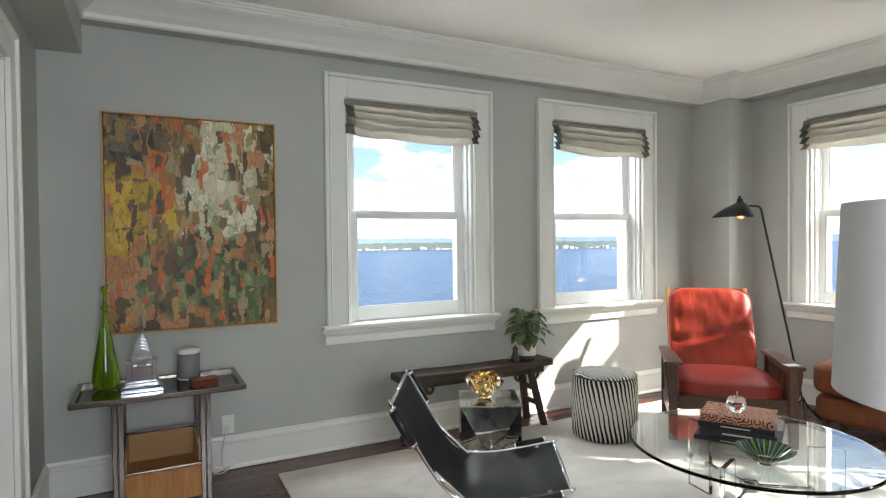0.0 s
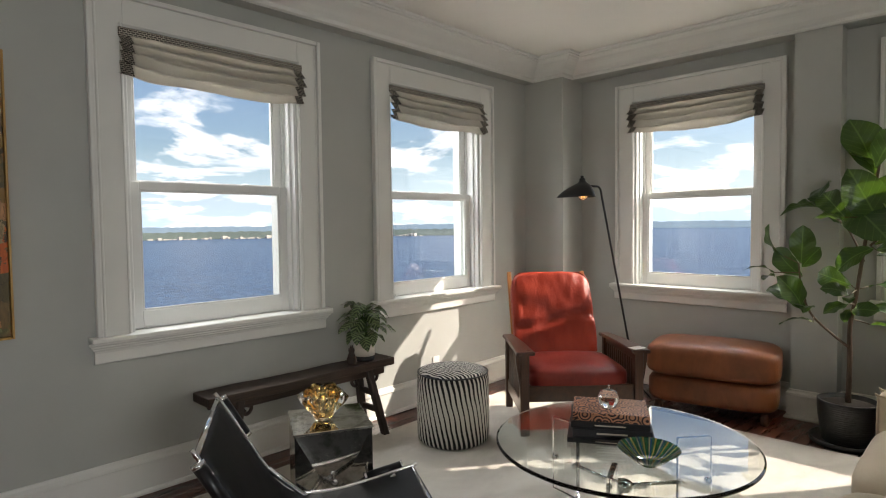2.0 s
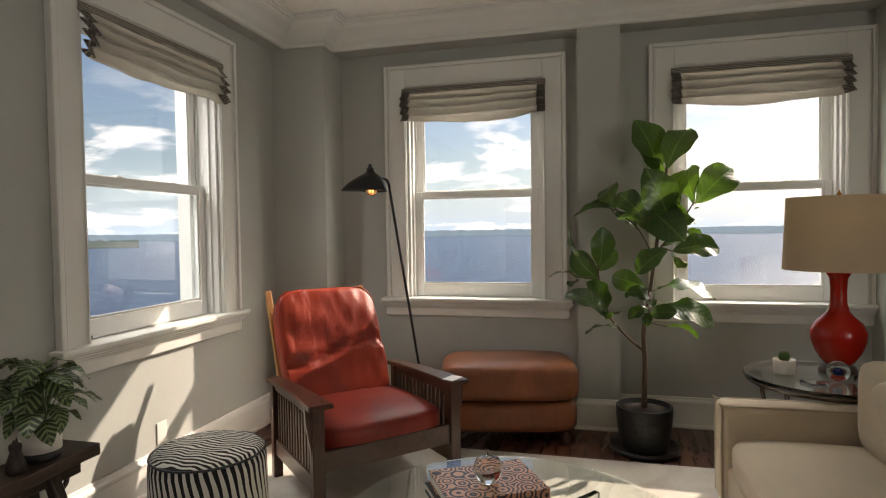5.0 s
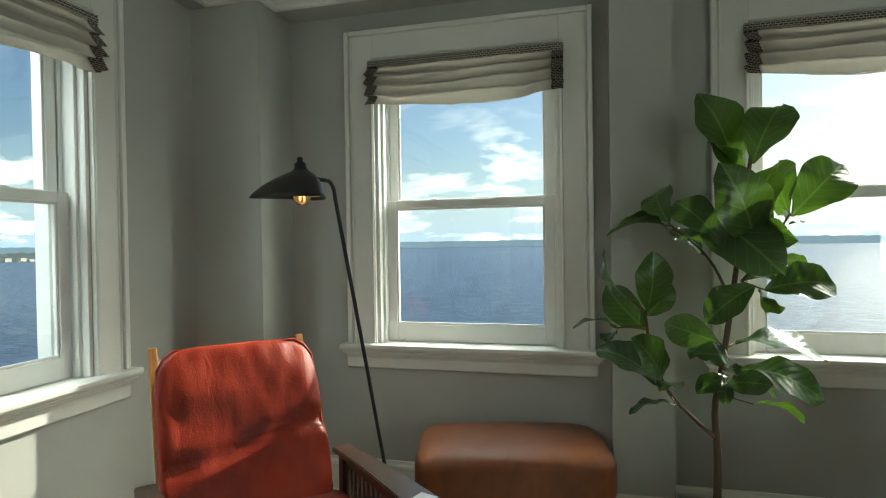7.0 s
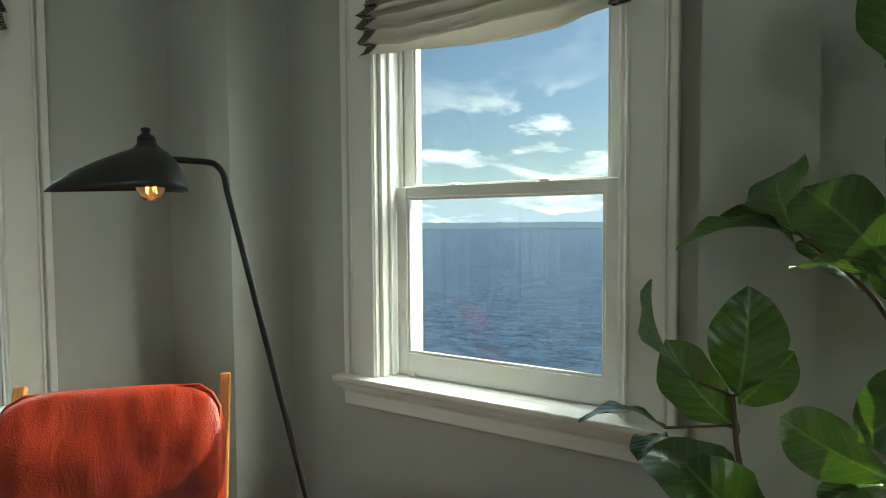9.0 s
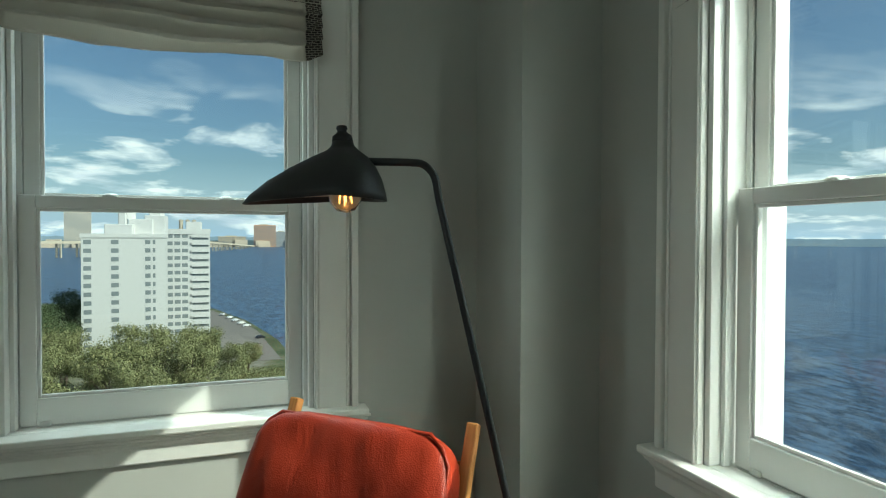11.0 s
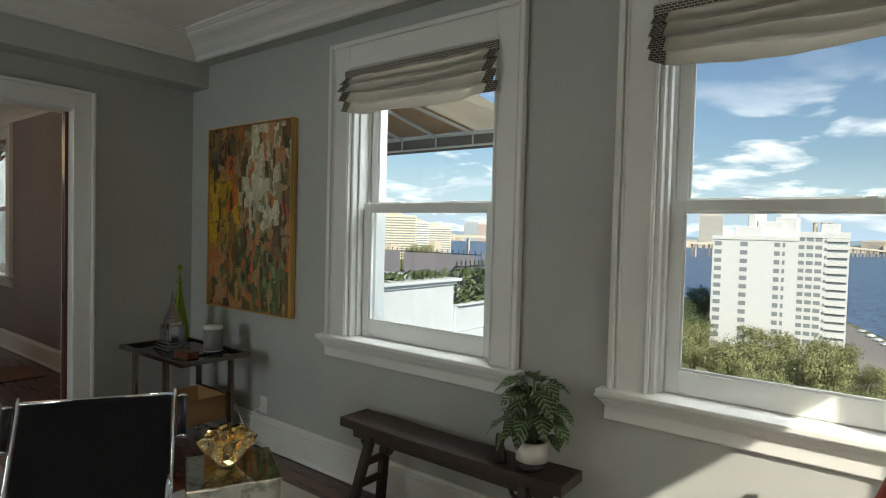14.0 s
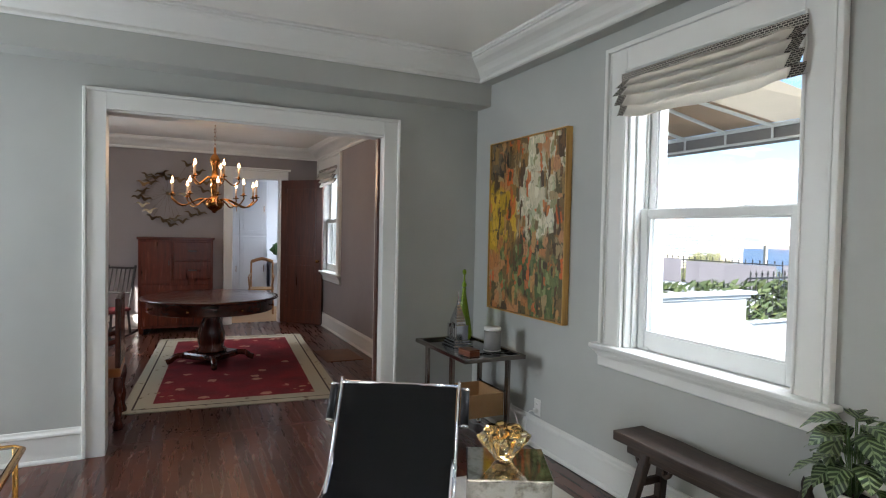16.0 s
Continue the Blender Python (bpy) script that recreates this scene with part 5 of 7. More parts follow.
# ---- bench ----
bench = thing("bench", "worn dark elm bench with scrolled brackets against the wall", "bench", (3.46, 4.52, 0))
top = bmesh.new()
box(top, -0.66, -0.105, 0.470, 0.66, 0.105, 0.522, 0.006, 2)
bmesh.ops.subdivide_edges(top, edges=[e for e in top.edges if e.calc_length() > 0.8], cuts=24)
for v in top.verts:
    n = noise.noise(Vector((v.co.x * 5, v.co.y * 9, v.co.z * 3)))
    v.co += Vector((0, 0.004 * n, 0.004 * n - 0.006 * (1 - (v.co.x / 0.66) ** 2)))
part("seat_plank", top, BENCH_WOOD, bench)
for s in (-1, 1):
    for yy in (-1, 1):
        x0, x1, y0, y1 = s * 0.46, s * 0.555, yy * 0.055, yy * 0.12
        b = bmesh.new()
        w = 0.024
        q = [b.verts.new(p) for p in ((x0 - w, y0 - w, 0.468), (x0 + w, y0 - w, 0.468), (x0 + w, y0 + w, 0.468), (x0 - w, y0 + w, 0.468), (x1 - w, y1 - w, 0), (x1 + w, y1 - w, 0), (x1 + w, y1 + w, 0), (x1 - w, y1 + w, 0))]
        for f in ((0, 1, 2, 3), (7, 6, 5, 4), (0, 4, 5, 1), (1, 5, 6, 2), (2, 6, 7, 3), (3, 7, 4, 0)):
            b.faces.new([q[i] for i in f])
        bmesh.ops.recalc_face_normals(b, faces=b.faces)
        bmesh.ops.bevel(b, geom=b.edges[:], offset=0.006, segments=1, affect="EDGES")
        part("leg", b, BENCH_WOOD_Z, bench)
    for z in (0.18, 0.30):
        xx = s * (0.46 + 0.095 * (0.468 - z) / 0.468)
        yy = 0.055 + 0.065 * (0.468 - z) / 0.468 - 0.022
        part("stretcher", boxes((xx - 0.014, -yy, z - 0.018, xx + 0.014, yy, z + 0.018), bevel=0.004), BENCH_WOOD, bench)
    # apron scrolls either side of the legs
    for d in (-1, 1):
        cx = s * 0.475 + d * 0.085
        pts = [(cx - d * 0.055, 0, 0.445), (cx - d * 0.02, 0, 0.43), (cx + d * 0.01, 0, 0.40)]
        for k in range(14):
            a = k / 13 * 4.6
            r = 0.034 * (1 - k / 17)
            pts.append((cx - d * 0.005 + d * r * math.cos(a - 0.6), 0, 0.375 + r * math.sin(-a + 0.9)))
        part("scroll_bracket", tube(smooth_line(pts, 3), 0.011, 8), BENCH_WOOD, bench, smooth=True)
for y in (-0.055, 0.055):
    part("apron", boxes((-0.60, y - 0.008, 0.415, 0.60, y + 0.008, 0.469), bevel=0.004), BENCH_WOOD, bench)


# ---- leaves ----
def leaf_mesh(name, length, width, fat=0.65, droop=0.35, fold=0.25, wave=0.03, nu=9, nv=6, seed=0):
    """A leaf along +x with its face up: broad towards the tip by 'fat', drooping, folded along the midrib."""
    rnd = random.Random(seed)
    ph = rnd.uniform(0, 6)
    bm = bmesh.new()
    rows = []
    for i in range(nu + 1):
        u = i / nu
        k = math.log(0.5) / math.log(fat)
        w = width / 2 * max(0.03, math.sin(math.pi * min(1, u ** k)) ** (0.62 if fat > 0.55 else 0.85) if 0 < u < 1 else 0.03)
        x = length * (u - 0.12 * droop * u * u)
        zc = length * (0.10 * math.sin(math.pi * u) - droop * u * u * 0.6)
        row = []
        for j in range(nv + 1):
            s = 2 * j / nv - 1
            z = zc + fold * abs(s) * w + wave * length * math.sin(5 * u * 3.14 + ph + s * 2) * abs(s)
            row.append(bm.verts.new((x, s * w, z)))
        rows.append(row)
    for a, b in zip(rows, rows[1:]):
        for k in range(nv):
            bm.faces.new((a[k], b[k], b[k + 1], a[k + 1]))
    uv = bm.loops.layers.uv.new("UVMap")
    for f in bm.faces:
        for lp in f.loops:
            lp[uv].uv = (lp.vert.co.x / length, lp.vert.co.y / width + 0.5)
    me = bpy.data.meshes.new(name)
    bm.normal_update()
    bm.to_mesh(me)
    bm.free()
    for p in me.polygons:
        p.use_smooth = True
    return me


def leaf_material(name, dark, light, rib, stripes=9.0, sharp=0.5, rough=0.3):
    m = Mat(name, light, rough)
    s = m.node("ShaderNodeSeparateXYZ")
    m.link(m.co.outputs["UV"], s.inputs[0])
    side = m.math("ABSOLUTE", m.math("SUBTRACT", s.outputs["Y"], 0.5))
    v = m.math("FRACT", m.math("MULTIPLY", m.math("SUBTRACT", s.outputs["X"], m.math("MULTIPLY", side, 0.55)), stripes))
    band = m.math("ABSOLUTE", m.math("SUBTRACT", v, 0.5))
    c = m.ramp(band, [(sharp - 0.10, light), (sharp, dark)] if name.startswith("prayer") else [(0.025, rib), (0.06, light)])
    ribm = m.ramp(side, [(0.012, (1, 1, 1)), (0.03, (0, 0, 0))])
    c = m.mix(m.ramp(m.noise(7, 3), [(0.3, (0, 0, 0)), (0.7, (1, 1, 1))]), c, m.mix(0.15 if name.startswith("prayer") else 0.6, c, dark))
    c = m.mix(ribm, c, rib)
    m.colour(c)
    m.p.inputs["Transmission Weight"].default_value = 0.0
    m.p.inputs["Coat Weight"].default_value = 0.05
    m.bump(band, 0.5, 0.004)
    tr = m.node("ShaderNodeBsdfTranslucent")
    gain = (1.0, 1.0, 0.8) if name.startswith("prayer") else (8.0, 6.0, 2.0)
    tr.inputs["Color"].default_value = (*(c * g for c, g in zip(light, gain)), 1)
    mx = m.node("ShaderNodeMixShader", Fac=(0.16 if name.startswith("prayer") else 0.13))
    out = m.t.nodes["Material Output"]
    m.link(m.p.outputs[0], mx.inputs[1]).link(tr.outputs[0], mx.inputs[2]).link(mx.outputs[0], out.inputs[0])
    return m.m


FIG_LEAF = leaf_material("fig_leaf", (0.010, 0.028, 0.010), (0.024, 0.064, 0.014), (0.09, 0.16, 0.05), 9.0)
PRAYER_LEAF = leaf_material("prayer_leaf", (0.008, 0.026, 0.009), (0.24, 0.32, 0.14), (0.14, 0.20, 0.08), 6.5, 0.25)
BARK = wood("fig_bark", srgb(60, 46, 36), srgb(112, 92, 74), 3, "z", 0.8, 1.5)


def place_leaf(name, me, mat, parent, at, yaw, pitch, roll=0, size=1.0):
    ob = new(name, me)
    if not me.materials:
        me.materials.append(mat)
    ob.parent = parent
    ob.matrix_local = Matrix.LocRotScale(at, Euler((radians(roll), radians(-pitch), radians(yaw)), "XYZ"), (size,) * 3)
    return ob


# ---- prayer plant and cat on the bench ----
plant = thing("potted_plant", "striped-leaf prayer plant in a white and black pot on the bench", "plant", (3.93, 4.51, 0.5225))
part("pot", lathe([(0.0, 0.0), (0.066, 0.0), (0.068, 0.004), (0.069, 0.035)], 36), BLACK_CERAMIC, plant, "black band at the foot of the pot", smooth=True)
part("pot_rim", lathe([(0.0695, 0.0352), (0.070, 0.12), (0.064, 0.124), (0.062, 0.10), (0.0, 0.10)], 36), WHITE_CERAMIC, plant, "white upper pot", smooth=True)
part("soil", lathe([(0.0, 0.105), (0.061, 0.104), (0.0, 0.112)], 20), SOIL, plant)
rnd = random.Random(11)
pl = [leaf_mesh("prayer_leaf", 0.118, 0.074, 0.5, 0.35 + 0.2 * k, 0.16, 0.03, 9, 4, k) for k in range(3)]
for k in range(40):
    yaw = k * 137.5 + rnd.uniform(-15, 15)
    el = rnd.uniform(0.03, 0.245)
    rad = rnd.uniform(0.03, 0.095) * (1.1 - el * 2)
    a = radians(yaw)
    at = Vector((rad * math.cos(a), rad * math.sin(a), 0.13 + el))
    place_leaf("leaf", pl[k % 3], PRAYER_LEAF, plant, at, yaw, rnd.uniform(-50, 5) + el * 90, rnd.uniform(-18, 18), rnd.uniform(0.95, 1.3))
    part("stem", tube(smooth_line([(0.015 * math.cos(a), 0.015 * math.sin(a), 0.106), (at.x * 0.6, at.y * 0.6, 0.106 + (at.z - 0.106) * 0.6), tuple(at)], 3), 0.0022, 5), FIG_LEAF, plant)
cat = thing("cat_figurine", "small dark brown carved cat figurine on the bench", "figurine", pose(3.79, 4.47, 0.5225, 0, 0, 30))
bm = lathe([(0.0, 0.0), (0.030, 0.0), (0.034, 0.012), (0.032, 0.035), (0.024, 0.062), (0.018, 0.080), (0.021, 0.092), (0.020, 0.108), (0.0, 0.118)], 20)
for s in (-1, 1):
    lathe([(0.008, 0.105), (0.005, 0.120), (0.0, 0.132)], 8, bm, (s * 0.012, 0, 0))
part("body", bm, BENCH_WOOD_Z, cat, smooth=True)

# ---- zebra pouf ----
_z = Mat("zebra_stripe_weave", (0.8, 0.78, 0.72), 0.85)
_s = _z.node("ShaderNodeSeparateXYZ")
_z.link(_z.co.outputs["Object"], _s.inputs[0])
_ang = _z.node("ShaderNodeMath")
_ang.operation = "ARCTAN2"
_z.link(_s.outputs["Y"], _ang.inputs[0]).link(_s.outputs["X"], _ang.inputs[1])
_wob = _z.noise(3.0, 2)
_t = _z.math("ADD", _z.math("MULTIPLY", _ang.outputs[0], 46 / 6.2832), _z.math("MULTIPLY", _s.outputs["Z"], 6.0))
_t = _z.math("ADD", _t, _z.math("MULTIPLY", _wob, 1.2))
_side = _z.math("ABSOLUTE", _z.math("SUBTRACT", _z.math("FRACT", _t), 0.5))
_wid = _z.math("ADD", _z.math("MULTIPLY", _z.math("POWER", _z.math("ABSOLUTE", _z.math("DIVIDE", _z.math("SUBTRACT", _s.outputs["Z"], 0.235), 0.235)), 1.5), 0.20), 0.13)
_sm = _z.math("LESS_THAN", _side, _wid)
_tt = _z.math("ADD", _z.math("MULTIPLY", _s.outputs["X"], 44.0), _z.math("MULTIPLY", _z.noise(5.0, 2), 5.0))
_tm = _z.math("LESS_THAN", _z.math("ABSOLUTE", _z.math("SUBTRACT", _z.math("FRACT", _tt), 0.5)), 0.27)
_istop = _z.math("GREATER_THAN", _s.outputs["Z"], 0.455)
_mask = _z.math("ADD", _z.math("MULTIPLY", _sm, _z.math("SUBTRACT", 1.0, _istop)), _z.math("MULTIPLY", _tm, _istop))
_z.colour(_z.mix(_mask, srgb(206, 202, 192), srgb(24, 22, 22)))
_z.bump(_z.noise(380, 2), 0.4, 0.002)
pouf = thing("pouf", "round black and white zebra-striped upholstered pouf", "pouf", (4.27, 4.00, 0.012))
part("cover", lathe([(0.0, 0.0), (0.215, 0.0), (0.234, 0.014), (0.240, 0.05), (0.243, 0.23), (0.240, 0.42), (0.232, 0.452), (0.210, 0.470), (0.12, 0.482), (0.0, 0.484)], 64), _z.m, pouf, smooth=True)
part("piping", tube([(0.234 * math.cos(a), 0.234 * math.sin(a), 0.455) for a in [2 * math.pi * k / 64 for k in range(64)]], 0.005, 6, closed=True), BLACK_LEATHER, pouf)

# ---- reclining armchair ----
chair = thing("armchair", "dark oak slatted armchair with orange-red leather cushions", "armchair", pose(4.865, 3.375, 0.012, 0, 0, -43.6))
AW = 0.385
for s in (-1, 1):
    x = s * AW
    # flat arm, wider in front, bowed
    bm = bmesh.new()
    n = 10
    up, dn = [], []
    for i in range(n + 1):
        v = i / n
        y = -0.05 + v * 0.80
        w = 0.062 - 0.022 * v
        z = 0.588 - 0.03 * v * v
        for lst, zz in ((up, z), (dn, z - 0.024)):
            lst.append((bm.verts.new((x - w, y, zz)), bm.verts.new((x + w, y, zz))))
    for i in range(n):
        for q in ((up[i][0], up[i][1], up[i + 1][1], up[i + 1][0]), (dn[i][0], dn[i + 1][0], dn[i + 1][1], dn[i][1]), (up[i][0], up[i + 1][0], dn[i + 1][0], dn[i][0]), (up[i][1], dn[i][1], dn[i + 1][1], up[i + 1][1])):
            bm.faces.new(q)
    bm.faces.new((up[0][0], dn[0][0], dn[0][1], up[0][1]))
    bm.faces.new((up[n][0], up[n][1], dn[n][1], dn[n][0]))
    bmesh.ops.recalc_face_normals(bm, faces=bm.faces)
    bmesh.ops.bevel(bm, geom=[e for e in bm.edges if e.is_boundary or e.calc_face_angle(0) > 1.0], offset=0.004, segments=2, affect="EDGES")
    part("arm", bm, OAK_DARK, chair)
    for px in (-0.026, 0.026):
        part("peg", boxes((x + px - 0.008, 0.0, 0.5885, x + px + 0.008, 0.016, 0.591), bevel=0.002), OAK_DARK, chair)
    part("front_leg", boxes((x - 0.030, -0.010, 0, x + 0.030, 0.045, 0.563), bevel=0.004), OAK_DARK_Z, chair)
    part("back_leg", boxes((x - 0.026, 0.66, 0, x + 0.026, 0.71, 0.535), bevel=0.004), OAK_DARK_Z, chair)
    # corbel under the arm
    b = extrude_poly([(0, 0.563), (0.03, 0.563), (0.026, 0.50), (0.014, 0.42), (0.003, 0.36), (0, 0.30)], 0.022)
    moved(b, Matrix.Translation((x + s * 0.0305, 0.006, 0)) @ Matrix(((s, 0, 0, 0), (0, 0, 1, 0), (0, 1, 0, 0), (0, 0, 0, 1))))
    bmesh.ops.recalc_face_normals(b, faces=b.faces)
    part("corbel", b, OAK_DARK_Z, chair)
    part("side_rail", boxes((x - 0.014, 0.0455, 0.13, x + 0.014, 0.6595, 0.22), bevel=0.003), OAK_DARK, chair)
    part("top_rail", boxes((x - 0.012, 0.0455, 0.50, x + 0.012, 0.6595, 0.545), bevel=0.003), OAK_DARK, chair)
    for k in range(13):
        y = 0.075 + k * 0.0445
        part("slat", boxes((x - 0.007, y, 0.2205, x + 0.007, y + 0.022, 0.4995), bevel=0.002), OAK_DARK_Z, chair)
part("front_rail", boxes((-AW + 0.031, 0.004, 0.24, AW - 0.031, 0.030, 0.345), bevel=0.003), OAK_DARK, chair)
part("seat_rail", boxes((-AW + 0.027, 0.64, 0.20, AW - 0.027, 0.659, 0.30), bevel=0.003), OAK_DARK, chair)
part("seat_platform", boxes((-AW + 0.033, 0.031, 0.27, AW - 0.033, 0.639, 0.30)), OAK_DARK, chair)
part("seat_cushion", cushion(bmesh.new(), 0, 0.335, 0.375, 0.695, 0.66, 0.15, 0.45, 10, 0.35), SEAT_LEATHER, chair, "dark red leather seat cushion", smooth=True)
TILT_B = pose(-0.03, 0.63, 0.36, -25, 0, 0)
back = part("back_cushion", cushion(bmesh.new(), 0, -0.055, 0.345, 0.64, 0.15, 0.73, 0.16, 22), RED_LEATHER, chair, "orange-red leather back cushion with creases", smooth=True)
back.matrix_local = TILT_B
for v in back.data.vertices:
    n = noise.noise(v.co * 6) * 0.7 + noise.noise(Vector((v.co.x * 22, v.co.y * 9, v.co.z * 7))) * 0.45
    crease = math.exp(-((v.co.z - 0.30 - 0.05 * math.sin(v.co.x * 7)) / 0.028) ** 2)
    v.co.y += 0.018 * n + (0.026 * crease if v.co.y < -0.05 else 0)
for s in (-1, 1):
    o = part("back_post", boxes((s * 0.305 - 0.017, 0.022, -0.12, s * 0.305 + 0.017, 0.055, 0.755), bevel=0.005, seg=2), OAK_LIGHT, chair, "golden oak back post")
    o.matrix_local = TILT_B
for z in (0.05, 0.24, 0.43, 0.62):
    o = part("back_slat", boxes((-0.2875, 0.030, z - 0.03, 0.2875, 0.042, z + 0.03), bevel=0.003), OAK_LIGHT, chair)
    o.matrix_local = TILT_B
piping = [(0.306 * math.copysign(min(1, abs(math.cos(a)) * 1.3), math.cos(a)), -0.098, 0.345 + 0.352 * math.copysign(min(1, abs(math.sin(a)) * 1.3), math.sin(a))) for a in [2 * math.pi * k / 48 for k in range(48)]]
part("piping", tube(piping, 0.0055, 6, closed=True), RED_LEATHER, back, "leather piping", smooth=True)
card = thing("card", "small white card lying on the chair arm", "card", pose(5.14, 3.12, 0.6035, 0, 0, -20))
part("sheet", boxes((-0.05, -0.035, 0, 0.05, 0.035, 0.002)), WHITE_PLASTIC, card)

# ---- floor lamp ----
lamp = thing("floor_lamp", "black enamel floor lamp with swooping shade and tripod foot", "floor lamp", (5.85, 3.47, 0.0))
elbow = Vector((5.520 - 5.85, 3.600 - 3.47, 1.716))
top_run = [(0, 0, 0.16), (-0.158, 0.062, 0.90), (elbow.x + 0.012, elbow.y - 0.004, 1.645), (elbow.x + 0.003, elbow.y, 1.692), (elbow.x - 0.02, elbow.y + 0.006, 1.717), (elbow.x - 0.05, elbow.y + 0.012, 1.721), (-0.465, 0.160, 1.721)]
pole = [Vector(top_run[0]), Vector(top_run[1]), *smooth_line(top_run[2:6], 5), Vector(top_run[6])]
part("pole", tube(pole, 0.0085, 12), BLACK_PAINT, lamp, smooth=True)
for k in range(3):
    a = radians(100 + 120 * k)
    part("leg", tube(smooth_line([(0, 0, 0.20), (0.05 * math.cos(a), 0.05 * math.sin(a), 0.12), (0.16 * math.cos(a), 0.16 * math.sin(a), 0.008)], 5), 0.007, 8), BLACK_PAINT, lamp, smooth=True)
part("joint", tube([(-0.465, 0.160, 1.721), (-0.475, 0.162, 1.719), (-0.500, 0.168, 1.712)], 0.006, 10), CHROME, lamp, "small chrome swivel joint", smooth=True)
# shade: a dome drawn out to a long beak
HEAD = Vector((5.336 - 5.85, 3.645 - 3.47, 1.688))
def beak_shade(shrink, drop, profile, thick):
    """The lamp's dome drawn out to a long beak, open below."""
    bm = bmesh.new()
    seg, ring = 48, []
    for r, z in profile:
        row = []
        for i in range(seg):
            a = 2 * math.pi * i / seg
            reach = max(0, (r - 0.03) / 0.094)
            c = math.cos(a)
            stretch = 1 + (0.95 * reach ** 1.3) * max(0, c) ** 1.6
            sq = 1 - 0.18 * reach
            row.append(bm.verts.new((shrink * r * stretch * (1 if c > 0 else 1 - 0.24 * reach) * c, shrink * r * sq * math.sin(a), z - drop - 0.012 * reach * max(0, -c))))
        ring.append(row)
    for p, q in zip(ring, ring[1:]):
        for i in range(seg):
            bm.faces.new((p[i], q[i], q[(i + 1) % seg], p[(i + 1) % seg]))
    bm.faces.new(ring[0])
    bmesh.ops.recalc_face_normals(bm, faces=bm.faces)
    bmesh.ops.solidify(bm, geom=bm.faces[:], thickness=thick)
    return bm


prof = [(0.022, 0.085), (0.026, 0.070), (0.036, 0.060), (0.060, 0.047), (0.085, 0.026), (0.105, 0.0), (0.119, -0.030), (0.124, -0.048)]
sh = part("shade", beak_shade(1.0, 0.0, prof, 0.0025), BLACK_PAINT, lamp, smooth=True)
sh.matrix_local = Matrix.Translation(HEAD) @ pose(0, 0, 0, 0, 3, 155) @ Matrix.Scale(0.94, 4)
part("lining", beak_shade(0.965, 0.0045, prof[2:7], 0.001), painted("cream_enamel_lining", srgb(226, 214, 194), 0.45, 0.04, 0.04), sh, "cream enamelled inside of the shade", smooth=True)
part("neck", lathe([(0.024, 0.080), (0.022, 0.092), (0.013, 0.099), (0.010, 0.103), (0.013, 0.109), (0.011, 0.115), (0.0, 0.118)], 20), BLACK_PAINT, sh, smooth=True)
BULB = Mat("warm_bulb_filament", (1.0, 0.55, 0.2), 0.3)
BULB.p.inputs["Emission Color"].default_value = (1.0, 0.42, 0.10, 1)
BULB.p.inputs["Emission Strength"].default_value = 5.0
bulb = part("bulb", lathe([(0.0, -0.082), (0.020, -0.077), (0.035, -0.058), (0.038, -0.036), (0.031, -0.010), (0.016, 0.011), (0.014, 0.036), (0.0, 0.036)], 20), CLEAR, sh, "clear bulb with glowing filament", smooth=True)
for k in range(4):
    fx, fy = 0.010 * math.cos(k * 1.571 + 0.4), 0.010 * math.sin(k * 1.571 + 0.4)
    part("filament", tube([(fx * 0.5, fy * 0.5, -0.010), (fx, fy, -0.055), (fy * 0.4, -fx * 0.4, -0.012)], 0.0011, 5), BULB.m, bulb, "glowing orange filament")

# ---- leather footstool ----
ott = thing("ottoman", "tan leather box footstool with a padded seamed top on bun feet", "ottoman", pose(6.05, 2.945, 0, 0, 0, 12))
OX, OY = 0.55, 0.90
part("base", cushion(bmesh.new(), 0, 0, 0.185, OX - 0.01, OY - 0.015, 0.21, 0.05, 8), TAN_LEATHER, ott, smooth=True)
bm = cushion(bmesh.new(), 0, 0, 0.405, OX + 0.02, OY + 0.01, 0.25, 0.16, 12, 0.12)
for v in bm.verts:
    for y in (-0.14, 0.14):
        v.co.z -= 0.006 * math.exp(-((v.co.y - y) / 0.012) ** 2) * (1 if v.co.z > 0.4 else 0)
part("top_cushion", bm, TAN_LEATHER, ott, smooth=True)
for y in (-0.14, 0.14):
    part("seam", tube([(-0.275, y, 0.45), (-0.265, y, 0.505), (-0.22, y, 0.527), (-0.08, y, 0.538), (0.08, y, 0.538), (0.22, y, 0.527), (0.265, y, 0.505)], 0.003, 6), TAN_LEATHER, ott)
for sx in (-1, 1):
    for sy in (-1, 1):
        part("foot", lathe([(0.0, 0.0), (0.018, 0.0), (0.030, 0.02), (0.032, 0.045), (0.024, 0.06), (0.026, 0.082), (0.0, 0.083)], 18, centre=(sx * 0.20, sy * 0.36, 0)), OAK_DARK_Z, ott, smooth=True)

# ---- fiddle-leaf fig ----
fig = thing("fiddle_leaf_fig", "tall fiddle-leaf fig in a black ribbed pot on a saucer", "plant", (5.93, 2.07, 0))
part("saucer", lathe([(0.0, 0.0), (0.195, 0.0), (0.212, 0.012), (0.216, 0.04), (0.206, 0.04), (0.200, 0.016), (0.0, 0.014)], 48), BLACK_CERAMIC, fig, smooth=True)
prof = [(0.0, 0.0145), (0.138, 0.0145)]
for k in range(19):
    z = 0.022 + k * 0.0135
    r = 0.140 + 0.030 * math.sin(1.5 * k / 18)
    prof += [(r, z), (r + 0.0022, z + 0.0045), (r, z + 0.009)]
prof += [(0.171, 0.284), (0.160, 0.286), (0.156, 0.255), (0.0, 0.254)]
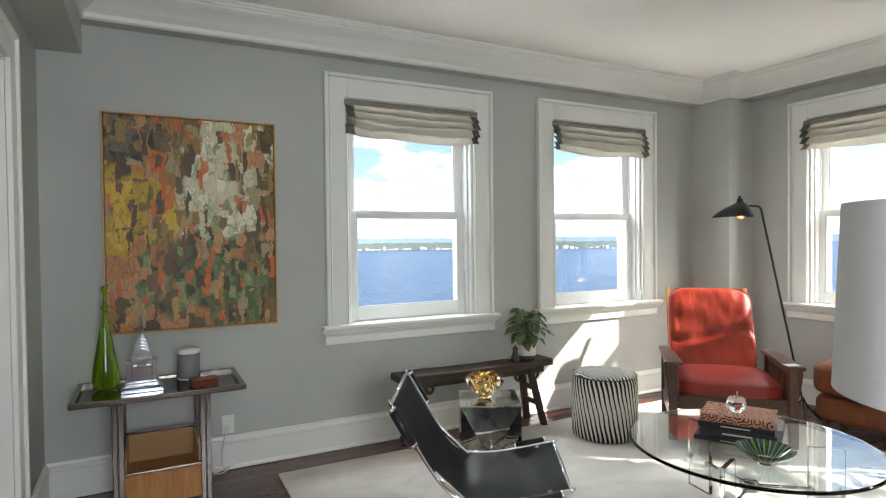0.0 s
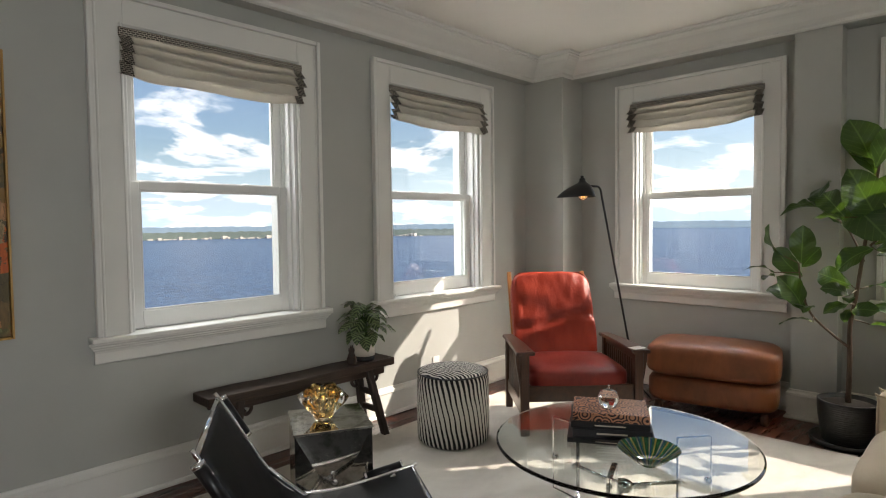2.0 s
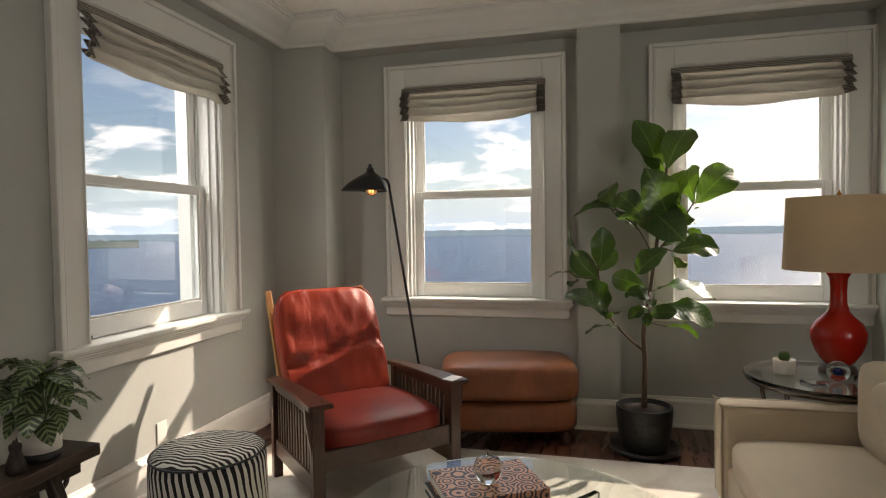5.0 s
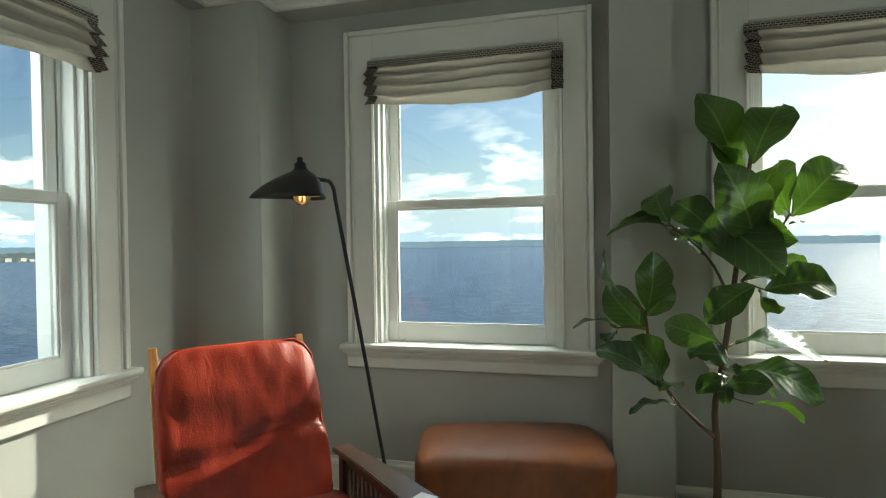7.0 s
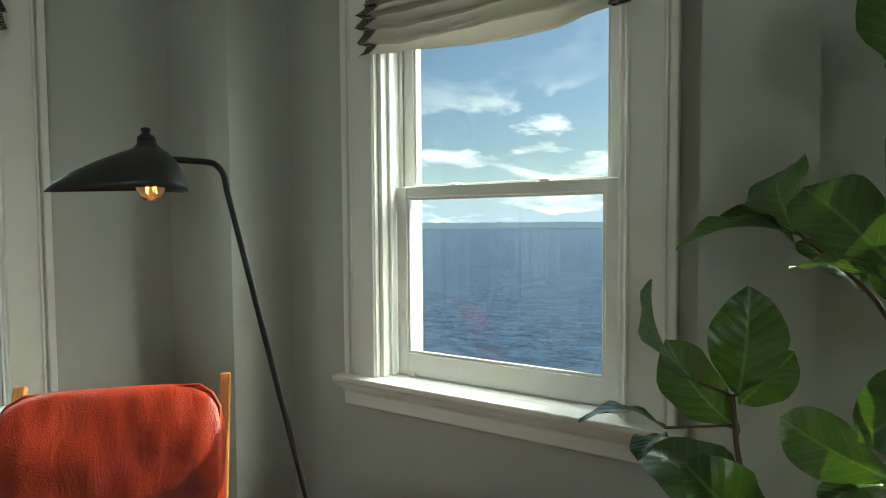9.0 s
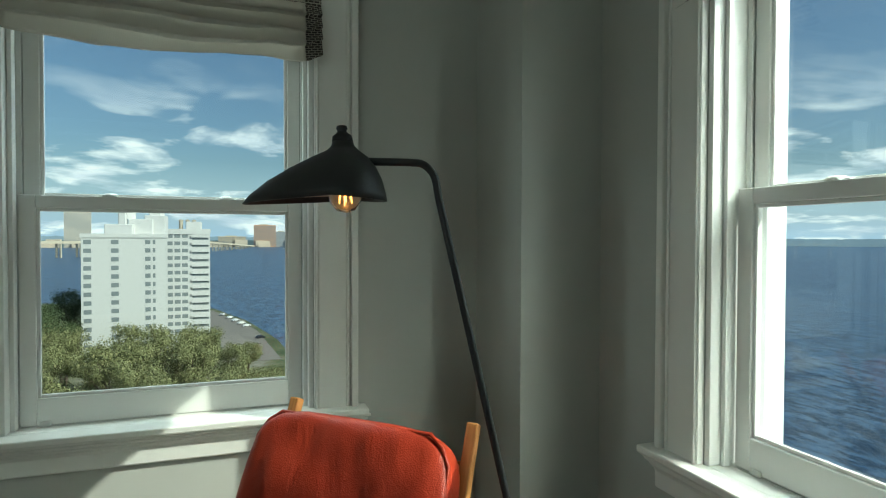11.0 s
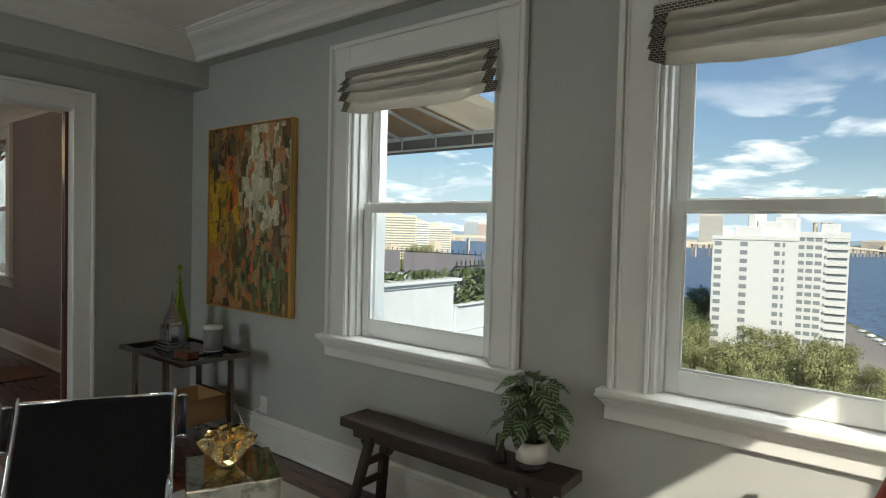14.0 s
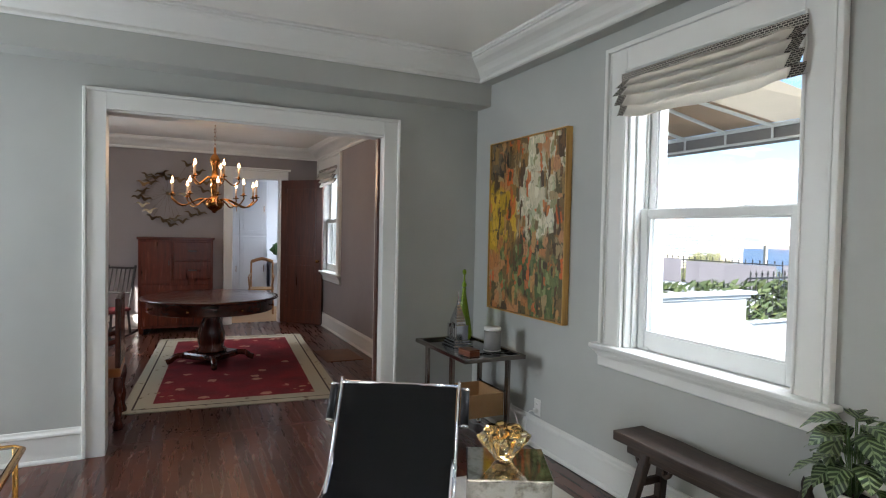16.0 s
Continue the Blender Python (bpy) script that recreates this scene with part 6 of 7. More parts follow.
part("pot", lathe(prof, 48), BLACK_CERAMIC, fig, smooth=True)
part("soil", lathe([(0.0, 0.256), (0.155, 0.2565), (0.10, 0.266), (0.0, 0.270)], 30), SOIL, fig)
trunk = smooth_line([(0.0, 0, 0.26), (0.0, -0.005, 0.55), (0.015, 0.0, 0.75), (0.005, -0.03, 0.95), (-0.01, -0.075, 1.30), (0.0, -0.115, 1.60), (0.0, -0.14, 1.80)], 6)
part("trunk", tube(trunk, 0.017, 10, taper=0.45), BARK, fig, smooth=True)
branch = smooth_line([(0.005, -0.005, 0.62), (-0.04, 0.10, 0.72), (-0.08, 0.20, 0.84), (-0.05, 0.26, 1.0), (-0.04, 0.28, 1.16)], 5)
part("branch", tube(branch, 0.009, 8, taper=0.6), BARK, fig, smooth=True)
branch_right = smooth_line([(-0.005, -0.10, 1.28), (0.03, -0.20, 1.40), (0.10, -0.31, 1.56)], 5)
part("branch", tube(branch_right, 0.007, 8, taper=0.6), BARK, fig, smooth=True)
branch_mid = smooth_line([(0.0, -0.07, 1.18), (0.03, 0.02, 1.38), (0.08, 0.16, 1.52)], 5)
part("branch", tube(branch_mid, 0.007, 8, taper=0.6), BARK, fig, smooth=True)
figs = [leaf_mesh("fig_leaf", 0.30, 0.178, 0.60, d, f, 0.035, 12, 6, k) for k, (d, f) in enumerate(((0.12, 0.22), (0.30, 0.14), (0.50, 0.12), (0.22, 0.34)))]
# each leaf: where its stalk leaves the stem, yaw, pitch and roll in degrees, size
CROWN_LEAVES = (
    (0.12, -0.10, 1.73, 104, 64, -109, 1.34),
    (-0.07, -0.13, 1.76, -53, 53, 58, 1.15),
    (-0.00, -0.14, 1.43, 157, 42, -153, 1.31),
    (0.05, -0.16, 1.43, -83, 74, 75, 1.19),
    (0.12, -0.32, 1.55, -62, 34, 35, 1.27),
    (0.12, -0.31, 1.57, 12, 58, -82, 0.96),
    (0.07, 0.17, 1.53, 21, 41, -24, 0.96),
    (0.12, 0.17, 1.52, 91, -8, -10, 0.91),
    (-0.15, 0.01, 1.46, 50, 35, -12, 0.88),
    (0.10, 0.03, 1.39, 104, 40, -70, 0.61),
    (0.12, 0.02, 1.54, -153, -24, 7, 1.46),
)
SIDE_LEAVES = (
    (-0.15, 0.34, 1.21, 76, 50, -133, 0.82),
    (-0.02, 0.27, 1.16, -161, 66, 159, 0.89),
    (0.01, 0.27, 1.07, 95, 40, -68, 0.88),
    (-0.15, 0.40, 1.10, 111, 14, -14, 0.64),
    (-0.08, 0.22, 0.85, 68, 24, -58, 1.09),
    (-0.15, 0.23, 0.87, 146, 45, -64, 0.96),
    (-0.13, 0.17, 0.79, 104, -5, -6, 0.68),
    (-0.03, -0.01, 1.03, 79, 13, -41, 0.82),
)
LOWER_LEAVES = (
    (-0.09, -0.13, 1.27, 102, -40, -72, 0.82),
    (-0.14, -0.15, 1.26, -74, -1, 21, 1.01),
    (0.06, -0.09, 1.02, -99, -7, 41, 1.17),
    (0.12, -0.12, 0.89, -112, -10, 20, 1.13),
    (-0.09, -0.12, 0.80, -87, -19, 22, 0.67),
    (-0.15, -0.02, 0.92, 113, -27, -57, 0.51),
    (-0.08, -0.02, 0.87, -126, 7, 27, 0.61),
    (-0.15, -0.02, 0.98, 137, 17, -36, 0.57),
    (0.01, -0.20, 1.40, -60, 11, 18, 0.49),
    (-0.06, -0.22, 1.38, -67, -23, 6, 0.45),
    (0.02, -0.12, 1.29, -67, 3, 12, 0.82),
)
for k, (lx, ly, lz, yaw, pitch, roll, size) in enumerate((*CROWN_LEAVES, *SIDE_LEAVES, *LOWER_LEAVES)):
    place_leaf("leaf", figs[k % 4], FIG_LEAF, fig, Vector((lx, ly, lz)), yaw, pitch + 6, roll + (32, -26, 14, -38, 22)[k % 5], size * 0.98)
    if k % 2 == 0:
        place_leaf("leaf", figs[(k + 1) % 4], FIG_LEAF, fig, Vector((lx + 0.03, ly, lz - 0.03)), yaw + 48, pitch - 16, roll * 0.5 + 25, size * 0.66)
    # a short stalk back to the nearest stem
    stem = min((q for run in (trunk, branch, branch_right, branch_mid) for q in run), key=lambda q: (Vector(q) - Vector((lx, ly, lz))).length)
    if (Vector(stem) - Vector((lx, ly, lz))).length > 0.015:
        part("stalk", tube([tuple(stem), (lx, ly, lz)], 0.0035, 6), BARK, fig, smooth=True)

# ---- sofa ----
sofa = thing("sofa", "cream upholstered sofa with track arms and loose cushions", "sofa", (3.09, 0.89, 0.012))
SW, SD = 2.08, 0.92
part("base", boxes((0.02, 0.02, 0.10, SW - 0.02, SD - 0.03, 0.27), bevel=0.02, seg=3), IVORY_CLOTH, sofa, smooth=True)
for x in (0.0, SW - 0.15):
    bm = boxes((x, 0.0, 0.09, x + 0.15, SD, 0.562), bevel=0.035, seg=4)
    a = part("arm", bm, IVORY_CLOTH, sofa, smooth=True)
    for xx in (x + 0.010, x + 0.140):
        part("welt", tube(smooth_line([(xx, SD - 0.006, 0.11), (xx, SD - 0.006, 0.522), (xx, SD - 0.04, 0.554), (xx, SD - 0.5, 0.557), (xx, 0.05, 0.557)], 6), 0.0055, 6), IVORY_CLOTH, a, smooth=True)
part("back", boxes((0.155, 0.0, 0.10, SW - 0.155, 0.20, 0.78), bevel=0.05, seg=4), IVORY_CLOTH, sofa, smooth=True)
for k in range(2):
    w = (SW - 0.31) / 2
    cx = 0.155 + w * (k + 0.5)
    part("seat_cushion", cushion(bmesh.new(), cx, 0.55, 0.355, w - 0.005, 0.72, 0.17, 0.3, 10, 0.25), IVORY_CLOTH, sofa, smooth=True)
    part("back_cushion", cushion(bmesh.new(), cx, 0.30, 0.62, w - 0.02, 0.20, 0.42, 0.2, 10), IVORY_CLOTH, sofa, smooth=True)
for x in (0.06, SW - 0.06):
    for y in (0.06, SD - 0.08):
        part("foot", boxes((x - 0.03, y - 0.03, 0, x + 0.03, y + 0.03, 0.099), bevel=0.004), OAK_DARK_Z, sofa)
pillow = thing("throw_pillow", "plump cream throw pillow leaning in the sofa corner", "pillow", pose(4.22, 1.30, 0.465, -16, 0, 6))
part("cover", cushion(bmesh.new(), 0, 0, 0.215, 0.44, 0.17, 0.42, 0.0, 12), IVORY_CLOTH, pillow, smooth=True)
for v in pillow.children[0].data.vertices:
    e = max(abs(v.co.x) / 0.22, abs(v.co.z - 0.215) / 0.21)
    v.co.y *= 1 - 0.75 * e ** 3


# ---- lamps and end tables ----
RED_GLAZE = painted("red_glaze", srgb(176, 26, 12), 0.14, 0.08, 0.02)
SHADE_CLOTH = Mat("lamp_shade_linen", srgb(218, 198, 168), 0.85)
_tr = SHADE_CLOTH.node("ShaderNodeBsdfTranslucent")
_tr.inputs["Color"].default_value = (*srgb(226, 206, 170), 1)
_mx = SHADE_CLOTH.node("ShaderNodeMixShader", Fac=0.35)
SHADE_CLOTH.bump(SHADE_CLOTH.noise(260, 2, 0.5, SHADE_CLOTH.coords((1, 1, 4))), 0.3, 0.001)
SHADE_CLOTH.link(SHADE_CLOTH.p.outputs[0], _mx.inputs[1]).link(_tr.outputs[0], _mx.inputs[2]).link(_mx.outputs[0], SHADE_CLOTH.t.nodes["Material Output"].inputs[0])
SHADE_CLOTH = SHADE_CLOTH.m


SHADE_WHITE = cloth("white_shade_cloth", srgb(226, 226, 228), 900, 0.03)


def table_lamp(at, label, cover=None, rise=0.0):
    t = thing("table_lamp", label, "table lamp", at, "pair of red lamps")
    part("plinth", lathe([(0.0, 0.0), (0.088, 0.0), (0.092, 0.010), (0.084, 0.026), (0.072, 0.042), (0.0, 0.044)], 36), OAK_DARK_Z, t, "dark wooden plinth", smooth=True)
    part("vase", lathe([(0.0, 0.0445), (0.060, 0.045), (0.075, 0.058), (0.108, 0.11), (0.128, 0.17), (0.130, 0.215), (0.112, 0.262), (0.075, 0.295), (0.050, 0.325), (0.040, 0.37), (0.038, 0.44), (0.042, 0.50), (0.056, 0.525), (0.056, 0.535), (0.0, 0.536)], 44), RED_GLAZE, t, "glossy red glazed vase base", smooth=True)
    part("stem", tube([(0, 0, 0.5365), (0, 0, 0.93)], 0.006, 8), BRASS, t)
    bm = bmesh.new()
    rings = []
    for r, z in ((0.262, 0.545), (0.262, 0.548), (0.246, 0.927), (0.246, 0.930), (0.242, 0.930), (0.258, 0.545)):
        rings.append([bm.verts.new((r * math.cos(a), r * math.sin(a), z)) for a in [2 * math.pi * k / 56 for k in range(56)]])
    for p, q in zip(rings, rings[1:] + rings[:1]):
        for k in range(56):
            bm.faces.new((p[k], p[(k + 1) % 56], q[(k + 1) % 56], q[k]))
    bmesh.ops.recalc_face_normals(bm, faces=bm.faces)
    s = part("shade", bm, cover or SHADE_CLOTH, t, "white cloth drum shade" if cover else "cream linen drum shade", smooth=True)
    bm = bmesh.new()
    for k in range(3):
        a = 2 * math.pi * k / 3
        tube([(0, 0, 0.918), (0.243 * math.cos(a), 0.243 * math.sin(a), 0.918)], 0.0025, 6, bm)
    part("spider", bm, BRASS, s)
    part("finial", lathe([(0.0, 0.93), (0.010, 0.932), (0.012, 0.945), (0.005, 0.955), (0.0, 0.972)], 12), BRASS, t)
    # a taller vase carries its shade higher
    for piece in t.children:
        if piece.name.startswith("vase"):
            piece.scale.z = (0.536 + rise) / 0.536
        elif not piece.name.startswith("plinth"):
            piece.location.z += rise
    return t


st = thing("end_table", "round glass-topped end table with a dark metal frame", "end table", (5.50, 1.22, 0.0))
part("glass_top", lathe([(0.0, 0.604), (0.372, 0.604), (0.378, 0.609), (0.378, 0.615), (0.372, 0.620), (0.0, 0.620)], 64), GREEN_EDGE, st, smooth=False)
part("rim_ring", tube([(0.355 * math.cos(a), 0.355 * math.sin(a), 0.590) for a in [2 * math.pi * k / 56 for k in range(56)]], 0.0135, 8, closed=True), DARK_METAL, st, smooth=True)
part("lower_ring", tube([(0.28 * math.cos(a), 0.28 * math.sin(a), 0.20) for a in [2 * math.pi * k / 48 for k in range(48)]], 0.010, 8, closed=True), DARK_METAL, st, smooth=True)
for k in range(4):
    a = radians(45 + 90 * k)
    part("leg", tube(smooth_line([(0.352 * math.cos(a), 0.352 * math.sin(a), 0.585), (0.30 * math.cos(a), 0.30 * math.sin(a), 0.35), (0.28 * math.cos(a), 0.28 * math.sin(a), 0.2), (0.31 * math.cos(a), 0.31 * math.sin(a), 0.0)], 5), 0.011, 8), DARK_METAL, st, smooth=True)
table_lamp((5.60, 1.12, 0.6205), "red glazed table lamp with cream drum shade on the round table")
pot2 = thing("cactus_pot", "small round cactus in a white pot on the end table", "plant", (5.52, 1.40, 0.6205))
part("pot", lathe([(0.0, 0.0), (0.048, 0.0), (0.052, 0.006), (0.054, 0.075), (0.049, 0.075), (0.046, 0.062), (0.0, 0.062)], 30), WHITE_CERAMIC, pot2, smooth=True)
part("cactus", lathe([(0.0, 0.0622), (0.018, 0.064), (0.028, 0.082), (0.026, 0.104), (0.014, 0.117), (0.0, 0.119)], 30, wobble=lambda a, z: 1 + 0.06 * math.sin(12 * a)), FIG_LEAF, pot2, smooth=True)
ball = thing("glass_paperweight", "clear glass ball with a blue core on the end table", "paperweight", (5.38, 1.20, 0.6205))
part("ball", lathe([(0.0, 0.0)] + [(0.052 * math.sin(a), 0.052 - 0.052 * math.cos(a)) for a in [0.25 + k * 2.89 / 14 for k in range(14)]] + [(0.0, 0.104)], 28), CLEAR, ball, smooth=True)
part("core", lathe([(0.0, 0.036), (0.012, 0.040), (0.016, 0.052), (0.010, 0.062), (0.0, 0.066)], 14), painted("cobalt_core", (0.01, 0.02, 0.22), 0.2, 0.1), ball, "cobalt blue core", smooth=True)
dish = thing("glass_coaster", "small square glass coaster on the end table", "coaster", pose(5.31, 1.33, 0.6205, 0, 0, 20))
part("slab", boxes((-0.05, -0.04, 0, 0.05, 0.04, 0.012), bevel=0.003), CLEAR, dish)

et = thing("end_table", "brass end table with a rectangular glass top beside the sofa", "end table", (1.90, 0.97, 0.012))
EW, ED, EZ = 0.84, 0.72, 0.50
loop = [(0.04, 0), (EW - 0.04, 0), (EW, 0.04), (EW, ED - 0.04), (EW - 0.04, ED), (0.04, ED), (0, ED - 0.04), (0, 0.04)]
part("top_frame", tube([(x, y, EZ) for x, y in loop], 0.014, 8, closed=True), BRASS, et, smooth=True)
part("glass_top", boxes((0.016, 0.016, EZ - 0.002, EW - 0.016, ED - 0.016, EZ + 0.008)), GREEN_EDGE, et)
for x in (0.03, EW - 0.03):
    for y in (0.03, ED - 0.03):
        part("leg", tube([(x, y, EZ), (x, y, 0.0)], 0.012, 10), BRASS, et, smooth=True)
part("stretcher", tube([(0.03, 0.03, 0.14), (EW - 0.03, ED - 0.03, 0.14)], 0.008, 8), BRASS, et)
part("stretcher", tube([(0.03, ED - 0.03, 0.158), (EW - 0.03, 0.03, 0.158)], 0.008, 8), BRASS, et)
table_lamp((2.66, 1.20, EZ + 0.0205), "red glazed table lamp with white drum shade on the brass table", SHADE_WHITE, 0.11)

# ---- round glass coffee table ----
ct = thing("coffee_table", "round glass coffee table on clear legs with chrome fittings", "coffee table", (4.03, 2.66, 0.012))
part("glass_top", lathe([(0.0, 0.379), (0.594, 0.379), (0.602, 0.384), (0.602, 0.393), (0.594, 0.398), (0.0, 0.398)], 96), GREEN_EDGE, ct)
ACRYL = glass("clear_acrylic", (0.99, 0.99, 0.985), 0.0, 1.49)
for k in range(3):
    a = radians(80 + 120 * k)
    c, s = math.cos(a), math.sin(a)
    o = part("leg", boxes((-0.085, -0.012, 0.0, 0.085, 0.012, 0.378), bevel=0.002), ACRYL, ct, "clear acrylic slab leg")
    o.matrix_local = pose(0.36 * c, 0.36 * s, 0, 0, 0, math.degrees(a))
    part("tie_bar", tube([(0.04 * c, 0.04 * s, 0.16), (0.29 * c, 0.29 * s, 0.16)], 0.009, 10), CHROME, ct, "chrome tie bar", smooth=True)
    for q in (0.29, 0.43):
        part("fitting", tube([(q * c - 0.02 * s, q * s + 0.02 * c, 0.16), (q * c + 0.02 * s, q * s - 0.02 * c, 0.16)], 0.013, 12), CHROME, ct, "chrome bolt", smooth=True)
part("hub", lathe([(0.0, 0.14), (0.042, 0.142), (0.046, 0.16), (0.042, 0.178), (0.0, 0.18)], 24), CHROME, ct, "chrome hub", smooth=True)

CT_Z = 0.012 + 0.3985
_bk = Mat("patterned_book_cover", srgb(140, 100, 82), 0.4)
_bv = _bk.node("ShaderNodeTexVoronoi", Scale=17.0)
_bk.link(_bk.coords((1, 1, 1)), _bv.inputs["Vector"])
_bw = _bk.math("SINE", _bk.math("MULTIPLY", _bv.outputs["Distance"], 30.0))
_bk.colour(_bk.mix(_bk.math("GREATER_THAN", _bw, 0.1), srgb(196, 140, 108), srgb(46, 30, 32)))
COVERS = (painted("black_book_cover", srgb(30, 30, 33), 0.4, 0.1, 0.1), painted("charcoal_book_cover", srgb(44, 44, 48), 0.5, 0.1, 0.1), _bk.m)
bz = CT_Z
for k, (w, d, hh, rot, ox, oy, col, lab) in enumerate(((0.40, 0.30, 0.022, -61, 0.0, 0.0, 0, "large black-covered art book at the bottom of the stack"), (0.36, 0.28, 0.040, -57, 0.01, 0.01, 1, "thick charcoal-covered book in the stack"), (0.36, 0.27, 0.030, -59, 0.01, 0.015, 0, "black-covered book in the stack"), (0.35, 0.26, 0.040, -60, 0.015, 0.01, 2, "thick book with orange and black ring pattern cover on top"))):
    b = thing("book", lab, "book", pose(4.05 + ox, 2.735 + oy, bz, 0, 0, rot), "stack of books")
    part("pages", boxes((-w / 2 + 0.005, -d / 2 + 0.006, 0.004, w / 2 - 0.005, d / 2 - 0.003, hh - 0.004)), PAPER, b, "pale page block")
    part("cover", boxes((-w / 2, -d / 2, 0, w / 2, d / 2, 0.0038), (-w / 2, -d / 2, hh - 0.0038, w / 2, d / 2, hh), (-w / 2, -d / 2, 0.0038, w / 2, -d / 2 + 0.005, hh - 0.0038), bevel=0.001), [COVERS[col]], b)
    if col < 2:
        part("title_block", boxes((-0.07, -d / 2 - 0.0008, hh * 0.4, 0.07, -d / 2 - 0.0002, hh * 0.6)), PAPER, b, "pale bar of lettering")
    bz += hh + 0.0006
apple = thing("glass_apple", "clear glass apple on the stack of books", "ornament", (4.03, 2.735, bz))
part("fruit", lathe([(0.0, 0.006), (0.018, 0.0), (0.036, 0.012), (0.047, 0.036), (0.049, 0.058), (0.040, 0.082), (0.022, 0.090), (0.008, 0.084), (0.0, 0.078)], 32), CLEAR, apple, smooth=True)
part("stalk", tube(smooth_line([(0, 0, 0.079), (0.004, 0, 0.095), (0.014, 0.004, 0.110)], 4), 0.005, 8), CLEAR, apple, smooth=True)
_gb = Mat("striped_art_glass", (0.1, 0.4, 0.3), 0.05)
_gs = _gb.node("ShaderNodeSeparateXYZ")
_gb.link(_gb.co.outputs["Object"], _gs.inputs[0])
_ga = _gb.node("ShaderNodeMath")
_ga.operation = "ARCTAN2"
_gb.link(_gs.outputs["Y"], _ga.inputs[0]).link(_gs.outputs["X"], _ga.inputs[1])
_gf = _gb.math("FRACT", _gb.math("MULTIPLY", _gb.math("ADD", _ga.outputs[0], 3.15), 2.2))
_gb.colour(_gb.ramp(_gf, [(0.0, (0.02, 0.20, 0.05)), (0.25, (0.42, 0.30, 0.08)), (0.4, (0.03, 0.20, 0.09)), (0.6, (0.03, 0.10, 0.22)), (0.75, (0.36, 0.34, 0.22)), (0.88, (0.01, 0.10, 0.06))], True))
_gb.p.inputs["Transmission Weight"].default_value = 0.45
bowl = thing("art_glass_bowl", "green, blue and gold striped glass bowl on the coffee table", "bowl", (3.83, 2.44, CT_Z))
part("bowl", lathe([(0.0, 0.0), (0.034, 0.0), (0.036, 0.010), (0.075, 0.030), (0.125, 0.072), (0.130, 0.074), (0.120, 0.064), (0.070, 0.022), (0.0, 0.012)], 48), _gb.m, bowl, smooth=True)

# ---- outside: river, shores, city ----
WATER_Z, LAND_Z = -45.0, -44.0
_w = Mat("river_water", (0.02, 0.07, 0.20), 0.30)
_v = _w.coords((1, 1, 1))
# light crests and shaded troughs of the ripples are painted into the colour
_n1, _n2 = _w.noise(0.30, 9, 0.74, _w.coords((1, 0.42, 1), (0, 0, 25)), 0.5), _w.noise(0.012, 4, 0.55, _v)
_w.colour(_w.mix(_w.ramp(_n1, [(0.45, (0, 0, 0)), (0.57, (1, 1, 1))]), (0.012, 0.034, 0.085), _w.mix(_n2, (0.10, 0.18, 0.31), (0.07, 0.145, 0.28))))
_w.p.inputs["Specular IOR Level"].default_value = 0.30
_w.bump(_n1, 1.0, 1.2)
bm = bmesh.new()
bmesh.ops.create_grid(bm, x_segments=1, y_segments=1, size=4800)
bmesh.ops.translate(bm, vec=(0, 0, WATER_Z), verts=bm.verts)
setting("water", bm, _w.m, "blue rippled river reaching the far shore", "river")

_l = Mat("land_grass_and_paving", (0.1, 0.12, 0.05), 0.9)
_l.colour(_l.ramp(_l.noise(0.05, 5, 0.6), [(0.40, (0.05, 0.08, 0.03)), (0.55, (0.12, 0.13, 0.06)), (0.66, (0.28, 0.26, 0.22))]))
land = extrude_poly([(36, -200), (36, 60), (30, 150), (21, 270), (9, 335), (-10, 396), (-70, 450), (-400, 515), (-640, 760), (-790, 1010), (-1500, 1500), (-1500, -200)], 1.5)
bmesh.ops.translate(land, vec=(0, 0, LAND_Z - 1.5), verts=land.verts)
setting("ground", land, _l.m, "riverside land with grass, paths and streets", "ground")
ASPHALT = painted("pale_asphalt", (0.22, 0.20, 0.18), 0.9, 0.15)
rd = extrude_poly([(20, 225), (13, 300), (-10, 384), (-26, 380), (-4, 300), (0, 225)], 0.08)
bmesh.ops.translate(rd, vec=(0, 0, LAND_Z + 0.004), verts=rd.verts)
setting("road", rd, ASPHALT, "pale riverside road and parking bays", "road")


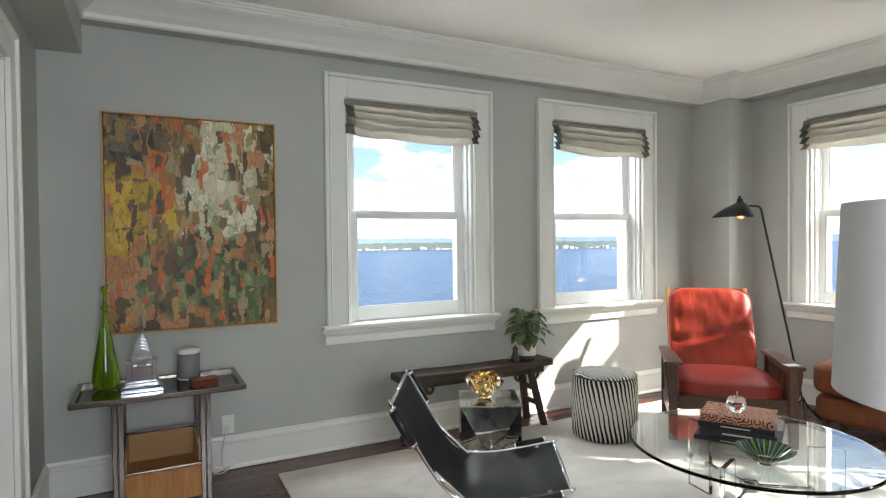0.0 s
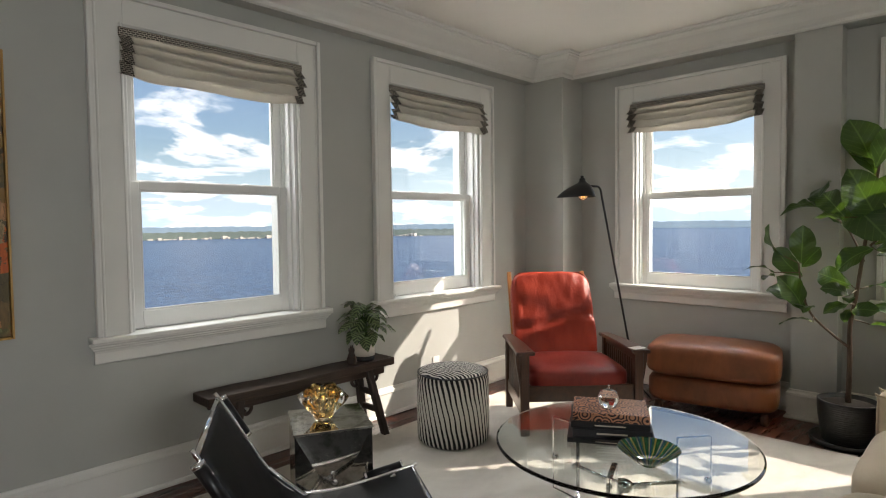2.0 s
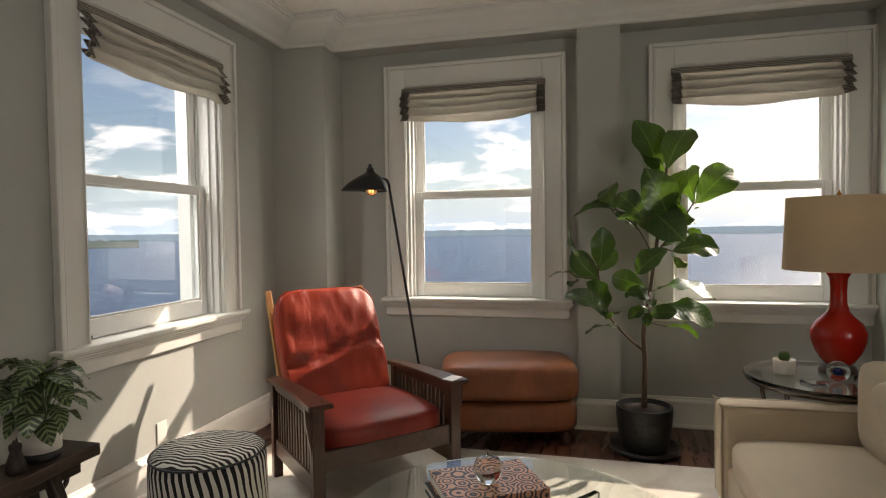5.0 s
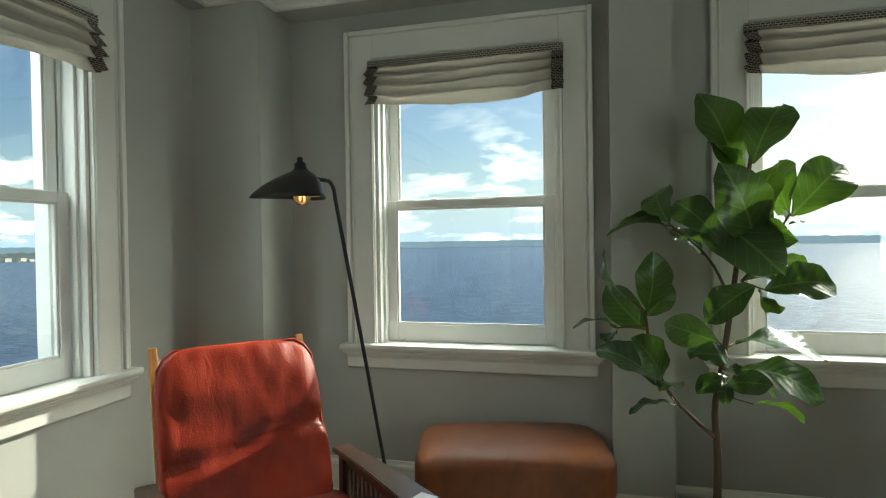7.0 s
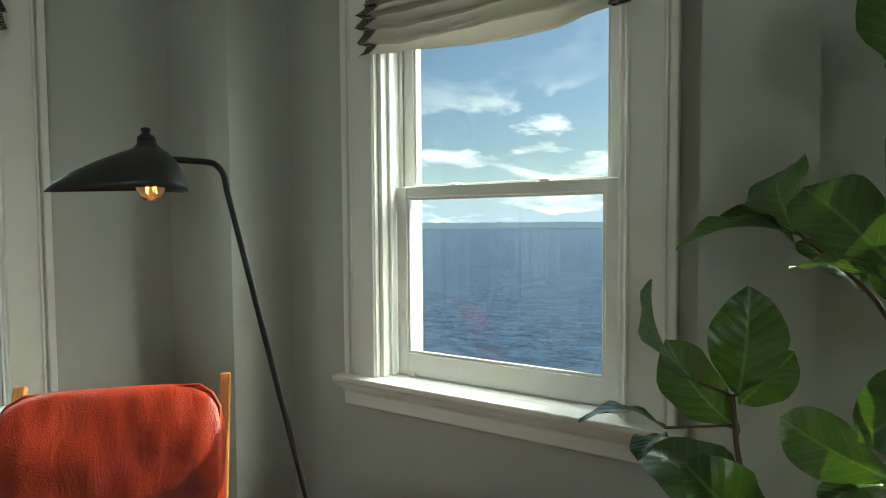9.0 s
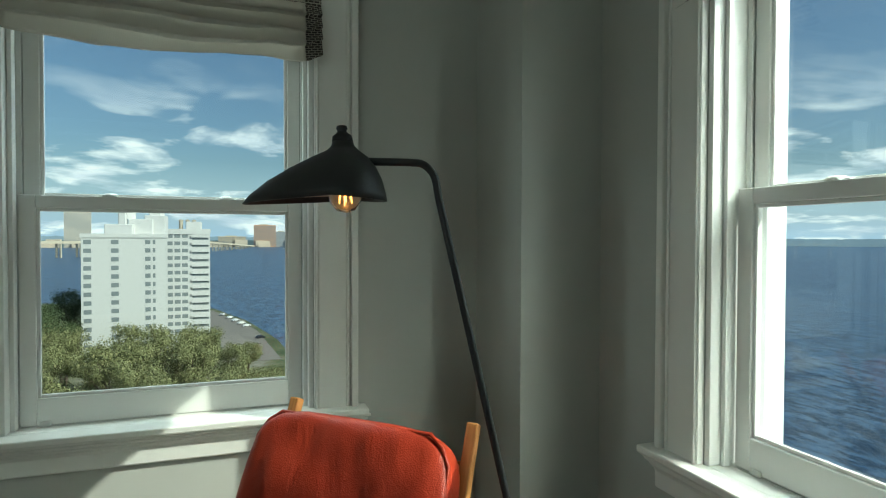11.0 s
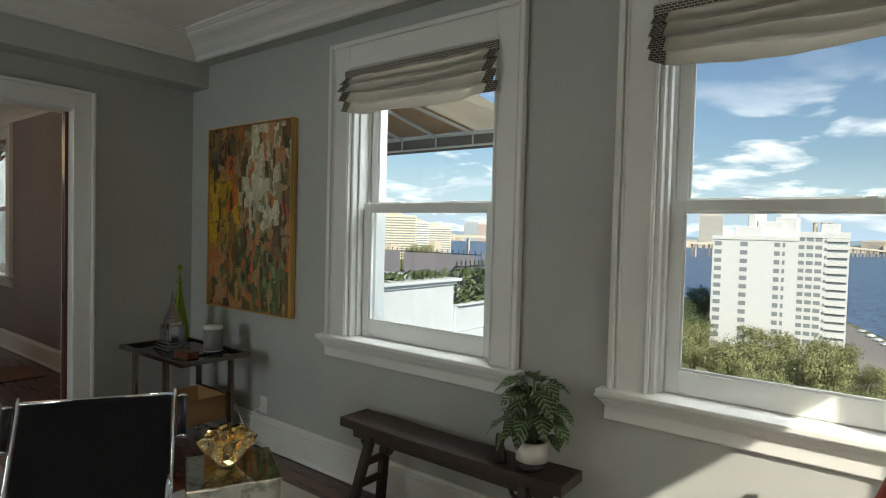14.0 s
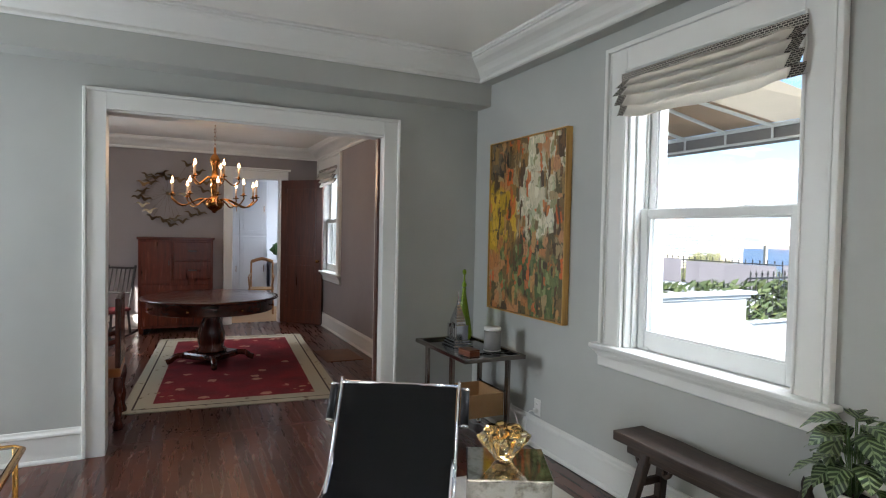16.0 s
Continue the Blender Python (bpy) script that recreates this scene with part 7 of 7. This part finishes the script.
def shore(name, a0, a1, dist, h, col, seed, label, glow):
    """A distant bank: a low, uneven wooded strip following an arc, its haze put in as glow."""
    rnd = random.Random(seed)
    n = int(abs(a1 - a0) * 16)
    bumps = [(rnd.uniform(0.02, 0.5), rnd.uniform(0, 6.3), rnd.uniform(0.006, 0.022)) for _ in range(9)]
    bm = bmesh.new()
    lo, hi, bk = [], [], []
    for i in range(n + 1):
        a = radians(a0 + (a1 - a0) * i / n)
        d = dist
        x, y = 5 - d * math.sin(a), 2 + d * math.cos(a)
        hh = h * (0.80 + sum(w * math.sin(i * f + ph) for f, ph, w in bumps) + 0.02 * rnd.random())
        lo.append(bm.verts.new((x, y, WATER_Z)))
        hi.append(bm.verts.new((x, y, WATER_Z + hh)))
        bk.append(bm.verts.new((x - 60 * math.sin(a), y + 60 * math.cos(a), WATER_Z + hh * 0.9)))
    for i in range(n):
        bm.faces.new((lo[i], lo[i + 1], hi[i + 1], hi[i]))
        bm.faces.new((hi[i], hi[i + 1], bk[i + 1], bk[i]))
    m = Mat(name + "_woods_haze", col, 1.0)
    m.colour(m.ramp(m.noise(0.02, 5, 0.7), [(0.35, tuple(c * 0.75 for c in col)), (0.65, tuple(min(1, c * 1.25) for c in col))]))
    # distance haze imitated by letting the wooded strip glow evenly
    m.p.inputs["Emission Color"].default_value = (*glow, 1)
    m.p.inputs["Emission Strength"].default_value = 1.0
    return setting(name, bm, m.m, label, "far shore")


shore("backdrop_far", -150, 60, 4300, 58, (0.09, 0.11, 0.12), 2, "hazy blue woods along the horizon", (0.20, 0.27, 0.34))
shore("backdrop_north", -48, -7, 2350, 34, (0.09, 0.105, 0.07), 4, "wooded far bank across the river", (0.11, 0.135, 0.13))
bm = bmesh.new()
rnd = random.Random(3)
for k in range(120):
    a = radians(rnd.uniform(-44, -4))
    d = 2320 + rnd.uniform(-10, 5)
    w, h = rnd.uniform(5, 22), rnd.choice((3, 4, 5, 6, 8, 12))
    x, y = 5 - d * math.sin(a), 2 + d * math.cos(a)
    box(bm, x - w / 2, y - 6, WATER_Z, x + w / 2, y + 6, WATER_Z + h)
tagged(part("far_houses", bm, painted("far_house_walls", srgb(214, 204, 190), 0.9, 0.2)), "pale houses strung along the far bank", "houses", "", "stuff")

# ---- white apartment tower ----
TOWER_WHITE = painted("tower_white_render", srgb(206, 206, 204), 0.8, 0.05)
TOWER_GLASS = Mat("tower_window_glass", (0.22, 0.25, 0.26), 0.25).m
CONCRETE = painted("bridge_concrete", srgb(188, 178, 160), 0.9, 0.08)


def tower_block(bm_w, x, y, yaw, w, d, z1, cols, floors, fh, win_me, parent, balc=None):
    m = pose(x, y, 0, 0, 0, yaw)
    b = boxes((-w / 2, 0, LAND_Z, w / 2, d, z1), (-w / 2 - 0.3, -0.3, z1 - 1.4, w / 2 + 0.3, d + 0.3, z1))
    o = part("wall", b, TOWER_WHITE, parent)
    o.matrix_local = m
    for f in range(floors):
        z = z1 - 2.9 - f * fh
        for cx, ww in cols:
            wo_ = new("window", win_me)
            wo_.parent = o
            wo_.matrix_local = Matrix.LocRotScale((cx, -0.02, z), None, (ww, 1, 1))
    if balc:
        for f in range(floors):
            z = z1 - 3.3 - f * fh
            bb = part("balcony", boxes((balc[0], -0.7, z - 0.2, balc[1], -0.01, z), (balc[0], -0.7, z + 0.001, balc[1], -0.62, z + 1.0)), TOWER_WHITE, o)


apt = thing("apartment_tower", "tall white riverside apartment tower with rows of windows", "building", (0, 0, 0))
wb = boxes((-0.5, -0.06, -0.75, 0.5, 0.0, 0.75))
win_me = mesh_from(wb, "tower_window")
win_me.materials.append(TOWER_GLASS)
tower_block(None, -32.4, 230.0, 9, 26.5, 18, 2.6, [(-11.4, 2.3), (-3.2, 2.3), (7.0, 1.7), (9.0, 0.8)], 13, 3.0, win_me, apt)
tower_block(None, -14.8, 262.0, 5, 17, 18, 4.8, [(-6.6, 1.9), (-3.9, 2.2), (-1.1, 2.2)], 14, 3.0, win_me, apt, (1.4, 8.3))
tower_block(None, -14.8, 261.96, 5, 16.6, 3, 4.0, [(4.8, 6.2)], 14, 3.0, win_me, apt)
for x0, y0, x1, y1, z1 in ((-40, 236, -31, 244, 6), (-33, 240, -25, 248, 8.0), (-28, 242, -21, 252, 9.5), (-36, 238, -33.5, 242, 12.5), (-27, 246, -23, 250, 12.5), (-16, 268, -10, 274, 8)):
    part("roof_plant", boxes((x0, y0, 2.4, x1, y1, z1), bevel=0.2), TOWER_WHITE, apt)
for x, y, z in ((-33.5, 243, 12.6), (-24.5, 249, 12.6)):
    part("roof_tank", lathe([(0.0, 8.0), (2.6, 8.0), (2.6, z - 1.0), (2.9, z - 0.9), (2.9, z), (2.2, z + 1.1), (0.0, z + 1.6)], 20, centre=(x, y, 0)), TOWER_WHITE, apt, "round rooftop tank", smooth=False)
for x, y in ((-18, 270), (-15.5, 271), (-13, 270)):
    part("roof_vent", lathe([(0.0, 4.9), (0.8, 4.9), (0.8, 8.2), (1.1, 8.4), (0.0, 9.0)], 12, centre=(x, y, 0)), CONCRETE, apt)


# ---- other blocks of the skyline ----
def far_block(label, a, d, w, dep, top, col, stripes=True):
    a = radians(a)
    x, y = 5 - d * math.sin(a), 2 + d * math.cos(a)
    t = thing("office_building", label, "building", pose(x, y, LAND_Z, 0, 0, math.degrees(a)))
    part("wall", boxes((-w / 2, 0, 0, w / 2, dep, top - LAND_Z)), painted("block_wall", col, 0.85, 0.06), t)
    if stripes:
        n = int((top - LAND_Z - 4) / 4)
        for k in range(n):
            part("window_band", boxes((-w / 2 + 1, -0.25, 3 + k * 4, w / 2 - 1, -0.02, 4.9 + k * 4)), TOWER_GLASS, t)
    part("roof", boxes((-w / 4, dep * 0.3, top - LAND_Z + 0.01, w / 6, dep * 0.7, top - LAND_Z + 4)), CONCRETE, t)


far_block("pale office tower across the river", 12.84, 2870, 98, 60, 106, srgb(206, 196, 180))
far_block("pinkish tower across the river", 16.0, 2870, 60, 50, 66, srgb(196, 150, 130))
far_block("brick-coloured tower on the far bank", -2.3, 2860, 100, 50, 58, srgb(206, 164, 134))
far_block("low tan block on the far bank", 0.6, 2860, 120, 50, 4, srgb(200, 180, 150))
far_block("grey tower on the far bank", -3.8, 2870, 66, 50, 28, srgb(176, 178, 180))
far_block("pale office slab by the highway", 42.4, 900, 66, 34, 24, srgb(214, 200, 176))
far_block("low cream offices by the highway", 38.5, 1040, 60, 40, 11, srgb(212, 200, 184))
far_block("slim white block by the highway", 39.9, 980, 30, 26, 16, srgb(220, 216, 208))
far_block("grey tower beyond the bridge", 34.9, 2860, 70, 50, 50, srgb(170, 176, 184))
far_block("pinkish block beyond the bridge", 33.7, 2860, 60, 50, 40, srgb(196, 164, 150))
rnd = random.Random(9)
bm = bmesh.new()
for k in range(110):
    a = radians(rnd.uniform(-8, 50))
    d = rnd.uniform(2850, 2890) if a < 0.66 else rnd.uniform(820, 1250)
    w, h = rnd.uniform(24, 80) * d / 2800, rnd.uniform(9, 36)
    x, y = 5 - d * math.sin(a), 2 + d * math.cos(a)
    box(bm, x - w / 2, y - 8, WATER_Z, x + w / 2, y + 8, WATER_Z + h)
tagged(part("city_blocks", bm, painted("far_city_walls", srgb(206, 192, 172), 0.9, 0.25)), "low pale city blocks beyond the bridge", "buildings", "", "stuff")
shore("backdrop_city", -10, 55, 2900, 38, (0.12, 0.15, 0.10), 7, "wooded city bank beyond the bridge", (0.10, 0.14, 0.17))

bridge = thing("bridge", "long concrete road bridge over the river", "bridge", (0, 0, 0))
run = smooth_line([(-1150, 560, -5), (-705, 919, -7), (-362, 1454, -10), (-110, 2000, -15), (60, 2620, -36)], 11)
for p0, p1 in zip(run, run[1:]):
    ln, an = math.hypot(p1.x - p0.x, p1.y - p0.y), math.degrees(math.atan2(p1.y - p0.y, p1.x - p0.x))
    o = part("deck", boxes((0, -8, -4.0, ln + 0.3, 8, 0), (0, -8, 0.001, ln, -7.5, 1.4), (0, 7.5, 0.001, ln, 8, 1.4)), CONCRETE, bridge)
    o.matrix_local = pose(p0.x, p0.y, p0.z, 0, math.degrees(math.atan2(p0.z - p1.z, ln)), an)
    for dd in (-5, 5):
        p = part("pier", boxes((-1.6, dd - 1.6, WATER_Z - p0.z, 1.6, dd + 1.6, -4.01)), CONCRETE, bridge)
        p.matrix_local = pose(p0.x, p0.y, p0.z, 0, 0, an)


# ---- trees ----
def tree_leaf_mat(name, a, b):
    m = Mat(name, a, 0.7)
    rn = m.node("ShaderNodeNewGeometry")
    m.colour(m.ramp(rn.outputs["Random Per Island"], [(0.0, tuple(c * 0.55 for c in a)), (0.5, a), (1.0, b)]))
    return m.m


OAK_LEAF = tree_leaf_mat("oak_foliage", (0.20, 0.215, 0.085), (0.34, 0.33, 0.15))
DARK_LEAF = tree_leaf_mat("dark_foliage", (0.055, 0.085, 0.030), (0.12, 0.15, 0.05))
TRUNK = wood("tree_bark", srgb(70, 60, 52), srgb(120, 106, 92), 0.4, "z", 0.9)


def tree(seed, r, h, mat, label, at):
    rnd = random.Random(seed)
    t = thing("tree", label, "tree", at, "riverside trees")
    limbs = bmesh.new()
    tube(smooth_line([(0, 0, 0), (0.3, 0.1, h * 0.25), (0.2, -0.2, h * 0.5)], 4), 0.55, 8, limbs, taper=0.6)
    tips = []
    for k in range(9):
        a = k * 2.4
        q = Vector((r * 0.72 * math.cos(a) * rnd.uniform(0.5, 1), r * 0.72 * math.sin(a) * rnd.uniform(0.5, 1), h * rnd.uniform(0.62, 0.86)))
        tube(smooth_line([(0.2, -0.1, h * 0.36), tuple(q * 0.5 + Vector((0, 0, h * 0.18))), tuple(q)], 3), 0.24, 6, limbs, taper=0.3)
        tips.append(q)
    part("trunk", limbs, TRUNK, t)
    vs, fs = [], []
    for k in range(26):
        c = tips[k % 9] * rnd.uniform(0.6, 1.15) if k < 18 else Vector((rnd.uniform(-r, r) * 0.6, rnd.uniform(-r, r) * 0.6, h * rnd.uniform(0.75, 0.95)))
        cr = r * rnd.uniform(0.22, 0.38)
        for _ in range(430):
            d = Vector((rnd.gauss(0, 1), rnd.gauss(0, 1), rnd.gauss(0, 0.75))).normalized()
            p = c + d * cr * rnd.uniform(0.55, 1.12)
            s = rnd.uniform(0.14, 0.30)
            u = (d.orthogonal().normalized() + Vector((rnd.uniform(-.6, .6), rnd.uniform(-.6, .6), rnd.uniform(-.6, .6)))).normalized()
            w = d.cross(u).normalized()
            i = len(vs)
            vs += [p - u * s, p + w * s * 0.7, p + u * s, p - w * s * 0.7 + d * s * 0.3]
            fs.append((i, i + 1, i + 2, i + 3))
    me = bpy.data.meshes.new("crown")
    me.from_pydata(vs, [], fs)
    me.materials.append(mat)
    cr_ob = new("crown", me)
    cr_ob.parent = t
    return t


oaks = [tree(31, 9.5, 21, OAK_LEAF, "broad green oak in the riverside park", (-22, 150, LAND_Z)), tree(32, 8.5, 19, OAK_LEAF, "broad olive-green oak in the riverside park", (-6, 160, LAND_Z)), tree(33, 9, 23, DARK_LEAF, "dark green oak beside the white tower", (-62, 235, LAND_Z))]
spots = ((0, -36, 152, 1.0), (1, -28, 172, 1.05), (0, -12, 168, 1.0), (1, -14, 142, 0.9), (0, 3, 178, 0.72), (1, 7, 150, 0.62), (0, -48, 168, 1.0), (1, -40, 186, 1.0), (0, -52, 140, 0.95), (1, -5, 190, 0.95), (0, -20, 188, 1.0), (2, -55, 222, 1.0), (2, -72, 228, 1.05), (2, -66, 210, 0.9), (2, -52, 250, 1.0), (1, -64, 180, 1.0), (0, -10, 128, 0.85), (1, -30, 132, 0.9), (0, 8, 200, 0.6), (2, -46, 206, 0.8), (1, -250, 300, 1.3), (0, -270, 330, 1.4), (1, -225, 320, 1.3), (0, -290, 300, 1.3), (1, -240, 350, 1.4), (1, 10, 138, 0.85), (0, 16, 126, 0.7), (0, 4, 132, 0.9), (1, 14, 156, 0.65), (1, -300, 380, 1.5), (0, -330, 400, 1.5))
rnd = random.Random(12)
for k, x, y, s in spots:
    c = copy_thing(oaks[k], pose(x, y, LAND_Z, 0, 0, rnd.uniform(0, 360)))
    c.scale = (s, s, s * rnd.uniform(0.9, 1.08))


def parked_car(at, yaw, col):
    c = thing("parked_car", "parked car on the riverside road", "car", pose(*at, 0, 0, yaw), "parked cars")
    b = extrude_poly([(-2.1, 0.3), (-2.15, 0.8), (-1.5, 0.95), (-0.9, 1.4), (0.6, 1.42), (1.2, 0.98), (2.05, 0.82), (2.1, 0.3)], 1.7)
    moved(b, Matrix.Translation((0, 0.85, 0)) @ Matrix.Rotation(radians(90), 4, "X"))
    part("body", b, painted("car_paint", col, 0.25, 0.03), c)
    for x in (-1.35, 1.35):
        for y in (-0.8, 0.8):
            w = part("wheel", lathe([(0.0, -0.1), (0.31, -0.1), (0.33, 0), (0.31, 0.1), (0.0, 0.1)], 16), BLACK_EARLY, c)
            w.matrix_local = pose(x, y, 0.33, 90, 0, 0)


for k, (x, y, col) in enumerate(((14.0, 274, (0.02, 0.02, 0.025)), (8.5, 312, (0.7, 0.7, 0.7)), (6.0, 322, (0.7, 0.7, 0.68)), (3.0, 334, (0.6, 0.62, 0.64)), (0.0, 346, (0.75, 0.75, 0.74)), (-4, 360, (0.5, 0.5, 0.5)))):
    parked_car((x, y, LAND_Z + 0.09), 20 + 8 * k, col)

# ---- roof terrace of the neighbouring wing ----
STUCCO = painted("terrace_white_stucco", srgb(194, 199, 202), 0.85, 0.05, 0.3)
wing = setting("terrace_wing", boxes((-14, 5.1, LAND_Z, -1.0, 16.2, -0.30)), STUCCO, "white stucco wing below the roof terrace", "building")
setting("parapet", boxes((-1.55, 5.1, -0.298, -1.10, 10.72, 0.58), (-1.59, 5.1, 0.582, -1.06, 10.77, 0.64), (-1.64, 5.1, 0.642, -1.0, 10.84, 0.70), (-1.55, 10.722, -0.298, -1.06, 16.2, 0.17), (-1.60, 10.775, 0.172, -1.0, 16.25, 0.21), (-14, 15.6, -0.298, -1.602, 16.2, 0.20), bevel=0.012), STUCCO, "thick white stucco parapet of the roof terrace", "parapet")
fence = thing("iron_fence", "black iron picket fence on the terrace parapet", "fence", (0, 0, 0.2105))
for z in (0.05, 0.66):
    part("rail", boxes((-1.22, 10.86, z, -1.18, 16.0, z + 0.03)), BLACK_EARLY, fence)
    part("rail", boxes((-13.5, 15.88, z, -1.23, 15.92, z + 0.03)), BLACK_EARLY, fence)
pk = mesh_from(lathe([(0.012, 0.0), (0.012, 0.72), (0.022, 0.74), (0.0, 0.81)], 6), "picket")
pk.materials.append(BLACK_EARLY)
for k in range(35):
    o = new("picket", pk)
    o.parent, o.location = fence, (-1.2, 10.92 + k * 0.145, 0)
for k in range(60):
    o = new("picket", pk)
    o.parent, o.location = fence, (-1.4 - k * 0.2, 15.9, 0)
SCREEN = painted("grey_screen_cloth", srgb(120, 116, 120), 0.8, 0.08)
scr = thing("privacy_screen", "grey fabric windscreen panels tied to the terrace fence", "screen", (0, 0, 0))
for k in range(4):
    part("panel", boxes((-12.6 + k * 2.9, 15.78, 0.22, -9.9 + k * 2.9, 15.82, 0.86 + 0.04 * (k % 2))), SCREEN, scr)


def hedge(label, x0, y0, x1, y1, z0, h, n, seed):
    rnd = random.Random(seed)
    vs, fs = [], []
    for _ in range(n):
        p = Vector((rnd.uniform(x0, x1), rnd.uniform(y0, y1), z0 + h * rnd.random() ** 1.3))
        d = Vector((rnd.gauss(0, 1), rnd.gauss(0, 1), rnd.gauss(0.4, 1))).normalized()
        u = d.orthogonal().normalized()
        w, s = d.cross(u), rnd.uniform(0.03, 0.075)
        i = len(vs)
        vs += [p - u * s * 1.6, p + w * s * 0.6, p + u * s * 1.6, p - w * s * 0.6]
        fs.append((i, i + 1, i + 2, i + 3))
    me = bpy.data.meshes.new("hedge")
    me.from_pydata(vs, [], fs)
    me.materials.append(DARK_LEAF)
    return tagged(new("terrace_shrubs", me), label, "shrubs", "", "stuff")


hedge("low green shrubs along the terrace parapet", -1.55, 6.0, -1.2, 10.7, 0.70, 0.11, 420, 1)
hedge("climbing shrubs through the iron fence", -1.45, 10.75, -1.1, 13.2, 0.21, 0.62, 1100, 2)
AWN = painted("tan_awning_canvas", srgb(150, 132, 112), 0.85, 0.06)
AWN_FRAME = painted("awning_frame_white", srgb(206, 204, 200), 0.5, 0.03)
aw = thing("awning", "tan canvas awning on a white pipe frame over the terrace", "awning", (0, 0, 0))
b = bmesh.new()
q = [b.verts.new(p) for p in ((-10, 5.06, 3.95), (-0.75, 5.06, 3.95), (0.05, 9.6, 3.10), (-10, 9.6, 3.10))]
b.faces.new(q)
bmesh.ops.solidify(b, geom=b.faces[:], thickness=0.02)
part("canopy", b, AWN, aw)
b = bmesh.new()
b.faces.new([b.verts.new(p) for p in ((-0.75, 5.06, 3.95), (1.6, 5.06, 3.3), (1.0, 9.6, 3.10), (0.05, 9.6, 3.10))])
bmesh.ops.solidify(b, geom=b.faces[:], thickness=0.02)
part("end_panel", b, painted("pale_awning_canvas", srgb(214, 206, 192), 0.85, 0.05), aw, "pale hipped end of the awning")
part("valance", boxes((-10, 9.60, 2.82, 1.0, 9.615, 3.09)), painted("grey_valance", srgb(120, 114, 110), 0.85, 0.06), aw, "grey striped valance")
part("front_bar", tube([(-10, 9.57, 3.06), (1.0, 9.57, 3.06)], 0.03, 8), AWN_FRAME, aw)
part("lower_bar", tube([(-10, 9.57, 2.87), (1.0, 9.57, 2.87)], 0.018, 8), AWN_FRAME, aw)
for k in range(12):
    x = 0.03 - k * 0.72
    part("rafter", tube([(x - 0.8 if k == 0 else x, 5.1, 3.90), (x, 9.57, 3.05)], 0.026, 8), AWN_FRAME, aw)
    part("hanger", tube([(x, 9.57, 3.06), (x, 9.57, 2.87)], 0.016, 6), AWN_FRAME, aw)
for x in (-9.6, -5.2):
    part("post", tube([(x, 9.5, -0.29), (x, 9.5, 3.03)], 0.045, 10), AWN_FRAME, aw)

# ---- floorboards ----
_pm = Mat("floorboard_mahogany_stain", (0.1, 0.05, 0.03), 0.26)
_oi = _pm.node("ShaderNodeObjectInfo")
_gr = _pm.noise(1.0, 5, 0.6, _pm.coords((2.0, 26, 10)), 0.6)
_tone = _pm.math("ADD", _pm.math("MULTIPLY", _oi.outputs["Random"], 0.55), _pm.math("MULTIPLY", _gr, 0.16))
_pm.colour(_pm.ramp(_tone, [(0.05, srgb(58, 27, 19)), (0.4, srgb(80, 39, 26)), (0.75, srgb(102, 54, 34))]))
_pm.rough(_gr, 0.24, 0.32)
_pm.bump(_gr, 0.05, 0.0004)
_pm.p.inputs["Coat Weight"].default_value, _pm.p.inputs["Coat Roughness"].default_value = 0.3, 0.12
plank_me = mesh_from(boxes((0, 0, -0.0035, 1, 0.0895, -0.0004), bevel=0.0004), "floorboard")
plank_me.materials.append(_pm.m)


def lay(parent, x0, x1, y0, y1, seed, length=1.3):
    """Floorboards running along x, with staggered ends."""
    rnd = random.Random(seed)
    n = int((y1 - y0) / 0.0905)
    for k in range(n):
        x = x0 - rnd.uniform(0, 0.9 * length) if x1 - x0 > length else x0
        while x < x1 - 1e-3:
            a, b = max(x, x0), min(x + length, x1)
            if b - a > 0.03:
                o = new("floorboard", plank_me)
                o.parent = parent
                o.matrix_local = Matrix.LocRotScale((a, y0 + k * 0.0905, 0), None, (b - a - 0.001, 1, 1))
            x += length


f_liv, f_din = bpy.data.objects["floor"], bpy.data.objects["floor_dining"]
lay(f_liv, 0.532, 1.99, 1.0, 4.71, 1)
lay(f_liv, 1.99, 5.66, 4.40, 4.71, 2)
lay(f_liv, 5.66, 6.42, 0.7, 4.71, 3)
lay(f_din, -4.59, 0.525, 0.9, 4.56, 4, 1.5)
